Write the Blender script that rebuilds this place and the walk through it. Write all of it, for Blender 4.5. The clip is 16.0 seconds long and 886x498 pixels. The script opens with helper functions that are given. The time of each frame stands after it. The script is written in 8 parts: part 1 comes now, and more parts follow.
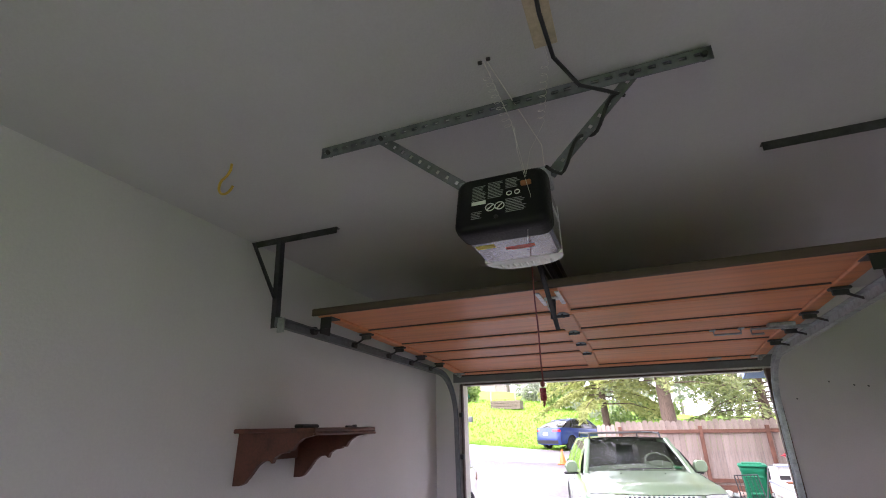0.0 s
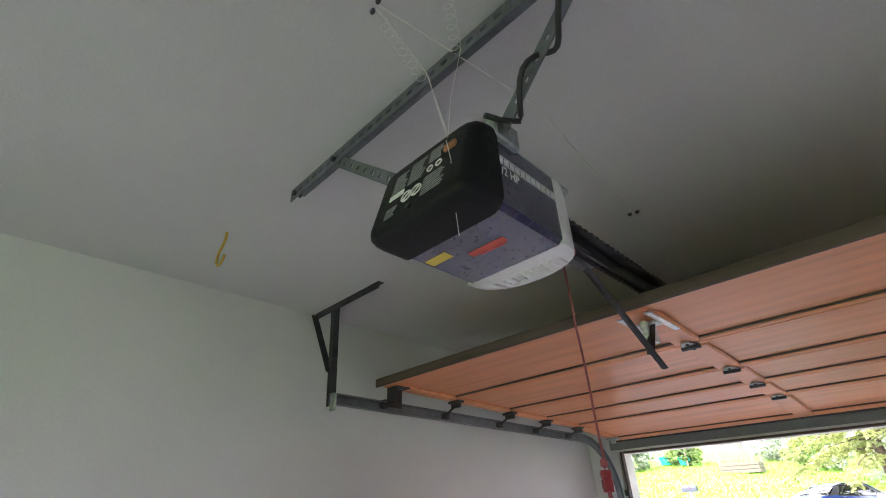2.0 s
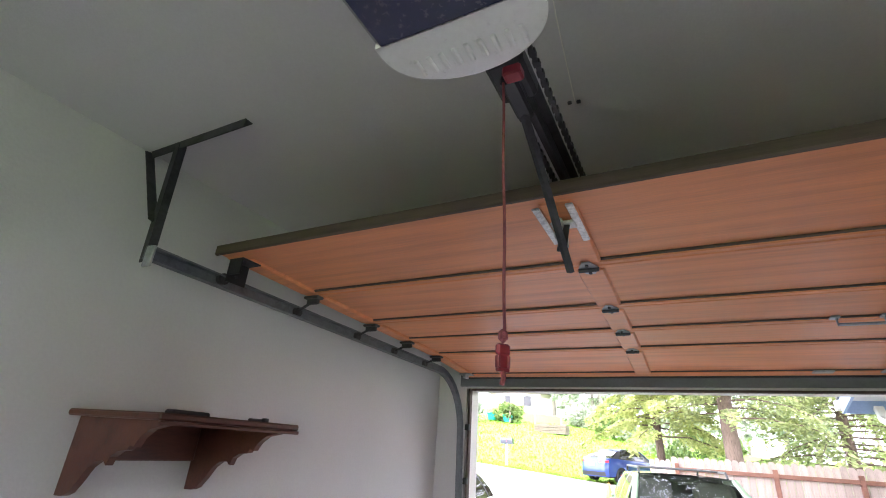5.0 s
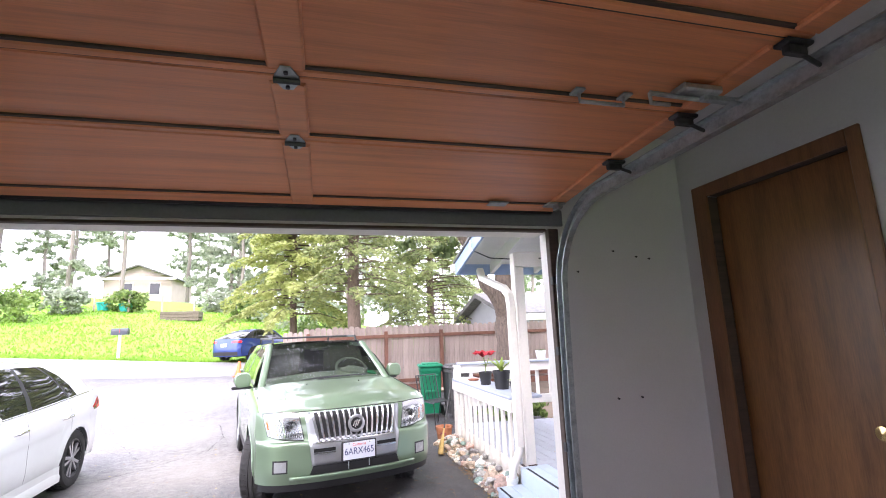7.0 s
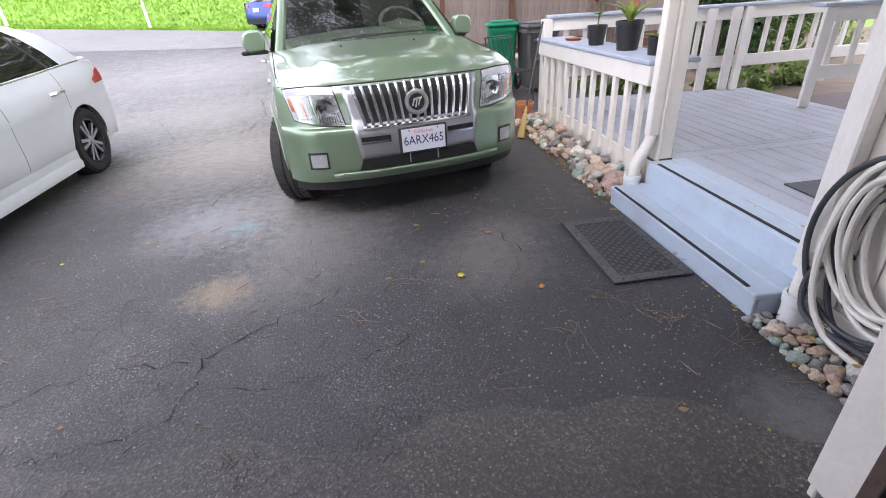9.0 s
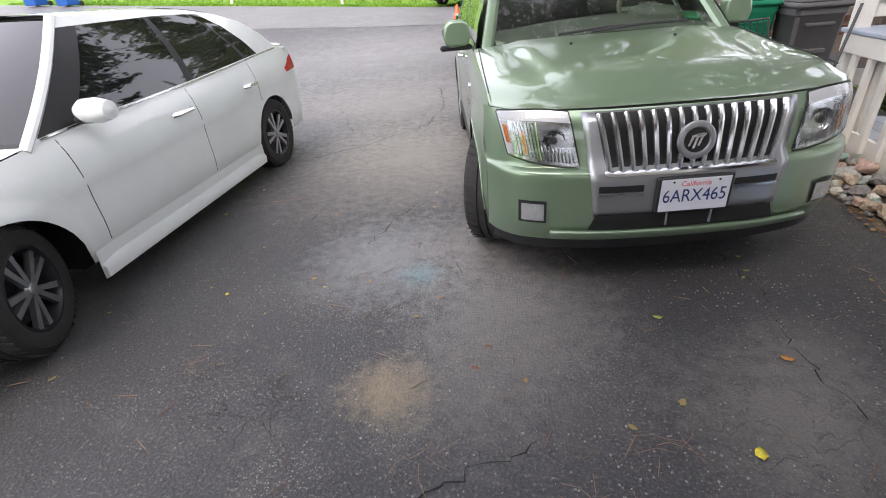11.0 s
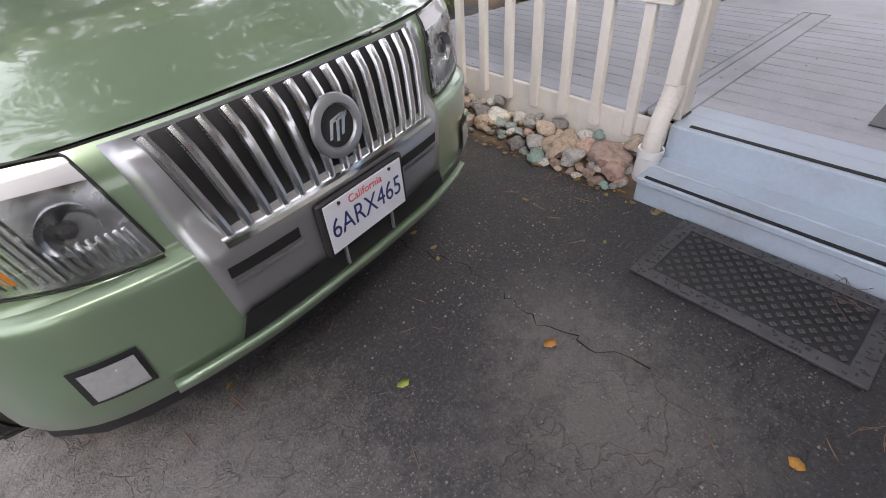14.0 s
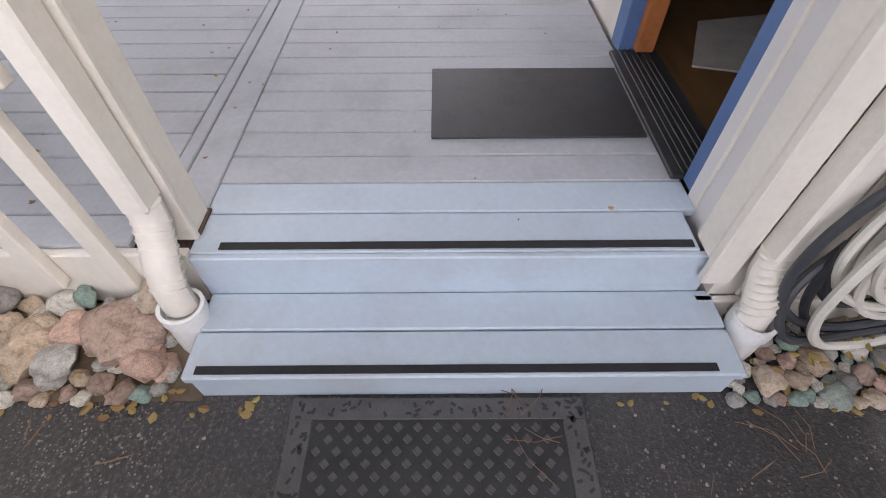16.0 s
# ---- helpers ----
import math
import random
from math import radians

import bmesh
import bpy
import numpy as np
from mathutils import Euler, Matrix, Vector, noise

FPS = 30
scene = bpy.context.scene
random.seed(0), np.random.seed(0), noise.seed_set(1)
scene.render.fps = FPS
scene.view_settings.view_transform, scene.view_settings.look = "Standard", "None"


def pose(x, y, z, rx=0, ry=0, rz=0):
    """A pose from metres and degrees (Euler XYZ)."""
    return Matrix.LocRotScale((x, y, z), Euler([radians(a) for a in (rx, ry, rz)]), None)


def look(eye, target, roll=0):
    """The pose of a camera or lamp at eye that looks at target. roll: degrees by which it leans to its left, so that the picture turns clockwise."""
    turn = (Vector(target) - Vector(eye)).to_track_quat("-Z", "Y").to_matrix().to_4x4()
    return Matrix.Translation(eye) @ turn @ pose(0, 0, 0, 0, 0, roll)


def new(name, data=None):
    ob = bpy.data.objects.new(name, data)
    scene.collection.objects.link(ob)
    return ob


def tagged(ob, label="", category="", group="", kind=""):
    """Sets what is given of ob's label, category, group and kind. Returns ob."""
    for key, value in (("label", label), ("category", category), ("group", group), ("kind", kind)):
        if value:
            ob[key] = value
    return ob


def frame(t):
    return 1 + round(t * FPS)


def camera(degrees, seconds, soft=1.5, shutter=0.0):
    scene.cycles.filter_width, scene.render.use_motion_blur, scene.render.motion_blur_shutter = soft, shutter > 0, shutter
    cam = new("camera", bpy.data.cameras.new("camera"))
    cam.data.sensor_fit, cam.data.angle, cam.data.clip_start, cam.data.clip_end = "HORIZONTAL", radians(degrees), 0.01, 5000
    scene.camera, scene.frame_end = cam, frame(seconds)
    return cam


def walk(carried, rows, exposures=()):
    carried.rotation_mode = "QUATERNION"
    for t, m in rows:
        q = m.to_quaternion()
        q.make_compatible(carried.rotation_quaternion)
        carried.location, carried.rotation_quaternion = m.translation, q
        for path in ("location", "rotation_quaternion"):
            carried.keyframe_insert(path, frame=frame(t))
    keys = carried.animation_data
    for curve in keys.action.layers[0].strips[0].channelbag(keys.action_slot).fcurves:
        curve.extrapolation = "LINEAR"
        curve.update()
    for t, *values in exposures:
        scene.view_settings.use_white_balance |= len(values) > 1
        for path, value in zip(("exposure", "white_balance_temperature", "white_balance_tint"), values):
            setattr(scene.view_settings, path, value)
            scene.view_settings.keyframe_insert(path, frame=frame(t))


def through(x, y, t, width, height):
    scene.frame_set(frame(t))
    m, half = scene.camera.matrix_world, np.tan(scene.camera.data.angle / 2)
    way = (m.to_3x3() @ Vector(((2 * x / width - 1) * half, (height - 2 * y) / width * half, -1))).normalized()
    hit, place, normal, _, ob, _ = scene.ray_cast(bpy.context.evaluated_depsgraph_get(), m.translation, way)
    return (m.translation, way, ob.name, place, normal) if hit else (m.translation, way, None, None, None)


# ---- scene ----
cam = camera(87.5, 16.0, soft=1.0)
PATH = [
    (0, (0.38, 0.337, 1.734), (-0.304, 2.071, 2.458), -1.0),
    (0.5, (0.44, 0.481, 1.719), (-0.089, 2.253, 2.481), -1.4),
    (1, (0.405, 0.652, 1.755), (-0.271, 2.346, 2.577), -2.0),
    (1.5, (0.461, 0.824, 1.77), (-0.483, 2.327, 2.692), -2.3),
    (2, (0.6, 0.984, 1.799), (-0.616, 2.235, 2.777), -2.4),
    (2.5, (0.636, 1.062, 1.784), (-0.657, 2.215, 2.782), -2.2),
    (3, (0.644, 1.107, 1.773), (-0.651, 2.262, 2.768), -2.7),
    (3.2, (0.647, 1.123, 1.771), (-0.637, 2.294, 2.761), -3.0),
    (5.3, (0.296, 1.39, 1.696), (-0.44, 3.083, 2.466), 4.6),
    (5.5, (0.288, 1.47, 1.688), (-0.344, 3.207, 2.454), 4.6),
    (6, (0.296, 1.785, 1.681), (-0.02, 3.619, 2.412), 3.3),
    (6.5, (0.232, 2.131, 1.644), (0.32, 4.037, 2.243), 0.5),
    (7, (0.179, 2.449, 1.612), (0.676, 4.354, 1.967), -2.2),
    (7.5, (0.275, 2.911, 1.509), (1.092, 4.736, 1.524), -3.7),
    (8, (0.243, 3.345, 1.405), (1.147, 5.076, 0.972), -3.6),
    (8.5, (0.264, 3.698, 1.411), (0.853, 5.445, 0.637), -3.6),
    (9, (0.251, 4.049, 1.374), (0.445, 5.798, 0.424), -3.8),
    (9.5, (0.102, 4.319, 1.377), (-0.004, 6.021, 0.331), -3.5),
    (10, (-0.005, 4.545, 1.417), (-0.314, 6.207, 0.347), -4.5),
    (10.2, (-0.033, 4.65, 1.444), (-0.371, 6.309, 0.379), -4.8),
    (12.3, (-0.388, 5.733, 1.46), (-0.811, 7.482, 0.588), -4.9),
    (12.5, (-0.416, 5.826, 1.47), (-0.781, 7.569, 0.56), -5.2),
    (13, (-0.474, 5.966, 1.411), (-0.521, 7.678, 0.379), -5.3),
    (13.5, (-0.356, 6.057, 1.332), (0.112, 7.603, 0.152), -4.8),
    (14, (-0.029, 6.167, 1.276), (0.949, 7.361, 0.003), -5.0),
    (14.5, (0.31, 6.249, 1.248), (1.619, 6.902, -0.115), -2.3),
    (15, (0.582, 6.313, 1.264), (1.982, 6.506, -0.151), 0.7),
    (15.5, (0.942, 6.301, 1.242), (2.307, 6.385, -0.217), -0.3),
    (16, (1.3, 6.324, 1.208), (2.6, 6.319, -0.312), -0.2),
]
EXPOSURES = [(0.0, 1.95, 6350, 23), (1.5, 2.56, 6250, 16), (3.2, 2.85, 6050, 15), (5.3, 2.58, 6200, 14), (6.5, 2.08, 6300, 19), (7.5, 1.57, 6150, 17), (8.2, 1.3, 6100, 14), (9.0, 1.0, 6250, 15), (10.0, 0.72, 6450, 12), (12.3, 0.48, 6600, 11), (13.4, 0.36, 6650, 11), (14.0, 0.52, 6700, 13), (15.0, 0.95, 6950, 14), (16.0, 0.82, 6900, 13)]
walk(cam, [(t, look(eye, target, roll)) for t, eye, target, roll in PATH], EXPOSURES)

# ---- world and sun: bright overcast, the sun a soft glow high behind the garage ----
SUN_EL, SUN_ROT = radians(48), radians(200)
world = bpy.data.worlds.new("sky")
scene.world = world
world.use_nodes = True
wn = world.node_tree.nodes
sky = wn.new("ShaderNodeTexSky")
sky.sky_type, sky.sun_disc = "NISHITA", False
sky.sun_elevation, sky.sun_rotation = SUN_EL, SUN_ROT
sky.air_density, sky.dust_density, sky.ozone_density = 1.0, 6.0, 0.6
wmix = wn.new("ShaderNodeMix")
wmix.data_type = "RGBA"
wmix.inputs[0].default_value = 0.72
wmix.inputs[7].default_value = (18.6, 18.5, 20.8, 1)
world.node_tree.links.new(sky.outputs[0], wmix.inputs[6])
world.node_tree.links.new(wmix.outputs[2], wn["Background"].inputs[0])
wn["Background"].inputs[1].default_value = 0.12
sun_data = bpy.data.lights.new("sun", "SUN")
sun_data.energy, sun_data.angle, sun_data.color = 1.2, radians(25), (1.0, 0.95, 0.88)
sun = new("sun", sun_data)
sun.matrix_world = look((0, 0, 30), (math.sin(SUN_ROT) * -20, math.cos(SUN_ROT) * -20, 30 - 20 * math.tan(SUN_EL)))

# unseen fill lamp, added in an assumed opening of the garage's back wall
back_fill = bpy.data.lights.new("window_daylight", "AREA")
back_fill.shape, back_fill.size, back_fill.size_y, back_fill.energy, back_fill.color = "RECTANGLE", 2.5, 1.2, 1.2, (0.95, 0.97, 1.0)
new("window_daylight", back_fill).matrix_world = look((0.4, -2.47, 1.62), (0.4, 0.0, 1.62))

# ---- materials ----
MATS = {}


def ramp_node(nt, fac, stops):
    r = nt.nodes.new("ShaderNodeValToRGB")
    els = r.color_ramp.elements
    els[0].position, els[1].position = stops[0][0], stops[-1][0]
    els[0].color, els[1].color = (*stops[0][1], 1), (*stops[-1][1], 1)
    for p, c in stops[1:-1]:
        e = els.new(p)
        e.color = (*c, 1)
    nt.links.new(fac, r.inputs[0])
    return r.outputs[0]


def noise_node(nt, coord, scale, detail=4.0, rough=0.55, stretch=None):
    n = nt.nodes.new("ShaderNodeTexNoise")
    n.inputs["Scale"].default_value, n.inputs["Detail"].default_value, n.inputs["Roughness"].default_value = scale, detail, rough
    if stretch:
        m = nt.nodes.new("ShaderNodeMapping")
        m.inputs["Scale"].default_value = stretch
        nt.links.new(coord, m.inputs[0])
        coord = m.outputs[0]
    nt.links.new(coord, n.inputs["Vector"])
    return n.outputs[0]


def mixed(nt, fac, a, b, blend="MIX"):
    m = nt.nodes.new("ShaderNodeMix")
    m.data_type, m.blend_type = "RGBA", blend
    for sock, v in ((m.inputs[0], fac), (m.inputs[6], a), (m.inputs[7], b)):
        if isinstance(v, (int, float)):
            sock.default_value = v
        elif isinstance(v, tuple):
            sock.default_value = (*v, 1)
        else:
            nt.links.new(v, sock)
    return m.outputs[2]


def maths(nt, op, a, b=0.0):
    m = nt.nodes.new("ShaderNodeMath")
    m.operation = op
    for sock, v in ((m.inputs[0], a), (m.inputs[1], b)):
        if isinstance(v, (int, float)):
            sock.default_value = v
        else:
            nt.links.new(v, sock)
    return m.outputs[0]


def scaled(c, k):
    return tuple(min(1.0, v * k) for v in c)


def mat(name, color, rough=0.6, metal=0.0, vary=0.18, scale=6.0, grain=60.0, bump=0.15, stretch=None, coat=0.0, rand=0.0, island=0.0,
        dark=None, transmission=0.0, spec=0.5, world_space=False, dirt=0.0):
    """A Principled material with variation at two scales, fine relief and, if asked, a random tone a piece."""
    m = bpy.data.materials.new(name)
    m.use_nodes = True
    nt = m.node_tree
    p = nt.nodes["Principled BSDF"]
    tc = nt.nodes.new("ShaderNodeTexCoord")
    coord = tc.outputs["Object"]
    if world_space:
        coord = nt.nodes.new("ShaderNodeNewGeometry").outputs["Position"]
    big = noise_node(nt, coord, scale, 5, 0.6, stretch)
    fine = noise_node(nt, coord, grain, 3, 0.6, stretch)
    low = dark if dark else scaled(color, 1 - vary * 1.6)
    col = ramp_node(nt, big, [(0.32, low), (0.5, color), (0.72, scaled(color, 1 + vary))])
    col = mixed(nt, 0.35, col, ramp_node(nt, fine, [(0.35, scaled(color, 1 - vary * 1.5)), (0.65, scaled(color, 1 + vary))]))
    if dirt:
        spots = noise_node(nt, coord, scale * 0.5, 8, 0.7)
        col = mixed(nt, ramp_node(nt, spots, [(0.56, (0, 0, 0)), (0.72, (dirt, dirt, dirt))]), col, scaled(color, 0.45))
    if rand or island:
        if rand:
            src = nt.nodes.new("ShaderNodeObjectInfo").outputs["Random"]
        else:
            src = nt.nodes.new("ShaderNodeNewGeometry").outputs["Random Per Island"]
        k = rand or island
        tone = ramp_node(nt, src, [(0.0, (1 - k, 1 - k, 1 - k)), (1.0, (1.0, 1.0, 1.0))])
        col = mixed(nt, 1.0, col, tone, "MULTIPLY")
    nt.links.new(col, p.inputs["Base Color"])
    r = ramp_node(nt, fine, [(0.3, (max(rough - 0.1, 0.02),) * 3), (0.7, (min(rough + 0.1, 1.0),) * 3)])
    nt.links.new(r, p.inputs["Roughness"])
    p.inputs["Metallic"].default_value = metal
    p.inputs["Coat Weight"].default_value = coat
    p.inputs["Coat Roughness"].default_value = 0.04
    p.inputs["Transmission Weight"].default_value = transmission
    p.inputs["Specular IOR Level"].default_value = spec
    if bump:
        b = nt.nodes.new("ShaderNodeBump")
        b.inputs["Strength"].default_value, b.inputs["Distance"].default_value = bump, 0.01
        nt.links.new(fine, b.inputs["Height"])
        nt.links.new(b.outputs[0], p.inputs["Normal"])
    MATS[name] = m
    return m


def plain(name, color, rough=0.5, metal=0.0, coat=0.0, transmission=0.0, ior=1.45):
    m = bpy.data.materials.new(name)
    m.use_nodes = True
    p = m.node_tree.nodes["Principled BSDF"]
    p.inputs["Base Color"].default_value = (*color, 1)
    p.inputs["Roughness"].default_value, p.inputs["Metallic"].default_value = rough, metal
    p.inputs["Coat Weight"].default_value, p.inputs["Transmission Weight"].default_value = coat, transmission
    p.inputs["IOR"].default_value = ior
    MATS[name] = m
    return m


WALL = mat("wall_paint", (0.65, 0.64, 0.645), 0.85, vary=0.05, scale=1.3, grain=90, bump=0.10)
CEIL = mat("ceiling_paint", (0.57, 0.565, 0.58), 0.9, vary=0.05, scale=1.0, grain=140, bump=0.18)
CONCRETE = mat("garage_concrete", (0.42, 0.40, 0.375), 0.8, vary=0.25, scale=2.0, grain=80, dirt=0.5)
DOORWOOD = mat("orange_stained_wood", (0.76, 0.285, 0.118), 0.45, vary=0.16, scale=3.0, grain=30, stretch=(0.35, 8, 8), bump=0.06, rand=0.10)
DARKEDGE = mat("weathered_dark_wood", (0.085, 0.058, 0.045), 0.7, vary=0.3, scale=6, grain=50, stretch=(0.4, 6, 6))
BROWNDOOR = mat("brown_varnished_wood", (0.23, 0.10, 0.032), 0.38, vary=0.3, scale=2.2, grain=30, stretch=(6, 6, 0.5), bump=0.04)
CASING = mat("door_casing_wood", (0.21, 0.095, 0.04), 0.45, vary=0.25, scale=4, grain=40, stretch=(6, 6, 0.5), bump=0.06)
DARKWOOD = mat("dark_carved_wood", (0.10, 0.035, 0.022), 0.4, vary=0.35, scale=4, grain=30, stretch=(3, 0.6, 3), bump=0.05)
OLDPLANK = mat("worn_plank", (0.13, 0.105, 0.08), 0.8, vary=0.4, scale=5, grain=40, stretch=(5, 0.5, 5), bump=0.25)
RAILSTEEL = mat("dull_grey_steel", (0.20, 0.215, 0.235), 0.5, metal=0.7, vary=0.2, scale=22, grain=90, bump=0.05)
GALV = mat("galvanised_steel", (0.42, 0.45, 0.47), 0.42, metal=0.85, vary=0.25, scale=22, grain=90, bump=0.05)
DKSTEEL = mat("dark_greasy_steel", (0.07, 0.07, 0.075), 0.5, metal=0.6, vary=0.35, scale=14, grain=80, bump=0.08)
BLACKP = mat("black_plastic", (0.018, 0.018, 0.02), 0.45, vary=0.2, scale=10, grain=200, bump=0.06)
NAVY = mat("navy_painted_steel", (0.022, 0.03, 0.085), 0.22, vary=0.06, scale=8, grain=120, bump=0.0, coat=1.0)
WHITEP = mat("white_plastic", (0.75, 0.76, 0.76), 0.35, vary=0.05, scale=8, grain=120, bump=0.02)
REDCORD = mat("red_cord", (0.30, 0.075, 0.08), 0.7, vary=0.2, scale=60, grain=300, bump=0.3)
REDPLASTIC = mat("red_plastic", (0.25, 0.02, 0.03), 0.4, vary=0.15, scale=14, grain=150, bump=0.03)
YELLOWH = mat("yellow_vinyl", (0.55, 0.36, 0.05), 0.45, vary=0.1, scale=20, grain=150, bump=0.03)
WHITEWIRE = mat("white_wire", (0.72, 0.71, 0.66), 0.5, vary=0.08, scale=30, grain=200, bump=0.02)
BLACKCORD = mat("black_cord", (0.02, 0.02, 0.022), 0.5, vary=0.2, scale=30, grain=200, bump=0.05)
WHITEWOOD = mat("white_painted_wood", (0.77, 0.735, 0.675), 0.55, vary=0.06, scale=5, grain=60, bump=0.12, rand=0.05, dirt=0.22)
SIDING = mat("off_white_siding", (0.69, 0.645, 0.59), 0.65, vary=0.06, scale=3, grain=60, stretch=(5, 5, 0.6), bump=0.2, dirt=0.15)
BLUETRIM = mat("blue_painted_trim", (0.085, 0.16, 0.34), 0.5, vary=0.12, scale=6, grain=60, bump=0.08)
PALEBLUE = mat("pale_blue_fascia", (0.30, 0.40, 0.60), 0.5, vary=0.08, scale=6, grain=60, bump=0.05)
SOFFIT = mat("soffit_paint", (0.68, 0.66, 0.63), 0.7, vary=0.06, scale=3, grain=70, bump=0.08)
ROOFING = mat("grey_roofing", (0.14, 0.135, 0.13), 0.9, vary=0.25, scale=5, grain=120, bump=0.3)
# paler than the black rubber: the mat studs' sheen is put into the colour
PALERUBBER = mat("pale_rubber", (0.085, 0.084, 0.087), 0.5, vary=0.25, scale=12, grain=150, bump=0.12)
RUBBER = mat("black_rubber", (0.030, 0.031, 0.034), 0.5, vary=0.25, scale=12, grain=150, bump=0.12)
BLACKTAPE = mat("grip_tape", (0.02, 0.02, 0.024), 0.85, vary=0.3, scale=18, grain=400, bump=0.25)
TERRA = mat("terracotta", (0.40, 0.16, 0.08), 0.8, vary=0.15, scale=10, grain=80)
CONE_O = mat("orange_vinyl", (0.75, 0.12, 0.02), 0.45, vary=0.1, scale=8, grain=80, bump=0.02)
BINGREEN = mat("green_bin_plastic", (0.005, 0.20, 0.10), 0.5, vary=0.1, scale=6, grain=120, bump=0.05)
BINGREY = mat("grey_bin_plastic", (0.09, 0.085, 0.085), 0.55, vary=0.12, scale=6, grain=120, bump=0.05)
BINBLUE = mat("blue_bin_plastic", (0.02, 0.12, 0.45), 0.5, vary=0.1, scale=6, grain=120, bump=0.05)
FENCEWOOD = mat("weathered_redwood", (0.42, 0.33, 0.285), 0.85, vary=0.22, scale=3, grain=30, stretch=(8, 8, 0.6), bump=0.3, rand=0.25)
FENCERAIL = mat("red_brown_rail", (0.19, 0.085, 0.055), 0.8, vary=0.25, scale=4, grain=30, bump=0.25)
BARK = mat("bark", (0.16, 0.12, 0.095), 0.95, vary=0.45, scale=5, grain=22, stretch=(6, 6, 0.8), bump=0.9)
REDBARK = mat("conifer_bark", (0.12, 0.085, 0.065), 0.95, vary=0.4, scale=6, grain=22, stretch=(6, 6, 0.8), bump=0.9)
STRAW = mat("broom_straw", (0.55, 0.38, 0.14), 0.8, vary=0.25, scale=20, grain=120, stretch=(12, 12, 0.6), bump=0.4)
HOSEW = mat("white_hose", (0.70, 0.68, 0.62), 0.5, vary=0.08, scale=14, grain=150, bump=0.04, dirt=0.2)
HOSEB = mat("dark_hose", (0.05, 0.055, 0.065), 0.5, vary=0.2, scale=14, grain=150, bump=0.04)
DARKROOM = mat("dim_interior_wall", (0.32, 0.28, 0.24), 0.8, vary=0.1, scale=2, grain=60)
WOODFLOOR = mat("brown_wood_floor", (0.16, 0.09, 0.04), 0.4, vary=0.3, scale=2, grain=30, stretch=(0.6, 6, 6), bump=0.05)
LIGHTPATCH = mat("pale_floor_patch", (0.42, 0.40, 0.37), 0.95, vary=0.15, scale=8, grain=120, bump=0.3)


# ---- mesh building ----
class Shape:
    """Collects vertices and faces, and makes a mesh of them."""

    def __init__(self):
        self.v, self.f, self.flat = [], [], True

    def add(self, verts, faces):
        n = len(self.v)
        self.v += [tuple(p) for p in verts]
        self.f += [tuple(i + n for i in f) for f in faces]
        return self

    def box(self, x0, x1, y0, y1, z0, z1, c=0.0, m=None):
        """A box with its edges cut back by c."""
        c = min(c, (x1 - x0) * 0.45, (y1 - y0) * 0.45, (z1 - z0) * 0.45)
        if c <= 0:
            vs = [(x, y, z) for x in (x0, x1) for y in (y0, y1) for z in (z0, z1)]
            fs = [(0, 1, 3, 2), (4, 6, 7, 5), (0, 4, 5, 1), (2, 3, 7, 6), (0, 2, 6, 4), (1, 5, 7, 3)]
        else:
            vs, idx = [], {}
            for ix, x in enumerate((x0, x1)):
                for iy, y in enumerate((y0, y1)):
                    for iz, z in enumerate((z0, z1)):
                        sx, sy, sz = (1, -1)[ix], (1, -1)[iy], (1, -1)[iz]
                        for k, p in enumerate(((x, y + sy * c, z + sz * c), (x + sx * c, y, z + sz * c), (x + sx * c, y + sy * c, z))):
                            idx[ix, iy, iz, k] = len(vs)
                            vs.append(p)
            fs = []
            for s in (0, 1):
                q = [idx[s, a, b, 0] for a, b in ((0, 0), (0, 1), (1, 1), (1, 0))]
                fs.append(tuple(q if s == 0 else q[::-1]))
                q = [idx[a, s, b, 1] for a, b in ((0, 0), (1, 0), (1, 1), (0, 1))]
                fs.append(tuple(q if s == 0 else q[::-1]))
                q = [idx[a, b, s, 2] for a, b in ((0, 0), (0, 1), (1, 1), (1, 0))]
                fs.append(tuple(q if s == 0 else q[::-1]))
            for a in (0, 1):
                for b in (0, 1):
                    fs.append((idx[a, b, 0, 0], idx[a, b, 1, 0], idx[a, b, 1, 1], idx[a, b, 0, 1]))
                    fs.append((idx[a, 0, b, 0], idx[a, 1, b, 0], idx[a, 1, b, 2], idx[a, 0, b, 2]))
                    fs.append((idx[0, a, b, 1], idx[1, a, b, 1], idx[1, a, b, 2], idx[0, a, b, 2]))
            for a in (0, 1):
                for b in (0, 1):
                    for d in (0, 1):
                        fs.append((idx[a, b, d, 0], idx[a, b, d, 1], idx[a, b, d, 2]))
        if m is not None:
            vs = [m @ Vector(p) for p in vs]
        return self.add(vs, fs)

    def tube(self, pts, r, seg=8, caps=True, flat=1.0):
        """A round bar along points; r is a number or one a point."""
        pts = [Vector(p) for p in pts]
        rs = r if isinstance(r, (list, tuple)) else [r] * len(pts)
        up, vs, fs = None, [], []
        for i, p in enumerate(pts):
            d = (pts[min(i + 1, len(pts) - 1)] - pts[max(i - 1, 0)]).normalized()
            if up is None:
                up = Vector((0, 0, 1)) if abs(d.z) < 0.9 else Vector((1, 0, 0))
            side = d.cross(up).normalized()
            up = side.cross(d).normalized()
            for k in range(seg):
                a = 2 * math.pi * k / seg
                vs.append(p + side * math.cos(a) * rs[i] + up * math.sin(a) * rs[i] * flat)
        for i in range(len(pts) - 1):
            for k in range(seg):
                a, b = i * seg + k, i * seg + (k + 1) % seg
                fs.append((a, b, b + seg, a + seg))
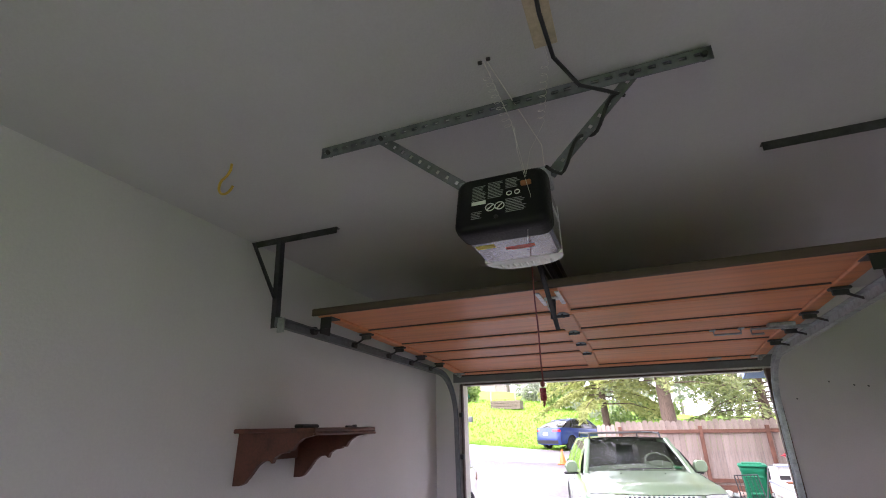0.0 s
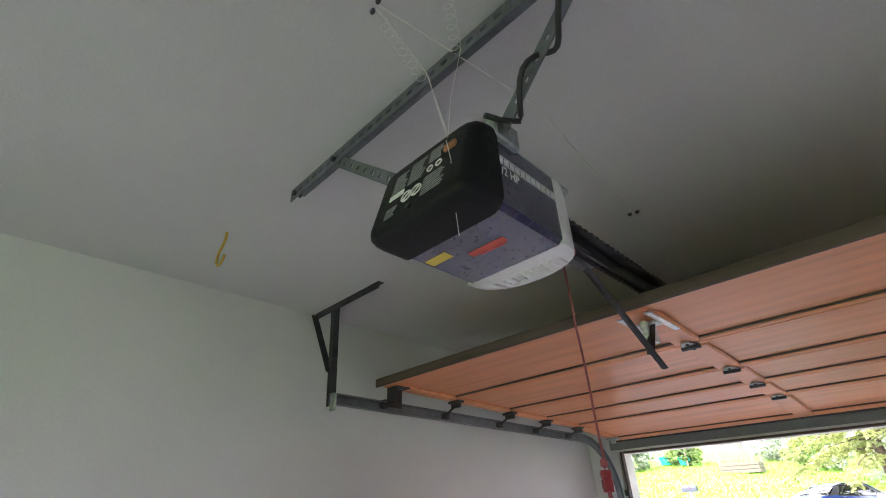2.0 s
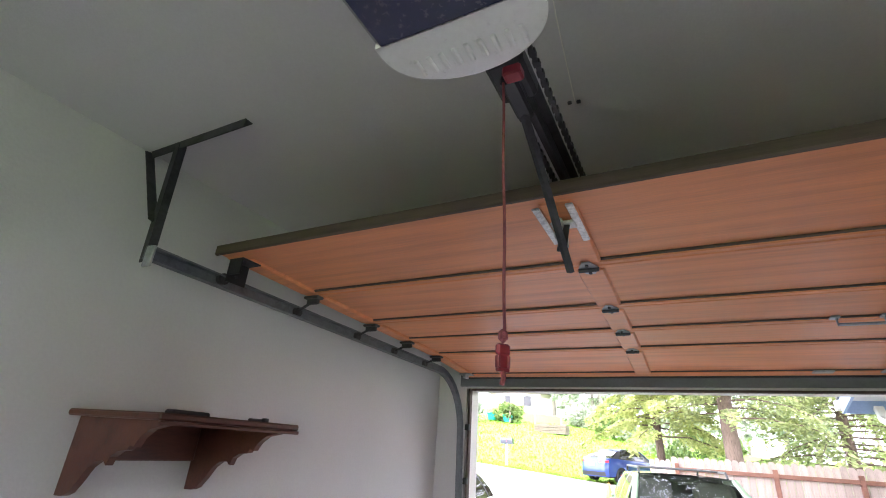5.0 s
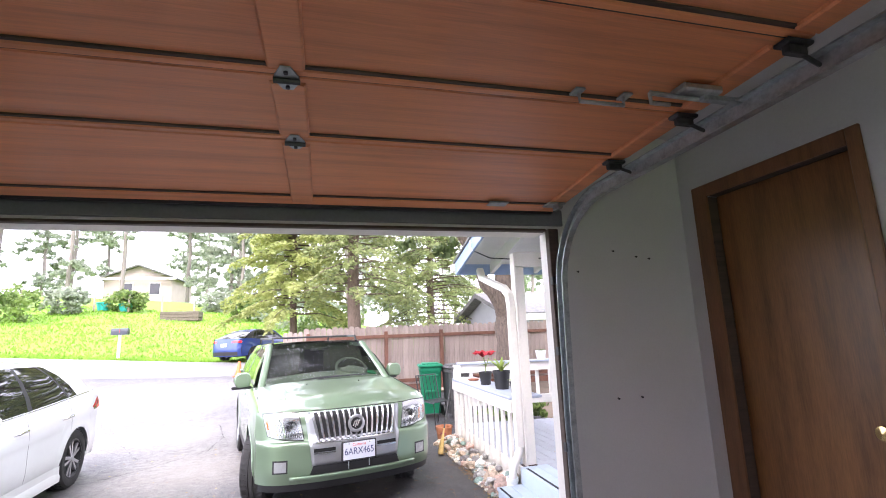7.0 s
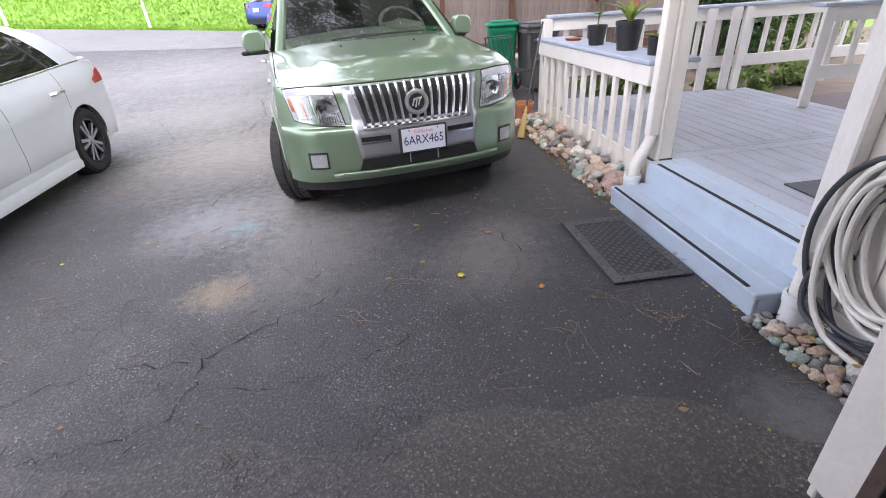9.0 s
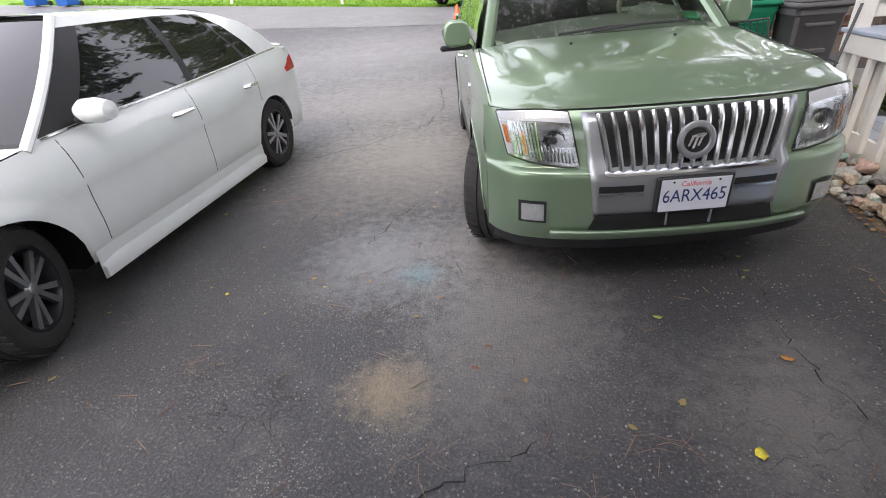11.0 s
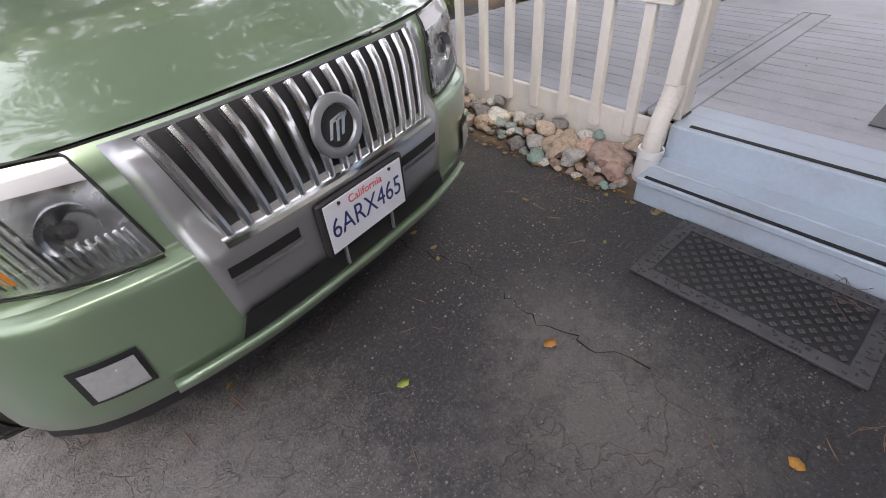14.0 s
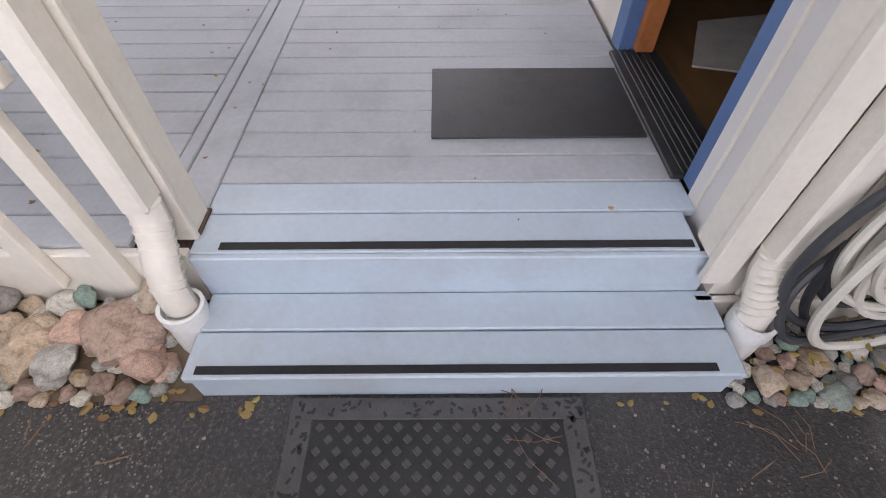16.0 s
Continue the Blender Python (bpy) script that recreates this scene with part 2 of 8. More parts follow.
        if caps:
            fs += [tuple(range(seg))[::-1], tuple(range((len(pts) - 1) * seg, len(pts) * seg))]
        return self.add(vs, fs)

    def lathe(self, profile, seg=24, m=None, close=False):
        """(radius, height) pairs turned round z."""
        vs = [(r * math.cos(2 * math.pi * k / seg), r * math.sin(2 * math.pi * k / seg), h) for r, h in profile for k in range(seg)]
        n = len(profile)
        fs = [(i % n * seg + k, i % n * seg + (k + 1) % seg, (i + 1) % n * seg + (k + 1) % seg, (i + 1) % n * seg + k)
              for i in range(n if close else n - 1) for k in range(seg)]
        if not close:
            if profile[0][0] > 1e-5:
                fs.append(tuple(range(seg))[::-1])
            if profile[-1][0] > 1e-5:
                fs.append(tuple(range((n - 1) * seg, n * seg)))
        if m is not None:
            vs = [m @ Vector(p) for p in vs]
        return self.add(vs, fs)

    def prism(self, poly, a, b, axis="x", m=None):
        """A flat outline pushed from a to b along an axis."""
        def place(u, v, w):
            return {"x": (w, u, v), "y": (u, w, v), "z": (u, v, w)}[axis]
        n = len(poly)
        vs = [place(u, v, a) for u, v in poly] + [place(u, v, b) for u, v in poly]
        if m is not None:
            vs = [m @ Vector(p) for p in vs]
        fs = [tuple(range(n))[::-1], tuple(range(n, 2 * n))] + [(i, (i + 1) % n, (i + 1) % n + n, i + n) for i in range(n)]
        return self.add(vs, fs)

    def grid(self, fn, us, vs_, skip=None):
        """A sheet fn(u, v) over two lists; skip(i, j) leaves a cell out."""
        nu, nv = len(us), len(vs_)
        vs = [fn(u, v) for u in us for v in vs_]
        fs = [(i * nv + j, (i + 1) * nv + j, (i + 1) * nv + j + 1, i * nv + j + 1) for i in range(nu - 1) for j in range(nv - 1)
              if not (skip and skip(i, j))]
        return self.add(vs, fs)

    def mesh(self, name, material, smooth=35):
        me = bpy.data.meshes.new(name)
        me.from_pydata(self.v, [], self.f)
        bm = bmesh.new()
        bm.from_mesh(me)
        if len(bm.faces) < 60000:
            bmesh.ops.recalc_face_normals(bm, faces=bm.faces)
        bm.to_mesh(me)
        bm.free()
        if smooth:
            for p in me.polygons:
                p.use_smooth = True
            me.set_sharp_from_angle(angle=radians(smooth))
        if material:
            me.materials.append(material)
        return me


def part(name, shape, material, parent=None, label="", smooth=35, m=None, solid=0.0):
    """One mesh object, under a thing or a part."""
    me = shape if isinstance(shape, bpy.types.Mesh) else shape.mesh(name, material, smooth)
    ob = new(name, me)
    if parent is not None:
        ob.parent = parent
    if m is not None:
        ob.matrix_basis = m
    if label:
        tagged(ob, label)
    if solid:
        md = ob.modifiers.new("thickness", "SOLIDIFY")
        md.thickness, md.offset = solid, -1
    return ob


def thing(name, label, category, m=None, group="", kind=""):
    """An empty at a thing's base, which carries its parts."""
    ob = new(name)
    ob.empty_display_size = 0.1
    if m is not None:
        ob.matrix_basis = m
    return tagged(ob, label, category, group, kind)


def structure(name, shape, material, label, category, smooth=35):
    return tagged(part(name, shape, material, smooth=smooth), label, category, kind="structure")


def lerp_table(table, x):
    """A smooth curve through (x, value) pairs."""
    if x <= table[0][0]:
        return table[0][1]
    for (x0, v0), (x1, v1) in zip(table, table[1:]):
        if x <= x1:
            s = (x - x0) / (x1 - x0)
            return v0 + (v1 - v0) * s
    return table[-1][1]


def curve_table(table, x):
    """A rounder curve through (x, value) pairs."""
    n = len(table)
    if x <= table[0][0]:
        return table[0][1]
    for i in range(n - 1):
        x0, v0 = table[i]
        x1, v1 = table[i + 1]
        if x <= x1:
            h = x1 - x0
            m0 = (v1 - table[i - 1][1]) / (x1 - table[i - 1][0]) if i > 0 else (v1 - v0) / h
            m1 = (table[i + 2][1] - v0) / (table[i + 2][0] - x0) if i < n - 2 else (v1 - v0) / h
            s = (x - x0) / h
            return ((2 * s**3 - 3 * s**2 + 1) * v0 + (s**3 - 2 * s**2 + s) * h * m0 + (-2 * s**3 + 3 * s**2) * v1 + (s**3 - s**2) * h * m1)
    return table[-1][1]


def span(a, b, n):
    return [a + (b - a) * i / (n - 1) for i in range(n)]


def letters(name, text, size, material, parent, m, depth=0.001, label="", squeeze=1.0):
    """Raised writing as a mesh, centred on the pose m, facing its z."""
    cu = bpy.data.curves.new(name, "FONT")
    cu.body, cu.size, cu.extrude, cu.align_x, cu.align_y = text, size, depth, "CENTER", "CENTER"
    tmp = bpy.data.objects.new(name, cu)
    me = bpy.data.meshes.new_from_object(tmp)
    bpy.data.objects.remove(tmp)
    me.materials.clear()
    me.materials.append(material)
    return part(name, me, None, parent, label, m=m @ Matrix.Diagonal((squeeze, 1, 1, 1)))


# ---- terrain: level by the garage, rising to the street and the grassy bank beyond it ----
def smooth01(a, b, x):
    s = min(1.0, max(0.0, (x - a) / (b - a)))
    return s * s * (3 - 2 * s)


def terrain(x, y):
    z = smooth01(10.5, 26.0, y) * (0.60 + 0.075 * max(0.0, -(x + 4.0)) * (1 if x > -40 else 40 / abs(x)))
    bank = max(0.0, min(y, 48.0) - 26.6)
    z += 0.185 * bank * (1 - 0.55 * smooth01(-6, 6, x)) * smooth01(26.6, 30.0, y)
    if y > 26.6:
        z += 0.10 * noise.noise(Vector((x * 0.35, y * 0.35, 0))) * smooth01(26.6, 30, y)
    return z


def region_asphalt(name, tone, warm, crack_scale, marks=()):
    """Worn asphalt with pale grit, cracks and round colour marks."""
    m = bpy.data.materials.new(name)
    m.use_nodes = True
    nt = m.node_tree
    p = nt.nodes["Principled BSDF"]
    pos = nt.nodes.new("ShaderNodeNewGeometry").outputs["Position"]
    big = noise_node(nt, pos, 0.55, 6, 0.62)
    mid = noise_node(nt, pos, 3.2, 6, 0.7)
    fine = noise_node(nt, pos, 75, 3, 0.7)
    base = ramp_node(nt, big, [(0.36, scaled(tone, 0.62)), (0.52, tone), (0.70, scaled(warm, 1.0))])
    base = mixed(nt, 0.55, base, ramp_node(nt, mid, [(0.34, scaled(tone, 0.55)), (0.53, tone), (0.72, scaled(warm, 1.5))]))
    base = mixed(nt, 0.5, base, ramp_node(nt, fine, [(0.34, scaled(tone, 0.35)), (0.55, scaled(tone, 1.1)), (0.72, scaled(warm, 2.1))]))
    vor = nt.nodes.new("ShaderNodeTexVoronoi")
    vor.inputs["Scale"].default_value = 80
    nt.links.new(pos, vor.inputs["Vector"])
    patchy = noise_node(nt, pos, 1.4, 4, 0.6)
    grit = maths(nt, "MULTIPLY", ramp_node(nt, vor.outputs["Distance"], [(0.16, (1, 1, 1)), (0.27, (0, 0, 0))]),
                 ramp_node(nt, patchy, [(0.46, (0.04, 0.04, 0.04)), (0.62, (0.85, 0.85, 0.85))]))
    base = mixed(nt, grit, base, scaled(warm, 2.3))
    warp = nt.nodes.new("ShaderNodeVectorMath")
    warp.operation = "ADD"
    wob = nt.nodes.new("ShaderNodeTexNoise")
    wob.inputs["Scale"].default_value, wob.inputs["Detail"].default_value = 3.5, 6
    nt.links.new(pos, wob.inputs["Vector"])
    nt.links.new(pos, warp.inputs[0])
    nt.links.new(wob.outputs["Color"], warp.inputs[1])
    cr = nt.nodes.new("ShaderNodeTexVoronoi")
    cr.feature = "DISTANCE_TO_EDGE"
    cr.inputs["Scale"].default_value = crack_scale
    nt.links.new(warp.outputs[0], cr.inputs["Vector"])
    lines = maths(nt, "MULTIPLY", ramp_node(nt, cr.outputs["Distance"], [(0.003, (1, 1, 1)), (0.019, (0, 0, 0))]),
                  ramp_node(nt, noise_node(nt, pos, 0.9, 3, 0.5), [(0.50, (0, 0, 0)), (0.64, (0.7, 0.7, 0.7))]))
    base = mixed(nt, lines, base, scaled(tone, 0.25))
    for sx_, sy_, r_, c_, k_ in marks:
        near = nt.nodes.new("ShaderNodeVectorMath")
        near.operation = "DISTANCE"
        near.inputs[1].default_value = (sx_, sy_, 0)
        nt.links.new(pos, near.inputs[0])
        reach = maths(nt, "ADD", maths(nt, "DIVIDE", near.outputs["Value"], r_), maths(nt, "MULTIPLY", maths(nt, "SUBTRACT", noise_node(nt, pos, 13, 8, 0.8), 0.5), 2.3))
        base = mixed(nt, ramp_node(nt, reach, [(0.15, (k_, k_, k_)), (1.0, (0, 0, 0))]), base, c_)
    nt.links.new(base, p.inputs["Base Color"])
    nt.links.new(ramp_node(nt, mid, [(0.3, (0.44,) * 3), (0.7, (0.68,) * 3)]), p.inputs["Roughness"])
    bmp = nt.nodes.new("ShaderNodeBump")
    bmp.inputs["Strength"].default_value, bmp.inputs["Distance"].default_value = 0.8, 0.010
    nt.links.new(maths(nt, "SUBTRACT", fine, maths(nt, "MULTIPLY", lines, 1.2)), bmp.inputs["Height"])
    nt.links.new(bmp.outputs[0], p.inputs["Normal"])
    return m


# dark ones: oil, fresher asphalt, and shade near the cars put into colour
STAINS_AND_SHADE = ((1.35, 5.75, 1.5, (0.030, 0.030, 0.033), 0.5), (0.75, 7.25, 1.1, (0.032, 0.032, 0.034), 0.3), (1.2, 8.4, 1.3, (0.030, 0.030, 0.032), 0.5), (-2.4, 7.0, 1.3, (0.034, 0.034, 0.037), 0.35), (0.74, 6.42, 0.50, (0.25, 0.23, 0.205), 0.5), (0.95, 6.75, 0.35, (0.22, 0.205, 0.19), 0.45), (-0.30, 7.05, 0.65, (0.30, 0.285, 0.265), 0.5), (-0.45, 6.5, 0.5, (0.18, 0.168, 0.156), 0.4), (-0.76, 6.37, 0.24, (0.34, 0.27, 0.17), 0.6), (-1.05, 7.44, 0.65, (0.29, 0.30, 0.31), 0.55), (-0.82, 7.26, 0.16, (0.16, 0.30, 0.33), 0.5),
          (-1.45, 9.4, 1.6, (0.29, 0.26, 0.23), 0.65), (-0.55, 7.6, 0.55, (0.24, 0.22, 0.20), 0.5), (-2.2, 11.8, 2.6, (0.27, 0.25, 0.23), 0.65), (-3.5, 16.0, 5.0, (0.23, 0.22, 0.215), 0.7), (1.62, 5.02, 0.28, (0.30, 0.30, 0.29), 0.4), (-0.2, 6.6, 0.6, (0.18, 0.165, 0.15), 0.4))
ASPHALT = region_asphalt("driveway_asphalt", (0.061, 0.0595, 0.063), (0.150, 0.139, 0.129), 3.4, STAINS_AND_SHADE)
STREET = region_asphalt("street_asphalt", (0.16, 0.155, 0.155), (0.24, 0.225, 0.21), 1.2)
PATCH = region_asphalt("asphalt_patch", (0.084, 0.077, 0.074), (0.145, 0.128, 0.116), 3.6)
GRASS = mat("bank_grass", (0.16, 0.29, 0.03), 0.9, vary=0.22, scale=0.6, grain=9, bump=0.6, world_space=True, dark=(0.11, 0.22, 0.025))
SOIL = mat("yard_soil", (0.16, 0.12, 0.085), 0.95, vary=0.3, scale=2, grain=30, bump=0.5, world_space=True)

ground = Shape()
xs = [-400, -200, -110, -70] + span(-50, 40, 61) + [60, 110, 200, 400]
ys = [-300, -120, -50, -20] + span(-8, 70, 66) + [85, 110, 160, 260, 500]
ground.grid(lambda x, y: (x, y, terrain(x, y) - 0.03), xs, ys)
tagged(structure("ground", ground, GRASS, "bright green grass bank rising beyond the street", "ground"), kind="structure")
drive = Shape()
drive.grid(lambda u, y: (u * (1 if y < 19 else 1) + 0.0, y, terrain(u, y)), span(-22.0, 4.2, 60), span(4.66, 20.9, 50))
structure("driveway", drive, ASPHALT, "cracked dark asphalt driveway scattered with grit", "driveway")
road = Shape()
road.grid(lambda x, y: (x, y + 0.02 * (x + 5), terrain(x, y + 0.02 * (x + 5)) + 0.004), span(-60, 40, 70), span(20.2, 26.2, 12))
structure("road", road, STREET, "pale grey asphalt street along the grass bank", "road")
yard = Shape()
yard.grid(lambda x, y: (x, y, terrain(x, y) - 0.012), span(2.0, 14, 20), span(4.8, 15.4, 20))
structure("yard_ground", yard, SOIL, "bare brown soil below the deck and along the fence", "ground")
patch = Shape()
edge = [(-4.2 + i * 0.238, 5.27 + 0.07 * math.sin(i * 1.7) + 0.05 * math.sin(i * 0.6) - 0.40 * smooth01(0.9, 1.6, -4.2 + i * 0.238)) for i in range(27)]
patch.add([(x, y, 0.004) for x, y in edge] + [(x, 4.66, 0.004) for x, y in edge],
          [(i, i + 1, i + 28, i + 27) for i in range(26)])
structure("asphalt_patch", patch, PATCH, "brownish worn asphalt strip before the garage sill", "pavement")

# ---- garage shell ----
GX0, GX1, GY0, GY1, GZ0, GZ1 = -1.40, 2.16, -2.4, 4.60, 0.09, 2.675
OX0, OX1, OZ = -1.135, 1.31, 2.122
structure("floor", Shape().box(GX0 - 0.14, GX1 + 0.14, GY0 - 0.14, 4.70, -0.1, GZ0, 0.012), CONCRETE, "stained grey concrete garage floor slab", "floor")
structure("ceiling", Shape().box(GX0, GX1, GY0, GY1, GZ1, GZ1 + 0.12), CEIL, "grey-white textured plasterboard garage ceiling", "ceiling")
structure("wall_left", Shape().box(GX0 - 0.14, GX0, GY0 - 0.14, GY1 + 0.14, GZ0, GZ1 + 0.12), WALL, "plain white painted garage side wall", "wall")
# opening assumed in the unseen back wall, added to seat the fill lamp
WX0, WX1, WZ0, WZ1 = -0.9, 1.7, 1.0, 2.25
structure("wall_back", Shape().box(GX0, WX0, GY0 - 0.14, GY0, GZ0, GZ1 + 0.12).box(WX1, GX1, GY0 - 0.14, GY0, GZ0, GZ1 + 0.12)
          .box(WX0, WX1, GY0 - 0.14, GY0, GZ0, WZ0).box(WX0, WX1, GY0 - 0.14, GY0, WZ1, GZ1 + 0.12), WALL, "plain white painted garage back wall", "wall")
front = Shape().box(GX0, OX0 - 0.03, GY1, GY1 + 0.14, GZ0, GZ1 + 0.12)
front.box(OX1 + 0.055, GX1, GY1, GY1 + 0.14, GZ0, GZ1 + 0.12).box(OX0 - 0.03, OX1 + 0.055, GY1, GY1 + 0.14, OZ, GZ1 + 0.12)
structure("wall_front", front, WALL, "white wall round the garage door opening, with nail holes", "wall")
DY0, DY1, DZ0, DZ1 = 3.71, 4.40, 0.27, 2.27
right = Shape().box(GX1, GX1 + 0.14, GY0, DY0 - 0.03, GZ0, GZ1 + 0.12).box(GX1, GX1 + 0.14, DY1 + 0.03, 5.60, 0.0, GZ1 + 0.12)
right.box(GX1, GX1 + 0.14, DY0 - 0.03, DY1 + 0.03, DZ1 + 0.03, GZ1 + 0.12).box(GX1, GX1 + 0.14, DY0 - 0.03, DY1 + 0.03, GZ0, DZ0 - 0.02)
structure("wall_right", right, WALL, "white garage wall with a brown door to the house", "wall")
nails = thing("nail_hole_marks", "small dark nails left in the white wall", "nail", kind="structure")
for x, z in ((1.68, 2.01), (1.626, 1.253), (1.764, 1.251), (1.46, 1.9), (1.82, 1.98), (1.9, 1.97)):
    part("nail", Shape().tube([(x, GY1 + 0.004, z), (x, GY1 - 0.012, z - 0.004)], [0.003, 0.0055], 8), DKSTEEL, nails)

# jambs and outside trim of the opening
trim = Shape().box(OX1 + 0.028, OX1 + 0.053, GY1 + 0.03, GY1 + 0.16, GZ0 + 0.002, OZ, 0.004).box(OX0 - 0.028, OX0, GY1 + 0.03, GY1 + 0.16, GZ0 + 0.002, OZ, 0.004)
trim.box(OX0 + 0.001, OX1 - 0.001, GY1 + 0.03, GY1 + 0.16, OZ - 0.012, OZ - 0.002, 0.003)
trim.box(OX1 + 0.055, OX1 + 0.12, GY1 + 0.142, GY1 + 0.165, 0.02, OZ + 0.12, 0.004).box(OX0 - 0.12, OX0 - 0.03, GY1 + 0.142, GY1 + 0.165, 0.02, OZ + 0.12, 0.004)
structure("door_opening_trim", trim, WHITEWOOD, "white painted boards lining the garage opening", "trim")
stop = Shape().box(OX1 - 0.004, OX1 + 0.052, GY1 - 0.012, GY1 + 0.028, GZ0 + 0.003, OZ, 0.003).box(OX0 - 0.012, OX0 + 0.004, GY1 - 0.012, GY1 + 0.028, GZ0 + 0.003, OZ, 0.003)
stop.box(OX0 + 0.016, OX1 - 0.016, GY1 - 0.012, GY1 + 0.028, OZ - 0.014, OZ, 0.003)
structure("weather_strip", stop, DARKEDGE, "dark brown weathered stop strip around the opening", "trim")
structure("header_board", Shape().box(OX0 - 0.08, OX1 + 0.08, GY1 - 0.018, GY1 - 0.002, OZ + 0.014, OZ + 0.10, 0.004), mat("grey_header_paint", (0.17, 0.175, 0.19), 0.55, vary=0.15, scale=5, grain=60, dirt=0.3), "grey painted header board above the garage opening", "trim")
# out of view: slab added to keep skylight off the garage
structure("garage_roof", Shape().box(GX0 - 0.5, GX1 + 0.2, GY0 - 0.5, GY1 + 0.45, GZ1 + 0.3, GZ1 + 0.42), ROOFING, "plain grey roof slab over the garage, added unseen to block sky", "roof")
structure("outer_gable", Shape().box(GX0 - 0.14, OX0 - 0.125, GY1 + 0.142, GY1 + 0.16, 0.0, GZ1 + 0.3).box(OX1 + 0.125, 2.04, GY1 + 0.142, GY1 + 0.16, 0.0, GZ1 + 0.3)
          .box(OX0 - 0.125, OX1 + 0.125, GY1 + 0.142, GY1 + 0.16, OZ + 0.122, GZ1 + 0.3), SIDING, "off-white outer siding round the garage opening", "wall")


# ---- sectional garage door, raised ----
def door_z(y):
    return 2.320 - 0.034 * (y - 2.30) - 0.055 * max(0.0, y - 3.93)


gdoor = thing("garage_door", "open sectional garage door in orange-brown stained wood", "garage door", kind="structure")
seams = (2.30, 2.766, 3.207, 3.565, 3.93, 4.515)
CX = 0.0855
for k in range(5):
    a, b = seams[k], seams[k + 1]
    lean = math.atan((door_z(b) - door_z(a)) / (b - a))
    tilt = Matrix.Translation((0, (a + b) / 2, door_z((a + b) / 2))) @ Matrix.Rotation(lean, 4, "X")
    h = (b - a) / 2
    s = Shape().box(OX0 + 0.012, OX1 - 0.012, -h + 0.004, h - 0.004, -0.012, 0.008, 0.002, tilt)
    sec = part("door_section", s, DOORWOOD, gdoor)
    r = Shape().box(OX0 + 0.01, OX1 - 0.01, -h + 0.002, -h + (0.075 if k == 0 else 0.028), -0.022, 0.002, 0.004, tilt)
    r.box(OX0 + 0.01, OX1 - 0.01, h - (0.085 if k == 4 else 0.028), h - 0.002, -0.022, 0.002, 0.004, tilt)
    part("rail", r, DOORWOOD, sec)
    for x0, x1 in ((OX0 + 0.01, OX0 + 0.085), (CX - 0.045, CX + 0.045), (OX1 - 0.085, OX1 - 0.01)):
        part("stile", Shape().box(x0, x1, -h + 0.029, h - 0.029, -0.026, 0.002, 0.006, tilt), DOORWOOD, sec)
    # dark strips: the shadow in the section joints is put into their colour
    g = Shape().box(OX0 + 0.012, OX1 - 0.012, h - (0.098 if k == 4 else 0.040), h - (0.086 if k == 4 else 0.029), -0.018, -0.010, 0.0, tilt)
    g.box(OX0 + 0.012, OX1 - 0.012, h - 0.003, h + 0.003, -0.018, 0.006, 0.0, tilt)
    part("groove", g, DARKEDGE, sec, "dark shadow groove between sections")
topedge = Matrix.Translation((0, 2.296, door_z(2.296))) @ Matrix.Rotation(-0.034, 4, "X")
part("top_edge", Shape().box(OX0 + 0.004, OX1 - 0.004, -0.012, 0.003, -0.030, 0.008, 0.004, topedge), DARKEDGE, gdoor, "weathered dark top edge")
part("bottom_seal", Shape().box(OX0 + 0.01, OX1 - 0.01, 4.512, 4.535, door_z(4.52) - 0.03, door_z(4.52) + 0.02, 0.006), BLACKP, gdoor, "black rubber bottom seal")
for y in seams[1:5]:
    z = door_z(y) - 0.027
    hg = Shape().prism([(CX - 0.03, y - 0.01), (CX - 0.012, y - 0.055), (CX + 0.012, y - 0.055), (CX + 0.03, y - 0.01),
                        (CX + 0.03, y + 0.012), (CX + 0.012, y + 0.05), (CX - 0.012, y + 0.05), (CX - 0.03, y + 0.012)], z - 0.004, z, "z")
    hinge = part("hinge", hg, GALV, gdoor, "zinc-plated centre hinge")
    part("pin", Shape().tube([(CX - 0.032, y, z - 0.008), (CX + 0.032, y, z - 0.008)], 0.008, 8), DKSTEEL, hinge)
    for bx, by in ((0, -0.035), (0, 0.033)):
        part("bolt", Shape().tube([(CX + bx, y + by, z - 0.003), (CX + bx, y + by, z - 0.010)], 0.006, 6), DKSTEEL, hinge)
for y in seams[1:5]:
    for x, sx in ((OX0 + 0.05, -1), (OX1 - 0.05, 1)):
        z = door_z(y) - 0.027
        br = part("roller_bracket", Shape().box(x - 0.04, x + 0.04, y - 0.022, y + 0.022, z - 0.012, z, 0.004).box(x - 0.03, x + 0.03, y - 0.010, y + 0.010, z - 0.034, z - 0.010, 0.003), DKSTEEL, gdoor)
        zr = 2.226 - 0.0176 * (y - 2.08)
        part("roller", Shape().tube([(x + sx * 0.0, y, z - 0.02), (x + sx * 0.085, y, zr)], 0.006, 8)
             .tube([(x + sx * 0.072, y, zr), (x + sx * 0.090, y, zr)], 0.021, 14), DKSTEEL, br)
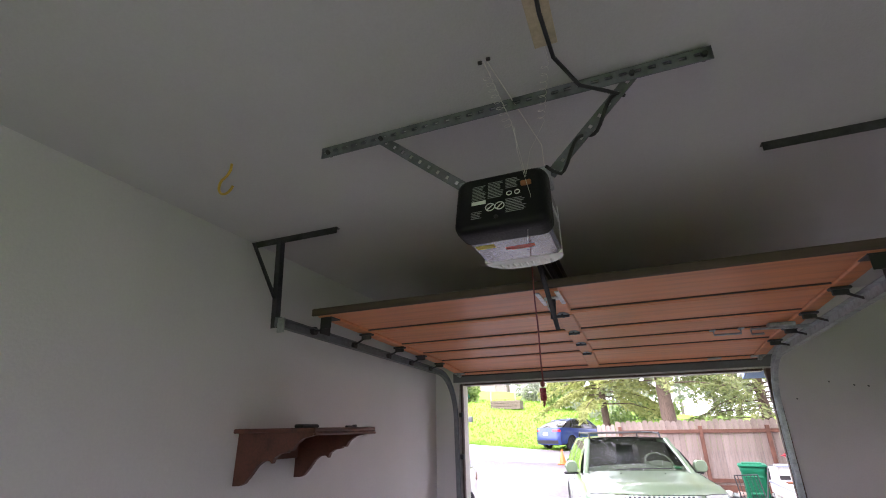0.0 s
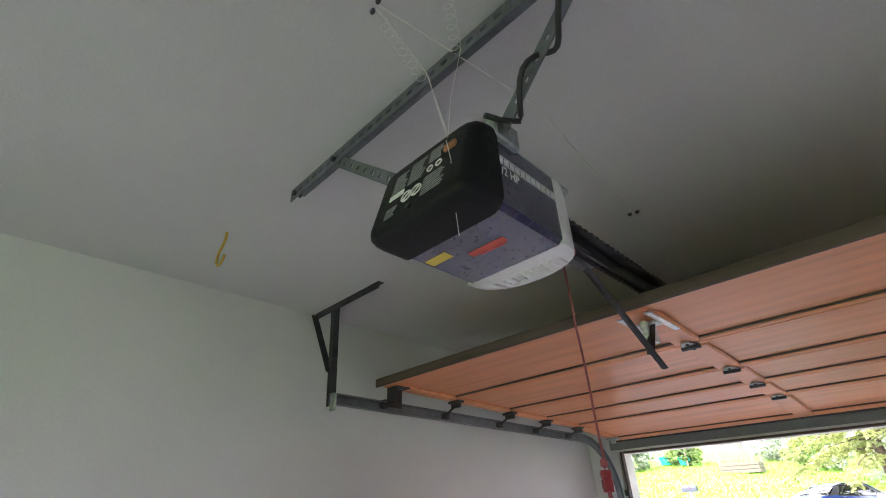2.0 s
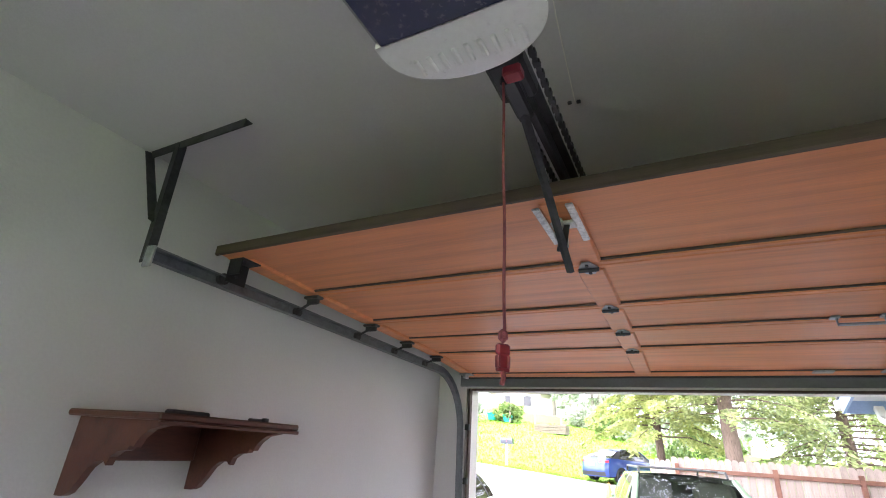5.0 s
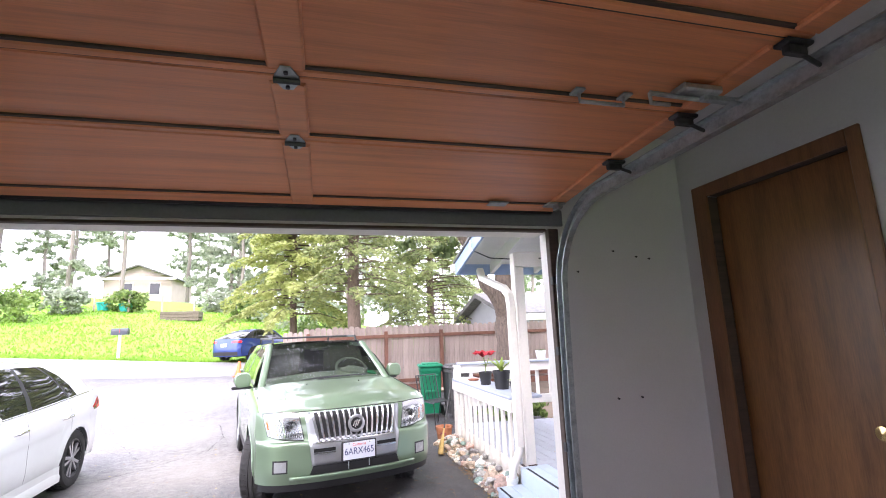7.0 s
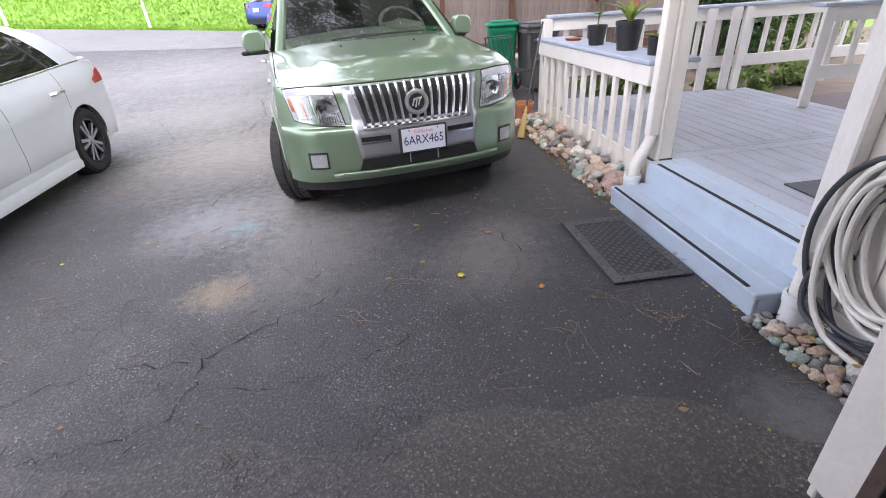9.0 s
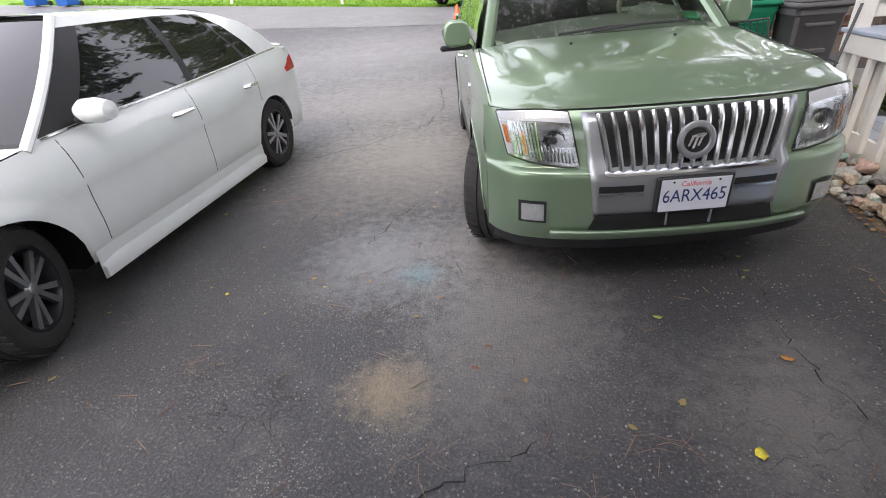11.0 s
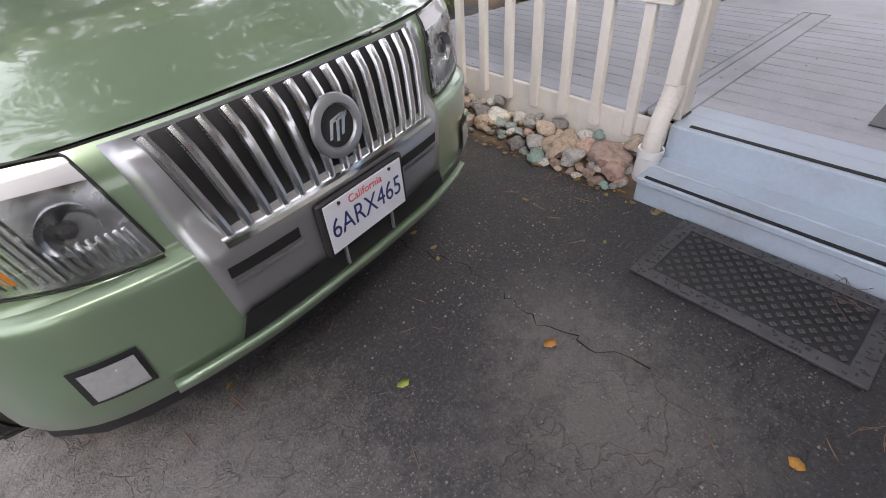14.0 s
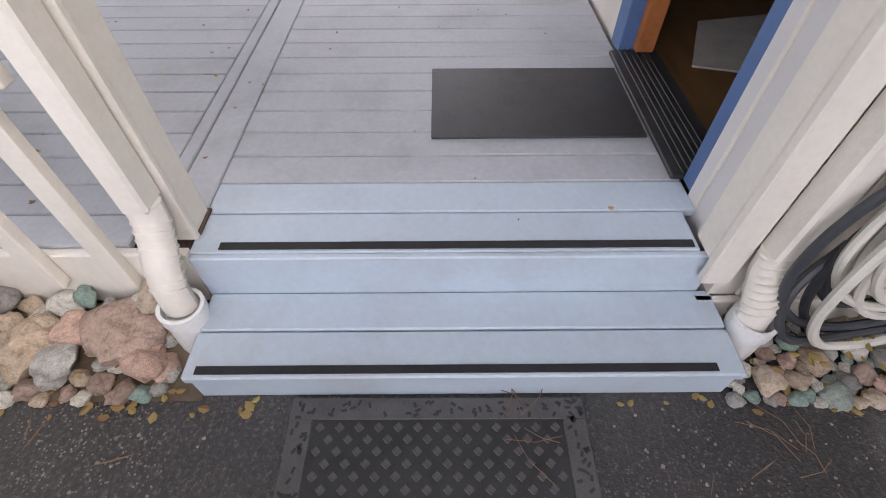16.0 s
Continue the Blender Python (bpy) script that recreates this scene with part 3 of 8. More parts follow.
for x, sx in ((OX0 + 0.06, -1), (OX1 - 0.06, 1)):
    z = door_z(2.36) - 0.026
    tb = part("top_roller_bracket", Shape().box(x - 0.035, x + 0.035, 2.335, 2.42, z - 0.006, z, 0.002).box(x + sx * 0.03 - 0.004, x + sx * 0.03 + 0.004, 2.335, 2.42, z - 0.085, z, 0.002)
              .box(x - 0.03, x + sx * 0.03 if sx > 0 else x + 0.03, 2.338, 2.344, z - 0.06, z, 0.001), BLACKP, gdoor, "black top roller bracket")
    part("roller", Shape().tube([(x + sx * 0.02, 2.37, z - 0.06), (x + sx * 0.10, 2.37, z - 0.06)], 0.006, 8).tube([(x + sx * 0.085, 2.37, z - 0.06), (x + sx * 0.108, 2.37, z - 0.06)], 0.022, 14), DKSTEEL, tb)
    part("bottom_bracket", Shape().box(x - 0.05, x + 0.04, 4.36, 4.43, door_z(4.4) - 0.034, door_z(4.4) - 0.024, 0.003).box(x - 0.012, x + 0.012, 4.34, 4.40, door_z(4.4) - 0.06, door_z(4.4) - 0.03, 0.004), GALV, gdoor)
z = door_z(3.46) - 0.024
hd = Shape().tube([(0.86, 3.50, z), (0.86, 3.50, z - 0.03), (1.00, 3.50, z - 0.03), (1.00, 3.50, z)], 0.006, 8).box(0.84, 0.87, 3.48, 3.52, z - 0.006, z + 0.002, 0.002).box(0.99, 1.02, 3.48, 3.52, z - 0.006, z + 0.002, 0.002)
part("lift_handle", hd, GALV, gdoor, "small zinc pull handle")
lk = Shape().box(1.12, 1.25, 3.40, 3.46, z - 0.02, z + 0.002, 0.005).box(1.20, 1.36, 3.42, 3.44, z - 0.035, z - 0.016, 0.003).tube([(1.04, 3.44, z - 0.02), (1.22, 3.44, z - 0.025)], 0.007, 8).tube([(1.04, 3.44, z - 0.02), (1.04, 3.44, z - 0.05), (1.10, 3.44, z - 0.05)], 0.006, 8)
part("side_latch", lk, GALV, gdoor, "zinc sliding side latch")
part("bottom_plate", Shape().box(0.92, 1.01, 4.385, 4.445, door_z(4.41) - 0.03, door_z(4.41) - 0.022, 0.002), GALV, gdoor, "grey steel lift plate")

# opener bracket on the top section
zb = door_z(2.45) - 0.028
bk = Shape()
for dx in (-0.05, 0.035):
    bk.box(CX + dx - 0.010, CX + dx + 0.010, 2.33, 2.56, zb - 0.006, zb, 0.002)
bk.box(CX - 0.035, CX + 0.03, 2.42, 2.46, zb - 0.010, zb, 0.003).box(CX - 0.02, CX + 0.0, 2.40, 2.48, zb - 0.06, zb, 0.003)
part("opener_bracket", bk, mat("chipped_white_steel", (0.62, 0.62, 0.62), 0.4, metal=0.3, vary=0.3, scale=30, grain=120), gdoor, "white chipped steel arm bracket")


# ---- door tracks ----
def track(x, side, name_label, steel, w):
    t = thing("door_track", name_label, "door track", group="garage door tracks", kind="structure")
    pts = [(2.08, 2.226), (4.12, 2.19)] + [(4.12 + 0.40 * math.sin(a), 1.80 + 0.39 * math.cos(a)) for a in span(0.12, math.pi / 2, 9)] + [(4.545, 1.2), (4.545, GZ0 + 0.01)]
    th = 0.005
    prof = [(-side * 0.0, -w), (side * 0.03, -w), (side * 0.03, w), (0.0, w), (0.0, w - th), (side * (0.03 - th), w - th), (side * (0.03 - th), -w + th), (0.0, -w + th)]
    sh = Shape()
    n = len(prof)
    vs = []
    for i, (y, z_) in enumerate(pts):
        p0, p1 = pts[max(i - 1, 0)], pts[min(i + 1, len(pts) - 1)]
        d = Vector((p1[0] - p0[0], p1[1] - p0[1])).normalized()
        nrm = Vector((-d.y, d.x))
        vs += [(x + u, y + nrm.x * v, z_ + nrm.y * v) for u, v in prof]
    fs = [(i * n + k, i * n + (k + 1) % n, (i + 1) * n + (k + 1) % n, (i + 1) * n + k) for i in range(len(pts) - 1) for k in range(n)]
    fs += [tuple(range(n)), tuple(range((len(pts) - 1) * n, len(pts) * n))]
    sh.add(vs, fs)
    part("channel", sh, steel, t, "steel roller channel")
    for zz in (0.6, 1.05, 1.5, 1.85):
        part("wall_bracket", Shape().box(x - 0.006, x + 0.028, 4.57, 4.60, zz - 0.02, zz + 0.02, 0.003), DKSTEEL, t)
    part("stop_end", Shape().box(x - 0.004, x + 0.036, 2.070, 2.08, 2.17, 2.24, 0.002), GALV, t)
    return t


track(-1.155, -1, "dull grey steel door track close to the side wall", RAILSTEEL, 0.023)
track(1.306, 1, "galvanised steel door track hung from the ceiling", GALV, 0.029)


def angle_iron(sh, p0, p1, w=0.03, th=0.004, turn=0.0):
    """An L-section bar from p0 to p1."""
    p0, p1 = Vector(p0), Vector(p1)
    m = Matrix.Translation(p0) @ (p1 - p0).to_track_quat("X", "Z").to_matrix().to_4x4() @ Matrix.Rotation(turn, 4, "X")
    n = (p1 - p0).length
    sh.box(0, n, 0, w, 0, th, 0.0, m)
    sh.box(0, n, 0, th, -w, 0, 0.0, m)
    return sh


lb = thing("track_hanger", "black perforated angle iron hanging the door track", "bracket", group="door track hangers")
part("ceiling_angle", angle_iron(Shape(), (-1.385, 2.09, 2.672), (-0.875, 2.09, 2.672)), DKSTEEL, lb)
part("drop_bar", angle_iron(Shape(), (-1.215, 2.088, 2.665), (-1.185, 2.085, 2.20), 0.028), DKSTEEL, lb)
part("wall_bar", Shape().tube([(-1.385, 2.085, 2.665), (-1.205, 2.085, 2.345)], 0.018, 4, flat=0.3), DKSTEEL, lb)
rb = thing("track_hanger", "black perforated angle iron hanging the door track", "bracket", group="door track hangers")
part("ceiling_angle", angle_iron(Shape(), (0.93, 2.08, 2.672), (1.95, 2.08, 2.672)), DKSTEEL, rb)
part("drop_bar", angle_iron(Shape(), (1.345, 2.078, 2.665), (1.375, 2.075, 2.20), 0.028), DKSTEEL, rb)
part("brace_bar", Shape().tube([(1.80, 2.078, 2.668), (1.40, 2.078, 2.30)], 0.018, 4, flat=0.3), DKSTEEL, rb)

# ---- slotted ceiling rail, struts and opener ----
mount = thing("opener_mount", "slotted steel angle and struts holding the opener", "bracket")
RY = 1.49
rail = Shape()
step, xk = 0.038, -0.53
while xk < 0.695:
    a, b = xk, min(xk + step, 0.70)
    m0, m1 = a + 0.009, b - 0.009
    for plane in (0, 1):
        def put(u0, u1, v0, v1, plane=plane):
            if plane == 0:
                rail.box(u0, u1, RY - 0.002, RY + 0.002, GZ1 - 0.004 - v1, GZ1 - 0.004 - v0)
            else:
                rail.box(u0, u1, RY + v0, RY + v1, GZ1 - 0.006, GZ1 - 0.003)
        put(a, m0, 0.0, 0.042)
        put(m1, b, 0.0, 0.042)
        put(m0, m1, 0.0, 0.014)
        put(m0, m1, 0.026, 0.042)
    xk += step
part("slotted_angle", rail, RAILSTEEL, mount, smooth=0)


def strut(p0, p1):
    sh = Shape()
    p0, p1 = Vector(p0), Vector(p1)
    n = (p1 - p0).length
    m = Matrix.Translation(p0) @ (p1 - p0).to_track_quat("X", "Y").to_matrix().to_4x4()
    k = 0.0
    while k < n - 0.001:
        e = min(k + 0.04, n)
        for (u0, u1, v0, v1) in ((k, k + 0.014, -0.016, 0.016), (e - 0.014, e, -0.016, 0.016), (k + 0.014, e - 0.014, -0.016, -0.006), (k + 0.014, e - 0.014, 0.006, 0.016)):
            if u1 > u0:
                sh.box(u0, u1, v0, v1, -0.002, 0.002, 0.0, m)
        k = e
    return sh


part("strut", strut((-0.29, 1.497, 2.645), (0.0, 1.50, 2.40)), RAILSTEEL, mount, smooth=0)
part("strut", strut((0.50, 1.497, 2.645), (0.245, 1.52, 2.40)), RAILSTEEL, mount, smooth=0)
for x in (-0.29, 0.50, -0.50, 0.68):
    part("bolt", Shape().tube([(x, 1.478, 2.645), (x, 1.506, 2.645)], 0.008, 6), DKSTEEL, mount)

CAPBLACK = mat("matt_black_cover", (0.007, 0.007, 0.008), 0.5, vary=0.2, scale=10, grain=150, bump=0.05, spec=0.25)
GRILLEB = plain("recess_black", (0.012, 0.012, 0.013), 0.6)
opener = thing("garage_door_opener", "navy and black garage door opener with a white lens", "door opener", pose(0.112, 1.436, 2.222))
# local: x across, y to the door, z up
body = Shape().box(-0.120, 0.122, 0.05, 0.262, 0.004, 0.165, 0.010)
part("housing", body, NAVY, opener, "navy painted steel housing")


def rounded(x0, x1, z0, z1, r, n=5):
    """The outline of a rectangle with rounded corners."""
    out = []
    for cx, cz, a0 in ((x1 - r, z1 - r, 0.0), (x0 + r, z1 - r, 0.5), (x0 + r, z0 + r, 1.0), (x1 - r, z0 + r, 1.5)):
        out += [(cx + r * math.cos(math.pi * (a0 + 0.5 * k / n)), cz + r * math.sin(math.pi * (a0 + 0.5 * k / n))) for k in range(n + 1)]
    return out


def loft(rings, m=None):
    """Rings of equal length joined one to the next, both ends closed."""
    n = len(rings[0])
    vs = [p for r in rings for p in r]
    fs = [(i * n + k, i * n + (k + 1) % n, (i + 1) * n + (k + 1) % n, (i + 1) * n + k) for i in range(len(rings) - 1) for k in range(n)]
    return Shape().add(vs, fs + [tuple(range(n)), tuple(range((len(rings) - 1) * n, len(rings) * n))])


cap_rings = []
for y, k in ((0.064, 1.0), (0.030, 1.0), (0.012, 0.985), (0.0, 0.955), (-0.008, 0.90), (-0.012, 0.84)):
    cap_rings.append([(x * k + 0.001, y + 0.28 * (0.088 + (z - 0.088) * k - 0.072) * (y < 0.05), 0.088 + (z - 0.088) * k) for x, z in rounded(-0.130, 0.130, -0.006, 0.184, 0.030)])
endcap = part("end_cap", loft(cap_rings), CAPBLACK, opener, "black plastic end cover with warning print", smooth=40)
part("cap_recess", Shape().box(0.062, 0.100, 0.0, 0.03, 0.125, 0.166, 0.004), GRILLEB, endcap, "dark wiring recess")
lens_rings = []
for z, k in ((0.004, 0.90), (0.008, 0.96), (0.022, 1.0), (0.09, 1.02), (0.140, 0.97), (0.158, 0.88)):
    lens_rings.append([(0.001 + 0.122 * math.cos(a), 0.258 + 0.100 * k * abs(math.sin(a)) ** 0.75, z) for a in span(0, math.pi, 25)] + [(-0.121, 0.250, z), (0.123, 0.250, z)])
lens = part("light_lens", loft(lens_rings), WHITEP, opener, "frosted white light lens", smooth=40)
for k in range(9):
    part("lens_rib", Shape().box(-0.082 + k * 0.020, -0.074 + k * 0.020, 0.292, 0.325, 0.0005, 0.006, 0.002), WHITEP, lens)
part("chassis", Shape().box(-0.11, 0.11, 0.08, 0.34, 0.165, 0.182, 0.004).box(0.09, 0.135, 0.06, 0.13, 0.15, 0.20, 0.004).box(-0.135, -0.09, 0.06, 0.13, 0.15, 0.20, 0.004), GALV, opener, "bare steel top chassis")
PRINT = plain("pale_print", (0.34, 0.34, 0.35), 0.6)
WPRINT = plain("white_print", (0.8, 0.8, 0.8), 0.6)
RPRINT = plain("red_print", (0.75, 0.12, 0.09), 0.5)
YELLOW = plain("yellow_label", (0.80, 0.62, 0.08), 0.5)
pr = Shape()
rng = random.Random(4)
for c0, c1, z0, z1 in ((-0.075, -0.035, 0.095, 0.15), (-0.03, 0.015, 0.095, 0.155), (0.02, 0.06, 0.12, 0.155), (0.02, 0.075, 0.035, 0.08), (-0.075, -0.04, 0.03, 0.055)):
    zz = z0
    while zz < z1:
        pr.box(c0, c1 - rng.random() * 0.012, -0.0128, -0.0115, zz, zz + 0.0016)
        zz += 0.0055
tagged(part("print", pr, PRINT, endcap, "rows of fine unreadable print", smooth=0), kind="stuff")
part("white_label", Shape().box(-0.075, -0.035, -0.0136, -0.0115, 0.078, 0.090), WPRINT, endcap, smooth=0)
for cx in (-0.022, 0.004):
    ringm = Matrix.Translation((cx, -0.013, 0.062)) @ Matrix.Rotation(math.pi / 2, 4, "X")
    part("warning_ring", Shape().lathe([(0.0115, -0.001), (0.0135, -0.001), (0.0135, 0.001), (0.0115, 0.001)], 20, ringm, close=True).box(-0.010, 0.010, -0.0012, 0.0012, -0.001, 0.001, 0, ringm @ Matrix.Rotation(0.8, 4, "Z")), WPRINT, endcap)
for k, (cx, cz) in enumerate(((0.03, 0.10), (0.052, 0.10))):
    part("button_ring", Shape().lathe([(0.006, -0.001), (0.008, -0.001), (0.008, 0.001), (0.006, 0.001)], 14, Matrix.Translation((cx, -0.013, cz)) @ Matrix.Rotation(math.pi / 2, 4, "X"), close=True), WPRINT, endcap)
part("terminal", Shape().box(0.062, 0.09, -0.018, 0.0, 0.118, 0.134, 0.002), TERRA, endcap, "orange wire terminal")
part("reset_button", Shape().lathe([(0.004, -0.002), (0.006, 0.0), (0.006, 0.004)], 12, Matrix.Translation((-0.005, -0.012, 0.025)) @ Matrix.Rotation(math.pi / 2, 4, "X")), BLACKP, endcap)
for piece in endcap.children:
    piece.matrix_basis = Matrix.Translation((0, -0.012, 0.072)) @ Matrix.Rotation(-math.atan(0.28), 4, "X") @ Matrix.Translation((0, 0.012, -0.072)) @ piece.matrix_basis
side_m = Matrix.Translation((0.1232, 0.155, 0.105)) @ Matrix(((0, 0, 1, 0), (1, 0, 0, 0), (0, 1, 0, 0), (0, 0, 0, 1)))
nb = Shape().box(-0.085, 0.095, 0.012, 0.013, -0.0004, 0.0004, 0, side_m)
rng = random.Random(7)
for k in range(11):
    nb.box(-0.083 + k * 0.0162, -0.083 + k * 0.0162 + 0.0125, -0.002, 0.0095, -0.0004, 0.0004, 0, side_m)
nb.box(-0.085, 0.095, -0.0055, -0.0045, -0.0004, 0.0004, 0, side_m)
part("brand_mark", nb, WPRINT, opener, "white bar-shaped brand mark", smooth=0)
letters("power_rating", "1/2 HP", 0.026, WPRINT, opener, side_m @ Matrix.Translation((-0.058, -0.020, 0)), 0.0004, squeeze=0.85)
bot_m = Matrix.Translation((0.02, 0.155, 0.0035)) @ Matrix.Rotation(math.pi, 4, "X")
rb_ = Shape().box(-0.045, 0.04, -0.006, 0.012, -0.0004, 0.0006, 0, bot_m).box(-0.03, 0.03, -0.012, -0.009, -0.0004, 0.0006, 0, bot_m)
part("red_emblem", rb_, RPRINT, opener, "red block emblem", smooth=0)
part("yellow_label", Shape().box(-0.105, -0.050, 0.105, 0.13, 0.0030, 0.0045), YELLOW, opener, "yellow caution label", smooth=0)

# rail, trolley and arm
orail = thing("opener_rail", "dark steel T-rail with chain running to the header", "opener rail")
part("rail_beam", Shape().box(0.078, 0.128, 1.70, 4.60, 2.425, 2.430).box(0.098, 0.108, 1.70, 4.60, 2.385, 2.425), DKSTEEL, orail)
part("front_rail_sleeve", Shape().box(0.072, 0.134, 2.75, 3.3, 2.380, 2.436, 0.002), BLACKP, orail)
ch = Shape()
for side in (-0.034, 0.042):
    y = 1.74
    k = 0
    while y < 4.55:
        ch.box(0.103 + side - (0.004 if k % 2 else 0.007), 0.103 + side + (0.004 if k % 2 else 0.007), y, y + 0.014, 2.404, 2.414)
        y += 0.0145
        k += 1
tagged(part("chain", ch, DKSTEEL, orail, "greasy black drive chain", smooth=0), kind="stuff")
part("header_bracket", Shape().box(0.05, 0.155, 4.55, 4.598, 2.37, 2.46, 0.004), GALV, orail)
troll = thing("opener_trolley", "black trolley with a red release and curved door arm", "opener trolley")
part("carriage", Shape().box(0.066, 0.14, 1.90, 2.01, 2.352, 2.392, 0.008).box(0.085, 0.12, 1.93, 2.05, 2.335, 2.36, 0.006), BLACKP, troll)
part("release_lever", Shape().box(0.10, 0.135, 1.905, 1.935, 2.33, 2.352, 0.004), REDPLASTIC, troll, "red release lever")
part("arm", Shape().tube([(0.103, 2.0, 2.352), (0.101, 2.18, 2.265), (0.099, 2.42, 2.136)], 0.010, 4, flat=0.35), DKSTEEL, troll)
part("arm_link", Shape().tube([(0.093, 2.355, 2.17), (0.088, 2.44, 2.285)], 0.012, 4, flat=0.35), DKSTEEL, troll)
pull = thing("release_cord", "red braided release cord with a plastic handle", "cord")
cp = [(0.095 + 0.001 * math.sin(k * 0.7), 1.93 + 0.0012 * k, 2.335 - 0.0255 * k) for k in range(19)]
part("cord", Shape().tube(cp, 0.0026, 7), REDCORD, pull)
part("cord_knot", Shape().lathe([(0.0, -0.012), (0.008, -0.004), (0.007, 0.006), (0.0, 0.012)], 10, Matrix.Translation((0.092, 1.953, 1.868))), REDCORD, pull)
hm = Matrix.Translation((0.092, 1.953, 1.830)) @ Matrix.Rotation(0.9, 4, "Z") @ Matrix.Scale(0.62, 4)
part("handle", Shape().box(-0.018, 0.018, -0.009, 0.009, 0.014, 0.042, 0.005, hm).box(-0.018, -0.010, -0.008, 0.008, -0.016, 0.015, 0.003, hm).box(0.010, 0.018, -0.008, 0.008, -0.016, 0.015, 0.003, hm)
     .box(-0.017, 0.017, -0.007, 0.007, -0.024, -0.014, 0.003, hm).box(-0.011, 0.011, -0.004, 0.004, -0.015, 0.015, 0.001, hm), REDPLASTIC, pull, "red plastic pull handle")
part("tail", Shape().tube([(0.092, 1.953, 1.817), (0.094, 1.952, 1.806), (0.090, 1.955, 1.798)], 0.004, 7), REDCORD, pull)

# wires and power cord
wires = thing("opener_wires", "thin white coiled wires from the opener to the ceiling", "wire")


def coil(a, b, turns, r):
    a, b = Vector(a), Vector(b)
    return [a + (b - a) * s + Vector((r * math.cos(2 * math.pi * turns * s), r * math.sin(2 * math.pi * turns * s), 0)) for s in span(0, 1, turns * 8 + 1)]


part("coiled_wire", Shape().tube([(0.12, 1.31, 2.674)] + coil((0.125, 1.33, 2.64), (0.165, 1.40, 2.50), 9, 0.012) + [(0.175, 1.42, 2.44), (0.188, 1.43, 2.36)], 0.0006, 5), WHITEWIRE, wires)
part("coiled_wire", Shape().tube([(0.29, 1.32, 2.674)] + coil((0.285, 1.335, 2.63), (0.25, 1.40, 2.50), 8, 0.010) + [(0.21, 1.42, 2.43), (0.19, 1.43, 2.36)], 0.0006, 5), WHITEWIRE, wires)
part("straight_wire", Shape().tube([(0.125, 1.31, 2.672), (0.17, 1.40, 2.52), (0.19, 1.428, 2.37)], 0.0008, 5), WHITEWIRE, wires)
part("ceiling_wire", Shape().tube([(0.135, 1.31, 2.668), (0.20, 1.75, 2.655), (0.16, 2.1, 2.664), (0.135, 2.42, 2.672)], 0.0018, 5), WHITEWIRE, wires)
for x, y in ((0.115, 1.31), (0.14, 1.305), (0.12, 2.42), (0.145, 2.425)):
    part("staple", Shape().box(x - 0.006, x + 0.006, y - 0.004, y + 0.004, 2.665, 2.676, 0.002), DKSTEEL, wires)
part("hanging_strand", Shape().tube([(0.19, 1.425, 2.35), (0.20, 1.423, 2.30), (0.197, 1.428, 2.25), (0.18, 1.45, 2.215), (0.175, 1.46, 2.18)], 0.0006, 5), WHITEWIRE, wires)
pc = thing("power_cord", "black power cord wrapped round the strut", "cord")
cpts = [(0.305, 1.02, 2.668), (0.30, 1.18, 2.64), (0.31, 1.30, 2.61), (0.36, 1.42, 2.60), (0.43, 1.47, 2.595)]
for k in range(22):
    s = k / 21
    q = Vector((0.46, 1.497, 2.605)).lerp(Vector((0.262, 1.515, 2.415)), s)
    cpts.append(tuple(q + Vector((0.012, 0.022 * math.cos(s * 12), 0.018 * math.sin(s * 12)))))
cpts += [(0.255, 1.50, 2.40), (0.243, 1.47, 2.40)]
part("cable", Shape().tube(cpts, 0.0055, 8), BLACKCORD, pc)
structure("ceiling_tape_patch", Shape().box(0.265, 0.325, 1.08, 1.32, GZ1 - 0.004, GZ1 + 0.001, 0.001), mat("masking_tape", (0.55, 0.47, 0.33), 0.7, vary=0.15, scale=10, grain=80), "strip of beige tape on the ceiling", "tape")
hk = thing("ceiling_hook", "yellow vinyl-coated hook screwed in the ceiling", "hook")
hp = [(-0.905, 1.445, 2.676), (-0.905, 1.445, 2.65), (-0.918, 1.445, 2.628)] + [(-0.915 + 0.035 * math.cos(a), 1.445, 2.588 + 0.038 * math.sin(a)) for a in span(2.4, 6.0, 10)]
part("hook_wire", Shape().tube(hp, 0.0048, 8), YELLOWH, hk)

# ---- carved wall shelf ----
shelf = thing("wall_shelf", "dark brown carved wooden shelf with scrolled brackets", "shelf")
part("top_board", Shape().box(-1.40, -0.94, 2.13, 2.66, 1.728, 1.748, 0.005), DARKWOOD, shelf)
prof = [(-1.40 + d, 1.728 - h) for d, h in ((0.0, 0.0), (0.435, 0.0), (0.42, 0.014), (0.37, 0.024), (0.335, 0.048), (0.318, 0.074), (0.300, 0.070), (0.292, 0.082), (0.25, 0.088), (0.222, 0.104),
        (0.212, 0.128), (0.196, 0.116), (0.160, 0.120), (0.128, 0.140), (0.098, 0.178), (0.066, 0.212), (0.04, 0.222), (0.0, 0.224))]
for y in (2.17, 2.60):
    part("bracket", Shape().prism(prof, y, y + 0.022, "y"), DARKWOOD, shelf, "scroll-cut bracket")
part("back_rail", Shape().box(-1.40, -1.382, 2.192, 2.60, 1.60, 1.728, 0.004), DARKWOOD, shelf)
part("picture_ledge", Shape().box(-0.948, -0.935, 2.132, 2.658, 1.716, 1.727, 0.003), DARKWOOD, shelf)
rem = thing("remote_control", "black remote lying on the carved shelf", "remote")
part("casing", Shape().box(-1.19, -1.14, 2.30, 2.44, 1.7485, 1.766, 0.006), BLACKP, rem)
bits = thing("small_part", "small dark metal piece lying on the shelf", "hardware")
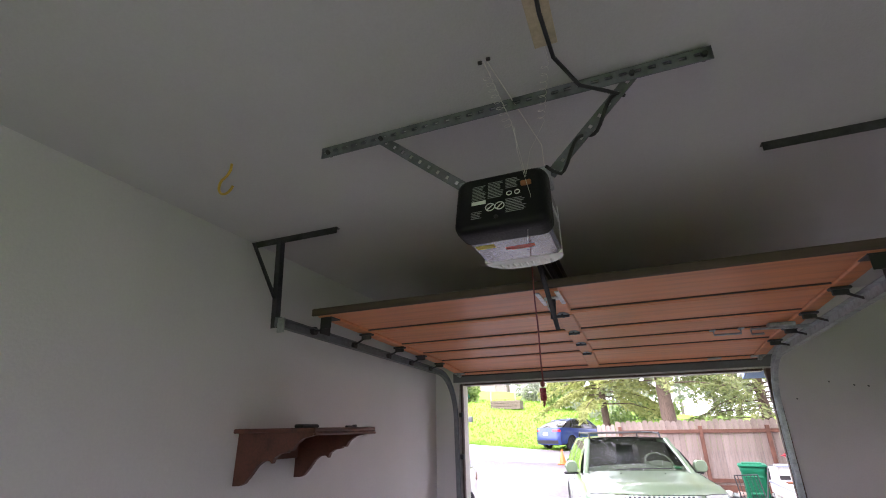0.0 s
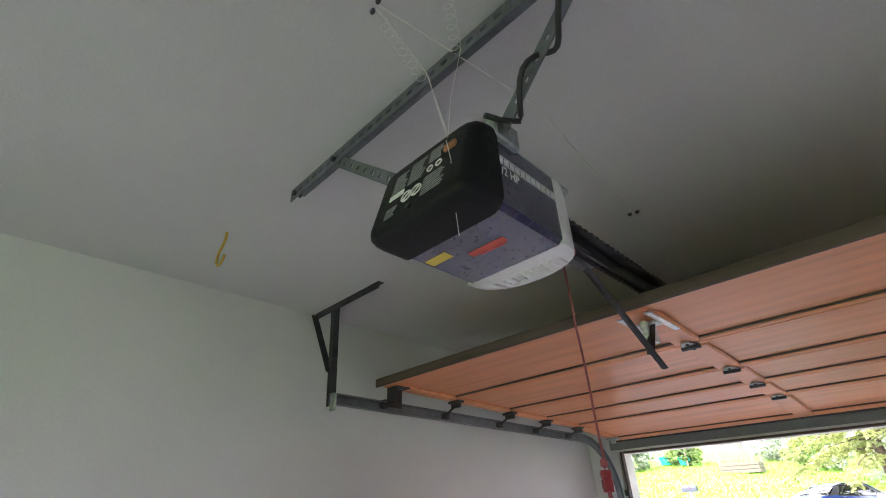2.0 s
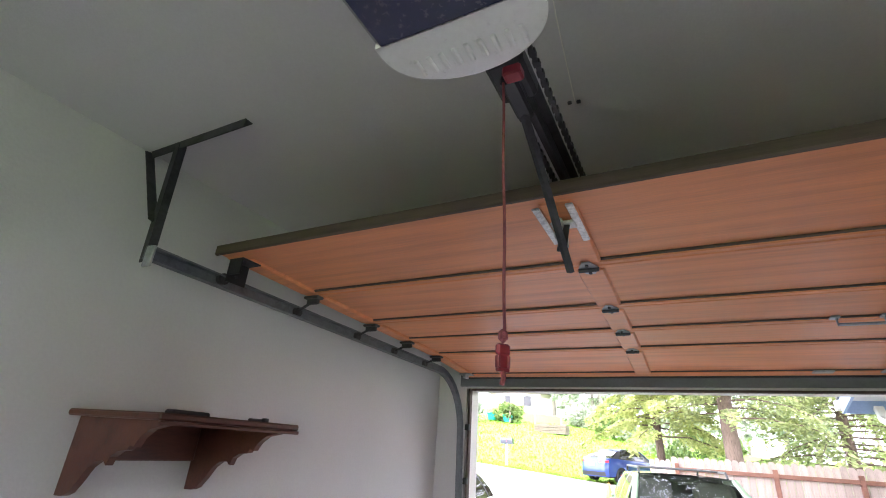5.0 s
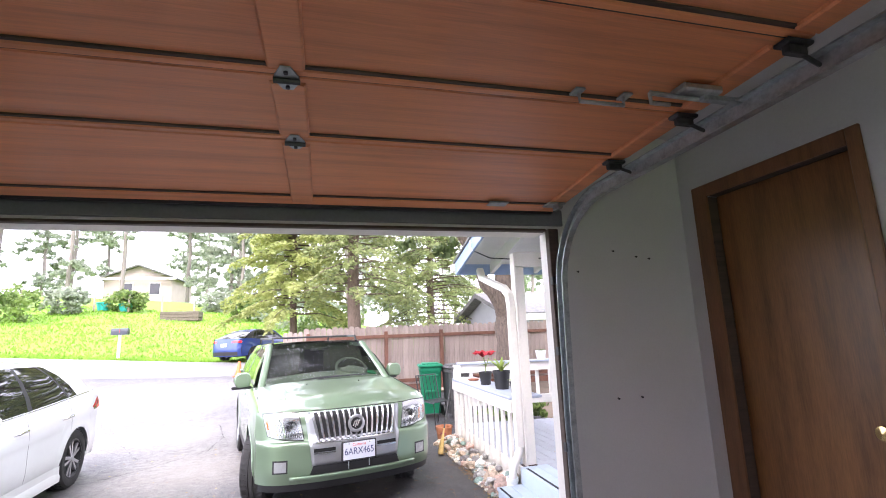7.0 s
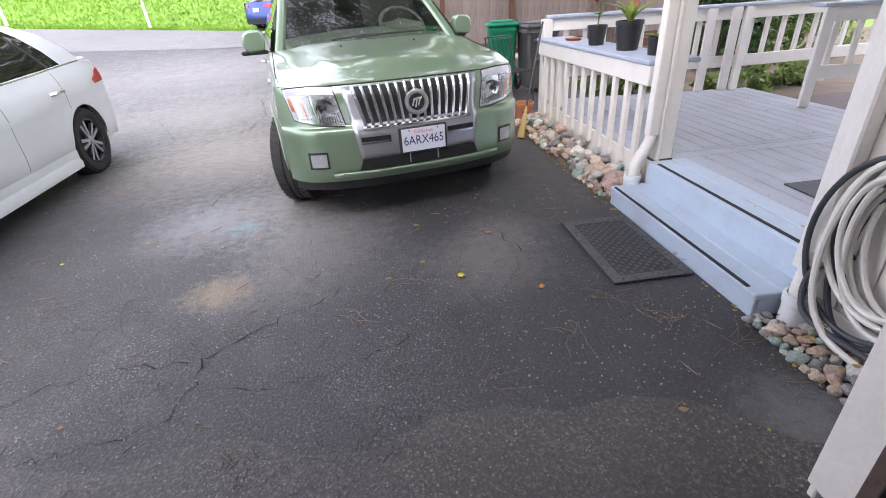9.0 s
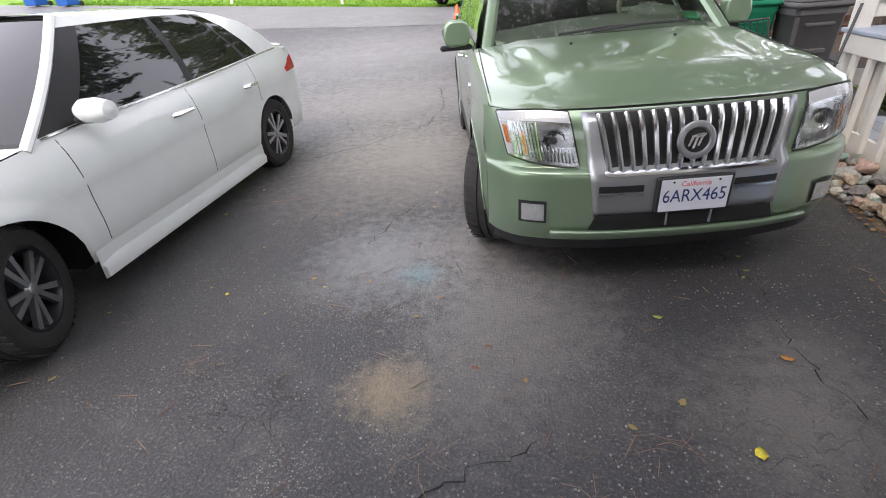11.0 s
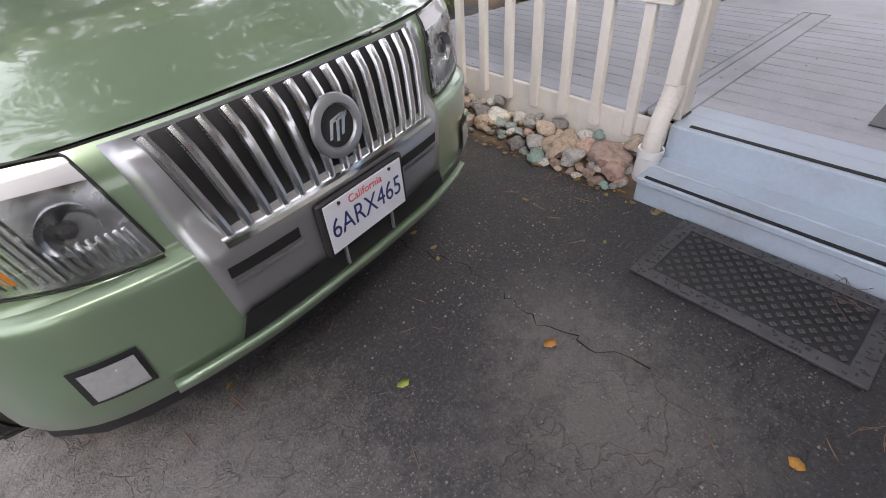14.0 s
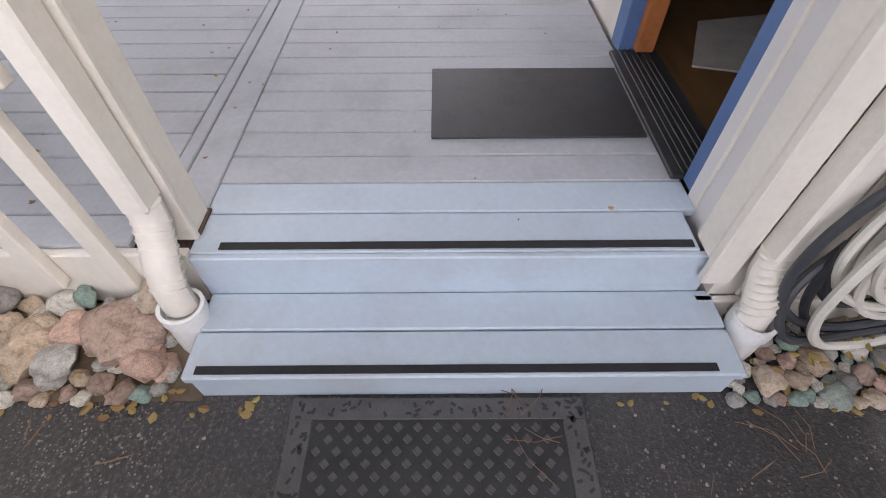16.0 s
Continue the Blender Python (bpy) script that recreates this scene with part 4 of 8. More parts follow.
part("piece", Shape().box(-1.03, -1.01, 2.50, 2.55, 1.7485, 1.758, 0.003).box(-1.02, -1.0, 2.55, 2.57, 1.7485, 1.762, 0.003), DKSTEEL, bits)

# ---- door to the house, with its step ----
hd1 = thing("door_1", "closed brown varnished flush door to the house", "door", kind="structure")
part("leaf", Shape().box(GX1 + 0.05, GX1 + 0.09, DY0, DY1, DZ0 + 0.006, DZ1, 0.003), BROWNDOOR, hd1)
fr = Shape().box(GX1 - 0.014, GX1 + 0.0, DY0 - 0.055, DY0 - 0.002, DZ0 - 0.03, DZ1 + 0.07, 0.004).box(GX1 - 0.014, GX1, DY1 + 0.002, DY1 + 0.10, DZ0 - 0.03, DZ1 + 0.07, 0.004).box(GX1 - 0.014, GX1, DY0 - 0.002, DY1 + 0.002, DZ1 + 0.002, DZ1 + 0.07, 0.004)
part("casing", fr, CASING, hd1)
part("jamb", Shape().box(GX1 + 0.001, GX1 + 0.13, DY0 - 0.028, DY0 - 0.003, DZ0, DZ1, 0.002).box(GX1 + 0.001, GX1 + 0.13, DY1 + 0.003, DY1 + 0.028, DZ0, DZ1, 0.002).box(GX1 + 0.001, GX1 + 0.13, DY0 - 0.003, DY1 + 0.003, DZ1 + 0.002, DZ1 + 0.028, 0.002), DARKEDGE, hd1)
part("threshold", Shape().box(GX1 - 0.03, GX1 + 0.13, DY0 - 0.05, DY1 + 0.05, DZ0 - 0.05, DZ0 - 0.004, 0.006), BLACKP, hd1, "dark worn threshold")
km = Matrix.Translation((GX1 + 0.05, 3.775, 1.19)) @ Matrix.Rotation(-math.pi / 2, 4, "Y")
knob = part("door_knob", Shape().lathe([(0.032, 0.0), (0.032, 0.006), (0.012, 0.010), (0.011, 0.03), (0.024, 0.038), (0.029, 0.052), (0.026, 0.066), (0.0, 0.072)], 20, km), plain("brass", (0.65, 0.48, 0.22), 0.25, 1.0), hd1, "brass door knob")
stp = thing("door_step", "worn plank step below the house door", "step")
part("tread", Shape().box(1.76, 2.13, 3.0, 4.42, 0.185, 0.222, 0.006), OLDPLANK, stp)
part("riser", Shape().box(1.79, 1.81, 3.02, 4.40, 0.09, 0.185, 0.003), WHITEWOOD, stp, "white painted riser")
part("wall_board", Shape().box(2.135, 2.158, 3.0, 4.42, 0.09, 0.26, 0.003), WHITEWOOD, stp)
kb = thing("loose_board", "short brown board standing on the step", "board")
part("board", Shape().box(2.07, 2.09, 4.0, 4.40, 0.2225, 0.30, 0.003), CASING, kb)
sill = thing("floor_timber", "dark timber lying along the foot of the wall", "timber")
part("beam", Shape().box(1.42, 1.98, 4.51, 4.597, 0.0905, 0.17, 0.006), OLDPLANK, sill)
fm = thing("floor_mat", "black rubber mat on the garage floor", "mat")
part("sheet", Shape().box(1.40, 1.78, 3.3, 4.30, 0.0905, 0.10, 0.003), RUBBER, fm)

# ---- house corner beside the deck ----
HX, HY = 2.05, 5.575
wall = Shape().box(HX, HX + 0.10, 4.765, HY, 0.13, 2.95)
structure("house_side_wall", wall, SIDING, "off-white grooved siding at the house corner", "wall")
grooves = thing("siding_boards", "off-white vertical siding boards with dark grooves", "siding", kind="structure")
y = 4.78
while y < HY - 0.11:
    part("siding_board", Shape().box(HX - 0.014, HX - 0.001, y, y + 0.098, 0.135, 2.9, 0.003), SIDING, grooves)
    y += 0.104
part("corner_board", Shape().box(HX - 0.03, HX - 0.001, HY - 0.012, HY + 0.066, 0.215, 2.9, 0.004), WHITEWOOD, grooves)
part("corner_board", Shape().box(HX, HX + 0.085, HY + 0.001, HY + 0.064, 0.285, 2.9, 0.004), WHITEWOOD, grooves)
part("corner_bead", Shape().box(HX + 0.086, HX + 0.104, HY + 0.018, HY + 0.040, 0.285, 2.9, 0.005), WHITEWOOD, grooves)
part("door_casing", Shape().box(2.236, 2.249, HY + 0.001, HY + 0.030, 0.285, 2.33, 0.003), WHITEWOOD, grooves)
part("foundation_board", Shape().box(HX - 0.024, HX - 0.002, 4.80, HY + 0.04, 0.02, 0.128, 0.004), WHITEWOOD, grooves, "weathered white skirting board")
structure("house_foundation", Shape().box(HX + 0.01, HX + 0.11, 4.765, HY, -0.05, 0.128), CONCRETE, "rough concrete foundation below the siding", "foundation")
DX0, DX1 = 2.36, 3.14
front = Shape().box(HX + 0.086, DX0 - 0.11, HY - 0.14, HY, 0.27, 2.95).box(DX1 + 0.11, 7.0, HY - 0.14, HY, 0.0, 2.95).box(DX0 - 0.11, DX1 + 0.11, HY - 0.14, HY, 2.33, 2.95)
structure("house_front_wall", front, SIDING, "off-white lapped siding beside the blue front door", "wall")
lap = thing("lap_siding", "off-white lapped siding strips beside the door", "siding", kind="structure")
z = 0.29
while z < 2.3:
    part("lap_board", Shape().prism([(HY + 0.0, z), (HY + 0.012, z), (HY + 0.005, z + 0.133), (HY, z + 0.133)], HX + 0.105, 2.235, "x"), SIDING, lap)
    part("lap_board", Shape().prism([(HY + 0.0, z), (HY + 0.016, z), (HY + 0.004, z + 0.135), (HY, z + 0.135)], DX1 + 0.12, 4.6, "x"), SIDING, lap)
    z += 0.137
fd = thing("door_2", "open front doorway with blue painted frame", "door", kind="structure")
part("door_frame", Shape().box(DX0 - 0.11, DX0, HY - 0.12, HY + 0.024, 0.285, 2.33, 0.004), BLUETRIM, fd, "blue painted jamb")
part("door_frame", Shape().box(DX1, DX1 + 0.11, HY - 0.12, HY + 0.024, 0.285, 2.33, 0.004), BLUETRIM, fd, "blue painted jamb")
part("door_frame", Shape().box(DX0, DX1, HY - 0.12, HY + 0.024, 2.25, 2.33, 0.004), BLUETRIM, fd)
part("inner_stop", Shape().box(DX1 - 0.045, DX1 - 0.001, HY - 0.10, HY - 0.03, 0.31, 2.25, 0.003), mat("orange_door_edge", (0.42, 0.15, 0.05), 0.5, vary=0.2, scale=5, grain=40), fd, "orange-brown wooden stop")
th = Shape().box(DX0, DX1, HY - 0.13, HY + 0.06, 0.283, 0.30, 0.003)
sill2 = part("threshold", th, RUBBER, fd, "dark ribbed metal threshold")
for k in range(6):
    part("ridge", Shape().box(DX0 + 0.004, DX1 - 0.004, HY - 0.09 + k * 0.022, HY - 0.082 + k * 0.022, 0.30, 0.305, 0.001), DKSTEEL, sill2)
room = Shape().box(2.31, 6.0, 1.5, HY - 0.15, 0.2, 0.27)
structure("hall_floor", room, WOODFLOOR, "brown wooden floor inside the doorway", "floor")
hall = Shape().box(2.301, 2.31, 1.5, HY - 0.15, 0.27, 2.6).box(5.9, 6.0, 1.5, HY - 0.15, 0.27, 2.6).box(2.31, 5.9, 1.4, 1.5, 0.27, 2.6)
structure("hall_wall", hall, DARKROOM, "dim hall wall inside the doorway", "wall")
structure("hall_ceiling", Shape().box(2.31, 6.0, 1.5, HY - 0.15, 2.6, 2.7), CEIL, "plain hall ceiling", "ceiling")
# tapering patch of light on the hall floor, laid as a pale sheet
rug = thing("hall_rug", "pale grey sheet for the patch of light on the hall floor", "rug")
part("rug_sheet", Shape().prism([(2.75, 4.2), (3.6, 4.4), (3.45, 5.15), (3.05, 5.32)], 0.271, 0.279, "z"), LIGHTPATCH, rug)
# out of view: slab added to keep skylight out of the house
structure("house_roof", Shape().box(2.0, 8.0, -1.0, HY + 0.1, 2.96, 3.1), ROOFING, "plain grey roof slab over the house, added unseen to block sky", "roof")

# ---- deck, steps and their boards ----
DECKP = mat("grey_blue_deck_paint", (0.45, 0.47, 0.51), 0.55, vary=0.12, scale=2.2, grain=50, stretch=(1, 1, 1), bump=0.1, rand=0.08, dirt=0.5, world_space=True, dark=(0.34, 0.345, 0.36))
STEPP = mat("pale_blue_step_paint", (0.475, 0.56, 0.645), 0.5, vary=0.08, scale=3, grain=50, bump=0.08, rand=0.06, dirt=0.25, world_space=True, dark=(0.42, 0.445, 0.49))
deck = thing("deck_floor", "grey-blue painted plank deck, worn and damp in places", "deck", kind="structure")
x = 2.085
k = 0
while x < 4.36:
    w = 0.128 if k else 0.15
    part("deck_board", Shape().box(x, x + w - 0.005, HY + (0.066 if x < 2.13 else 0.026), 6.99, 0.252, 0.28, 0.004), STEPP if k < 2 else DECKP, deck)
    part("deck_board", Shape().box(x + (0.03 if k == 0 else 0), x + w - 0.005, 7.162, 9.36 - (x - 2.1) * 0.14, 0.252, 0.28, 0.004), DECKP, deck)
    x += w
    k += 1
part("divider_board", Shape().box(2.17, 4.35, 6.993, 7.105, 0.252, 0.2805, 0.004), DECKP, deck)
part("divider_board", Shape().box(2.17, 4.35, 7.11, 7.158, 0.252, 0.2805, 0.004), DECKP, deck)
part("joists", Shape().box(2.12, 4.3, 5.66, 9.0, 0.05, 0.25), DARKEDGE, deck)
part("deck_riser", Shape().box(2.0645, 2.084, 5.595, 6.985, 0.120, 0.279, 0.004), STEPP, deck, "pale blue riser board")
part("rim_board", Shape().box(2.085, 2.114, 7.0, 9.42, 0.06, 0.272, 0.004), WHITEWOOD, deck, "white painted rim board")
part("rim_board", Shape().box(2.11, 4.3, 9.37, 9.40, 0.05, 0.25, 0.004, Matrix.Translation((2.1, 9.38, 0)) @ Matrix.Rotation(-0.14, 4, "Z") @ Matrix.Translation((-2.1, -9.38, 0))), WHITEWOOD, deck)
part("grip_strip", Shape().box(2.094, 2.12, 5.654, 6.914, 0.2805, 0.2835, 0.001), BLACKTAPE, deck, "black anti-slip strip")
st = thing("deck_step", "pale blue painted wooden step up to the deck", "step", kind="structure")
part("tread", Shape().box(1.805, 1.938, 5.562, 6.978, 0.098, 0.128, 0.005), STEPP, st)
part("tread", Shape().box(1.943, 2.064, 5.562, 6.978, 0.098, 0.128, 0.005), STEPP, st)
part("riser", Shape().box(1.815, 1.835, 5.568, 6.972, 0.0, 0.097, 0.004), STEPP, st)
part("cheek", Shape().box(1.836, 2.06, 5.568, 5.588, 0.0, 0.097, 0.003).box(1.836, 2.06, 6.952, 6.972, 0.0, 0.097, 0.003), STEPP, st)
part("grip_strip", Shape().box(1.815, 1.838, 5.631, 6.946, 0.1285, 0.1315, 0.001), BLACKTAPE, st, "black anti-slip strip")
dmat = thing("door_mat", "plain black rubber mat on the deck by the door", "mat")
part("sheet", Shape().box(2.570, 3.020, 5.642, 6.357, 0.281, 0.289, 0.003), RUBBER, dmat)
mat_m = Matrix.Translation((1.577, 6.338, 0.004)) @ Matrix.Rotation(-0.004, 4, "Z")
wm = thing("door_mat", "black rubber scraper mat with studs, before the step", "mat")
wm.matrix_basis = mat_m
part("base", Shape().box(-0.222, 0.222, -0.382, 0.382, 0.0, 0.009, 0.003), RUBBER, wm)
part("border", Shape().box(-0.222, -0.165, -0.382, 0.382, 0.009, 0.014, 0.002).box(0.165, 0.222, -0.382, 0.382, 0.009, 0.014, 0.002).box(-0.165, 0.165, -0.382, -0.322, 0.009, 0.014, 0.002).box(-0.165, 0.165, 0.322, 0.382, 0.009, 0.014, 0.002), PALERUBBER, wm)
leafy = Shape()
rng = random.Random(9)
for k in range(150):
    u = rng.uniform(-0.215, 0.215)
    v = rng.choice((-0.352, 0.352)) + rng.uniform(-0.02, 0.02)
    if k % 2:
        v, u = rng.uniform(-0.36, 0.36), rng.choice((-0.193, 0.193)) + rng.uniform(-0.018, 0.018)
    leafy.box(-0.008, 0.008, -0.004, 0.004, 0.0125, 0.0148, 0.002, Matrix.Translation((u, v, 0)) @ Matrix.Rotation(rng.uniform(0, 3.1), 4, "Z"))
tagged(part("border_relief", leafy, RUBBER, wm, "raised leaf pattern border"), kind="stuff")
stud = Shape().box(-0.010, 0.010, -0.010, 0.010, 0.0, 0.006, 0.003).mesh("stud", PALERUBBER, 0)
n = 0
for i in range(25):
    for j in range(11):
        if (i + j) % 2 == 0:
            part("stud", stud, None, wm, m=Matrix.Translation((-0.145 + j * 0.029, -0.30 + i * 0.025, 0.0088)) @ Matrix.Rotation(0.785, 4, "Z"))

# ---- railings ----
CAP = mat("grey_blue_cap_paint", (0.38, 0.42, 0.50), 0.5, vary=0.08, scale=4, grain=50, bump=0.08, dirt=0.2)
post = thing("porch_post", "white square porch post carrying the roof beam", "post", kind="structure")
part("shaft", Shape().box(2.150, 2.240, 6.982, 7.072, 0.281, 2.27, 0.006), WHITEWOOD, post)
part("face_board", Shape().box(2.128, 2.149, 6.976, 7.078, 0.281, 2.42, 0.004), WHITEWOOD, post)
part("foot", Shape().box(2.146, 2.246, 6.974, 7.080, 0.2808, 0.292, 0.003), DARKEDGE, post, "dark weathered foot of the post")
rail1 = thing("deck_railing", "white wooden railing with a grey-blue plant shelf", "railing", kind="structure")
part("shelf", Shape().box(2.03, 2.40, 7.085, 9.40, 0.905, 0.935, 0.006), CAP, rail1, "grey-blue painted shelf cap")
part("top_rail", Shape().box(2.040, 2.076, 7.085, 9.36, 0.775, 0.903, 0.004), WHITEWOOD, rail1)
part("corner_post", Shape().box(2.07, 2.17, 9.30, 9.40, 0.12, 1.12, 0.006), WHITEWOOD, rail1)
part("shelf_post", Shape().box(2.10, 2.19, 8.92, 9.0, 0.24, 0.903, 0.005), WHITEWOOD, rail1)
y = 7.16
while y < 9.22:
    part("baluster", Shape().box(2.049, 2.084, y, y + 0.052, 0.17, 0.80, 0.004), WHITEWOOD, rail1)
    y += 0.198
rm = Matrix.Translation((2.1, 9.36, 0)) @ Matrix.Rotation(-0.145, 4, "Z")
rail2 = thing("deck_railing", "white wooden back railing with a grey-blue cap", "railing", rm, kind="structure")


def railing(root, length, z0=0.28, top=1.15, posts=(0.0,), start=0.0):
    part("cap", Shape().box(start - 0.04, length + 0.04, -0.06, 0.16, top - 0.03, top, 0.006), CAP, root, "grey-blue painted cap")
    part("top_rail", Shape().box(start, length, -0.02, 0.02, top - 0.15, top - 0.032, 0.004), WHITEWOOD, root)
    part("mid_rail", Shape().box(start, length, -0.02, 0.02, z0 + 0.24, z0 + 0.36, 0.004), WHITEWOOD, root)
    for p in posts:
        part("post", Shape().box(p - 0.045, p + 0.045, -0.065, -0.021, z0 + 0.002, top - 0.032, 0.005), WHITEWOOD, root)
    u = start + 0.16
    while u < length - 0.08:
        part("baluster", Shape().box(u - 0.025, u + 0.025, 0.021, 0.055, z0 + 0.26, top - 0.05, 0.004), WHITEWOOD, root)
        u += 0.205


railing(rail2, 2.06, posts=(1.75, 2.01), start=0.08)
rail3 = thing("deck_railing", "white wooden railing beyond the deck corner", "railing", Matrix.Translation((4.14, 9.05, 0)) @ Matrix.Rotation(0.05, 4, "Z"), kind="structure")
railing(rail3, 2.2, posts=(0.06, 1.2), start=0.03)
rail4 = thing("deck_railing", "white wooden railing beside the deck steps", "railing", Matrix.Translation((4.16, 8.05, 0)) @ Matrix.Rotation(-0.18, 4, "Z"), kind="structure")
railing(rail4, 1.9, posts=(0.02, 1.2))
# shade in the step-down opening, put into a dark slab
structure("lower_deck", Shape().box(4.40, 7.5, 6.2, 9.3, -0.02, 0.06, 0.005), DARKEDGE, "dark slab for the step-down opening beside the deck", "deck")
structure("deck_side", Shape().box(4.37, 5.8, 5.7, 7.75, 0.20, 0.2795, 0.004), DECKP, "grey-blue deck boards along the house", "deck")

# ---- porch roof: a shed roof falling away from the house ----
RX0, RX1 = 1.74, 6.2


def roof_z(y):
    return 2.43 + 0.255 * (7.86 - y)


roof = thing("porch_roof", "porch roof with white soffit and pale blue rake board", "roof", kind="structure")


def sloped(x0, x1, y0, y1, d0, d1):
    return Shape().prism([(y0, roof_z(y0) + d0), (y1, roof_z(y1) + d0), (y1, roof_z(y1) + d1), (y0, roof_z(y0) + d1)], x0, x1, "x")


part("soffit", sloped(RX0 + 0.03, RX1, 5.64, 7.86, 0.0, 0.02), SOFFIT, roof)
part("covering", sloped(RX0 - 0.02, RX1, 5.64, 7.90, 0.022, 0.05), ROOFING, roof)
part("rake_board", sloped(RX0, RX0 + 0.028, 5.64, 7.87, -0.13, 0.021), PALEBLUE, roof, "pale blue rake board")
part("eave_board", Shape().box(RX0 + 0.028, RX1, 7.862, 7.885, 2.30, 2.45), PALEBLUE, roof)
part("gutter", Shape().prism([(7.886, 2.44), (7.886, 2.36), (7.91, 2.335), (7.96, 2.335), (7.985, 2.36), (7.985, 2.44), (7.978, 2.44), (7.978, 2.362), (7.957, 2.343), (7.913, 2.343), (7.893, 2.362), (7.893, 2.44)], RX0 - 0.03, RX1, "x"), WHITEWOOD, roof, "white metal gutter")
for x in (2.165, 2.75, 3.35, 3.95, 4.55, 5.15):
    part("rafter", sloped(x, x + 0.045, 5.64, 7.80, -0.14, -0.001), SOFFIT, roof)
part("beam", Shape().box(2.15, RX1, 6.985, 7.065, 2.275, 2.43, 0.005), WHITEWOOD, roof, "white painted beam")
cab = thing("porch_cable", "black cable sagging under the porch soffit", "cable")
part("cable", Shape().tube([(1.79, 7.3, 2.50), (1.95, 7.2, 2.40), (2.25, 7.05, 2.36), (2.7, 6.9, 2.37), (3.4, 6.85, 2.38), (4.2, 6.85, 2.40)], 0.007, 7), BLACKCORD, cab)
lit = thing("string_clip", "small white clip hooked on the rake board", "clip")
part("clip", Shape().tube([(1.73, 7.20, 2.60), (1.715, 7.18, 2.52), (1.735, 7.16, 2.47)], 0.006, 6).tube([(1.73, 7.24, 2.55), (1.72, 7.14, 2.56)], 0.005, 6), WHITEP, lit)


def downspout(root, pts, r):
    sh = Shape()
    for a, b in zip(pts, pts[1:]):
        a, b = Vector(a), Vector(b)
        d = b - a
        m_ = Matrix.Translation(a) @ d.to_track_quat("Z", "Y").to_matrix().to_4x4()
        sh.box(-r, r, -r * 0.8, r * 0.8, -0.012, d.length + 0.012, 0.008, m_)
    return part("pipe", sh, WHITEWOOD, root)


ds = thing("downspout", "white metal downspout with ribbed elbows on the post", "downspout", kind="structure")
downspout(ds, [(2.03, 7.80, 2.35), (2.03, 7.72, 2.24), (2.055, 7.28, 2.10), (2.065, 7.14, 2.06), (2.08, 7.04, 1.98), (2.085, 7.02, 1.86), (2.085, 7.02, 0.47)], 0.040)
el = [(2.085, 7.02, 0.465), (2.078, 7.02, 0.41), (2.05, 7.02, 0.355), (2.02, 7.02, 0.31), (1.998, 7.02, 0.25), (1.99, 7.02, 0.17)]
elbow = part("elbow", Shape().tube(el, 0.044, 12, flat=0.85), WHITEWOOD, ds)
for k in range(9):
    q = Vector(el[1]).lerp(Vector(el[4]), k / 8)
    part("rib", Shape().tube([q, q + Vector((-0.004, 0.0, -0.006))], [0.0475, 0.0462], 12, flat=0.85), WHITEWOOD, elbow)
part("drain_pipe", Shape().lathe([(0.052, 0.0), (0.055, 0.02), (0.055, 0.15), (0.060, 0.155), (0.060, 0.19), (0.050, 0.19), (0.050, 0.15)], 18, pose(1.982, 7.022, 0.0, 3, 0, 0)), WHITEP, ds, "white plastic drain pipe")
ds2 = thing("downspout", "white metal downspout at the house corner by the hose", "downspout", kind="structure")
downspout(ds2, [(2.000, 5.523, 2.9), (2.000, 5.523, 0.36)], 0.037)
el = [(2.000, 5.523, 0.37), (1.996, 5.521, 0.31), (1.978, 5.512, 0.25), (1.960, 5.502, 0.20), (1.955, 5.498, 0.13)]
elbow = part("elbow", Shape().tube(el, 0.045, 12, flat=0.85), WHITEWOOD, ds2)
for k in range(8):
    q = Vector(el[0]).lerp(Vector(el[3]), k / 7)
    part("rib", Shape().tube([q, q + Vector((-0.002, -0.002, -0.007))], [0.0485, 0.047], 12, flat=0.85), WHITEWOOD, elbow)
part("drain_pipe", Shape().lathe([(0.050, 0.0), (0.053, 0.02), (0.053, 0.11), (0.059, 0.115), (0.059, 0.16), (0.048, 0.16), (0.048, 0.11)], 18, pose(1.952, 5.495, 0.0, 0, 0, 0)), WHITEP, ds2, "white plastic drain pipe")

# ---- hose on its holder ----
hold = thing("hose_holder", "grey plastic hose holder on the siding", "hose holder")
part("back_plate", Shape().box(HX - 0.032, HX - 0.0145, 5.10, 5.30, 0.66, 0.90, 0.006), WHITEP, hold)
part("saddle", Shape().prism([(5.08, 0.82), (5.12, 0.88), (5.20, 0.90), (5.28, 0.88), (5.32, 0.82), (5.30, 0.81), (5.20, 0.84), (5.10, 0.81)], HX - 0.16, HX - 0.03, "x"), WHITEP, hold)


def flowing(pts, n=8):
    """A smooth line through a few points."""
    p = [Vector(q) for q in pts]
    p = [p[0] * 2 - p[1]] + p + [p[-1] * 2 - p[-2]]
    out = []
    for i in range(1, len(p) - 2):
        for t in (k / n for k in range(n)):
            out.append(0.5 * (2 * p[i] + (p[i + 1] - p[i - 1]) * t + (2 * p[i - 1] - 5 * p[i] + 4 * p[i + 1] - p[i + 2]) * t * t + (3 * p[i] - p[i - 1] - 3 * p[i + 1] + p[i + 2]) * t ** 3))
    return out + [p[-2]]


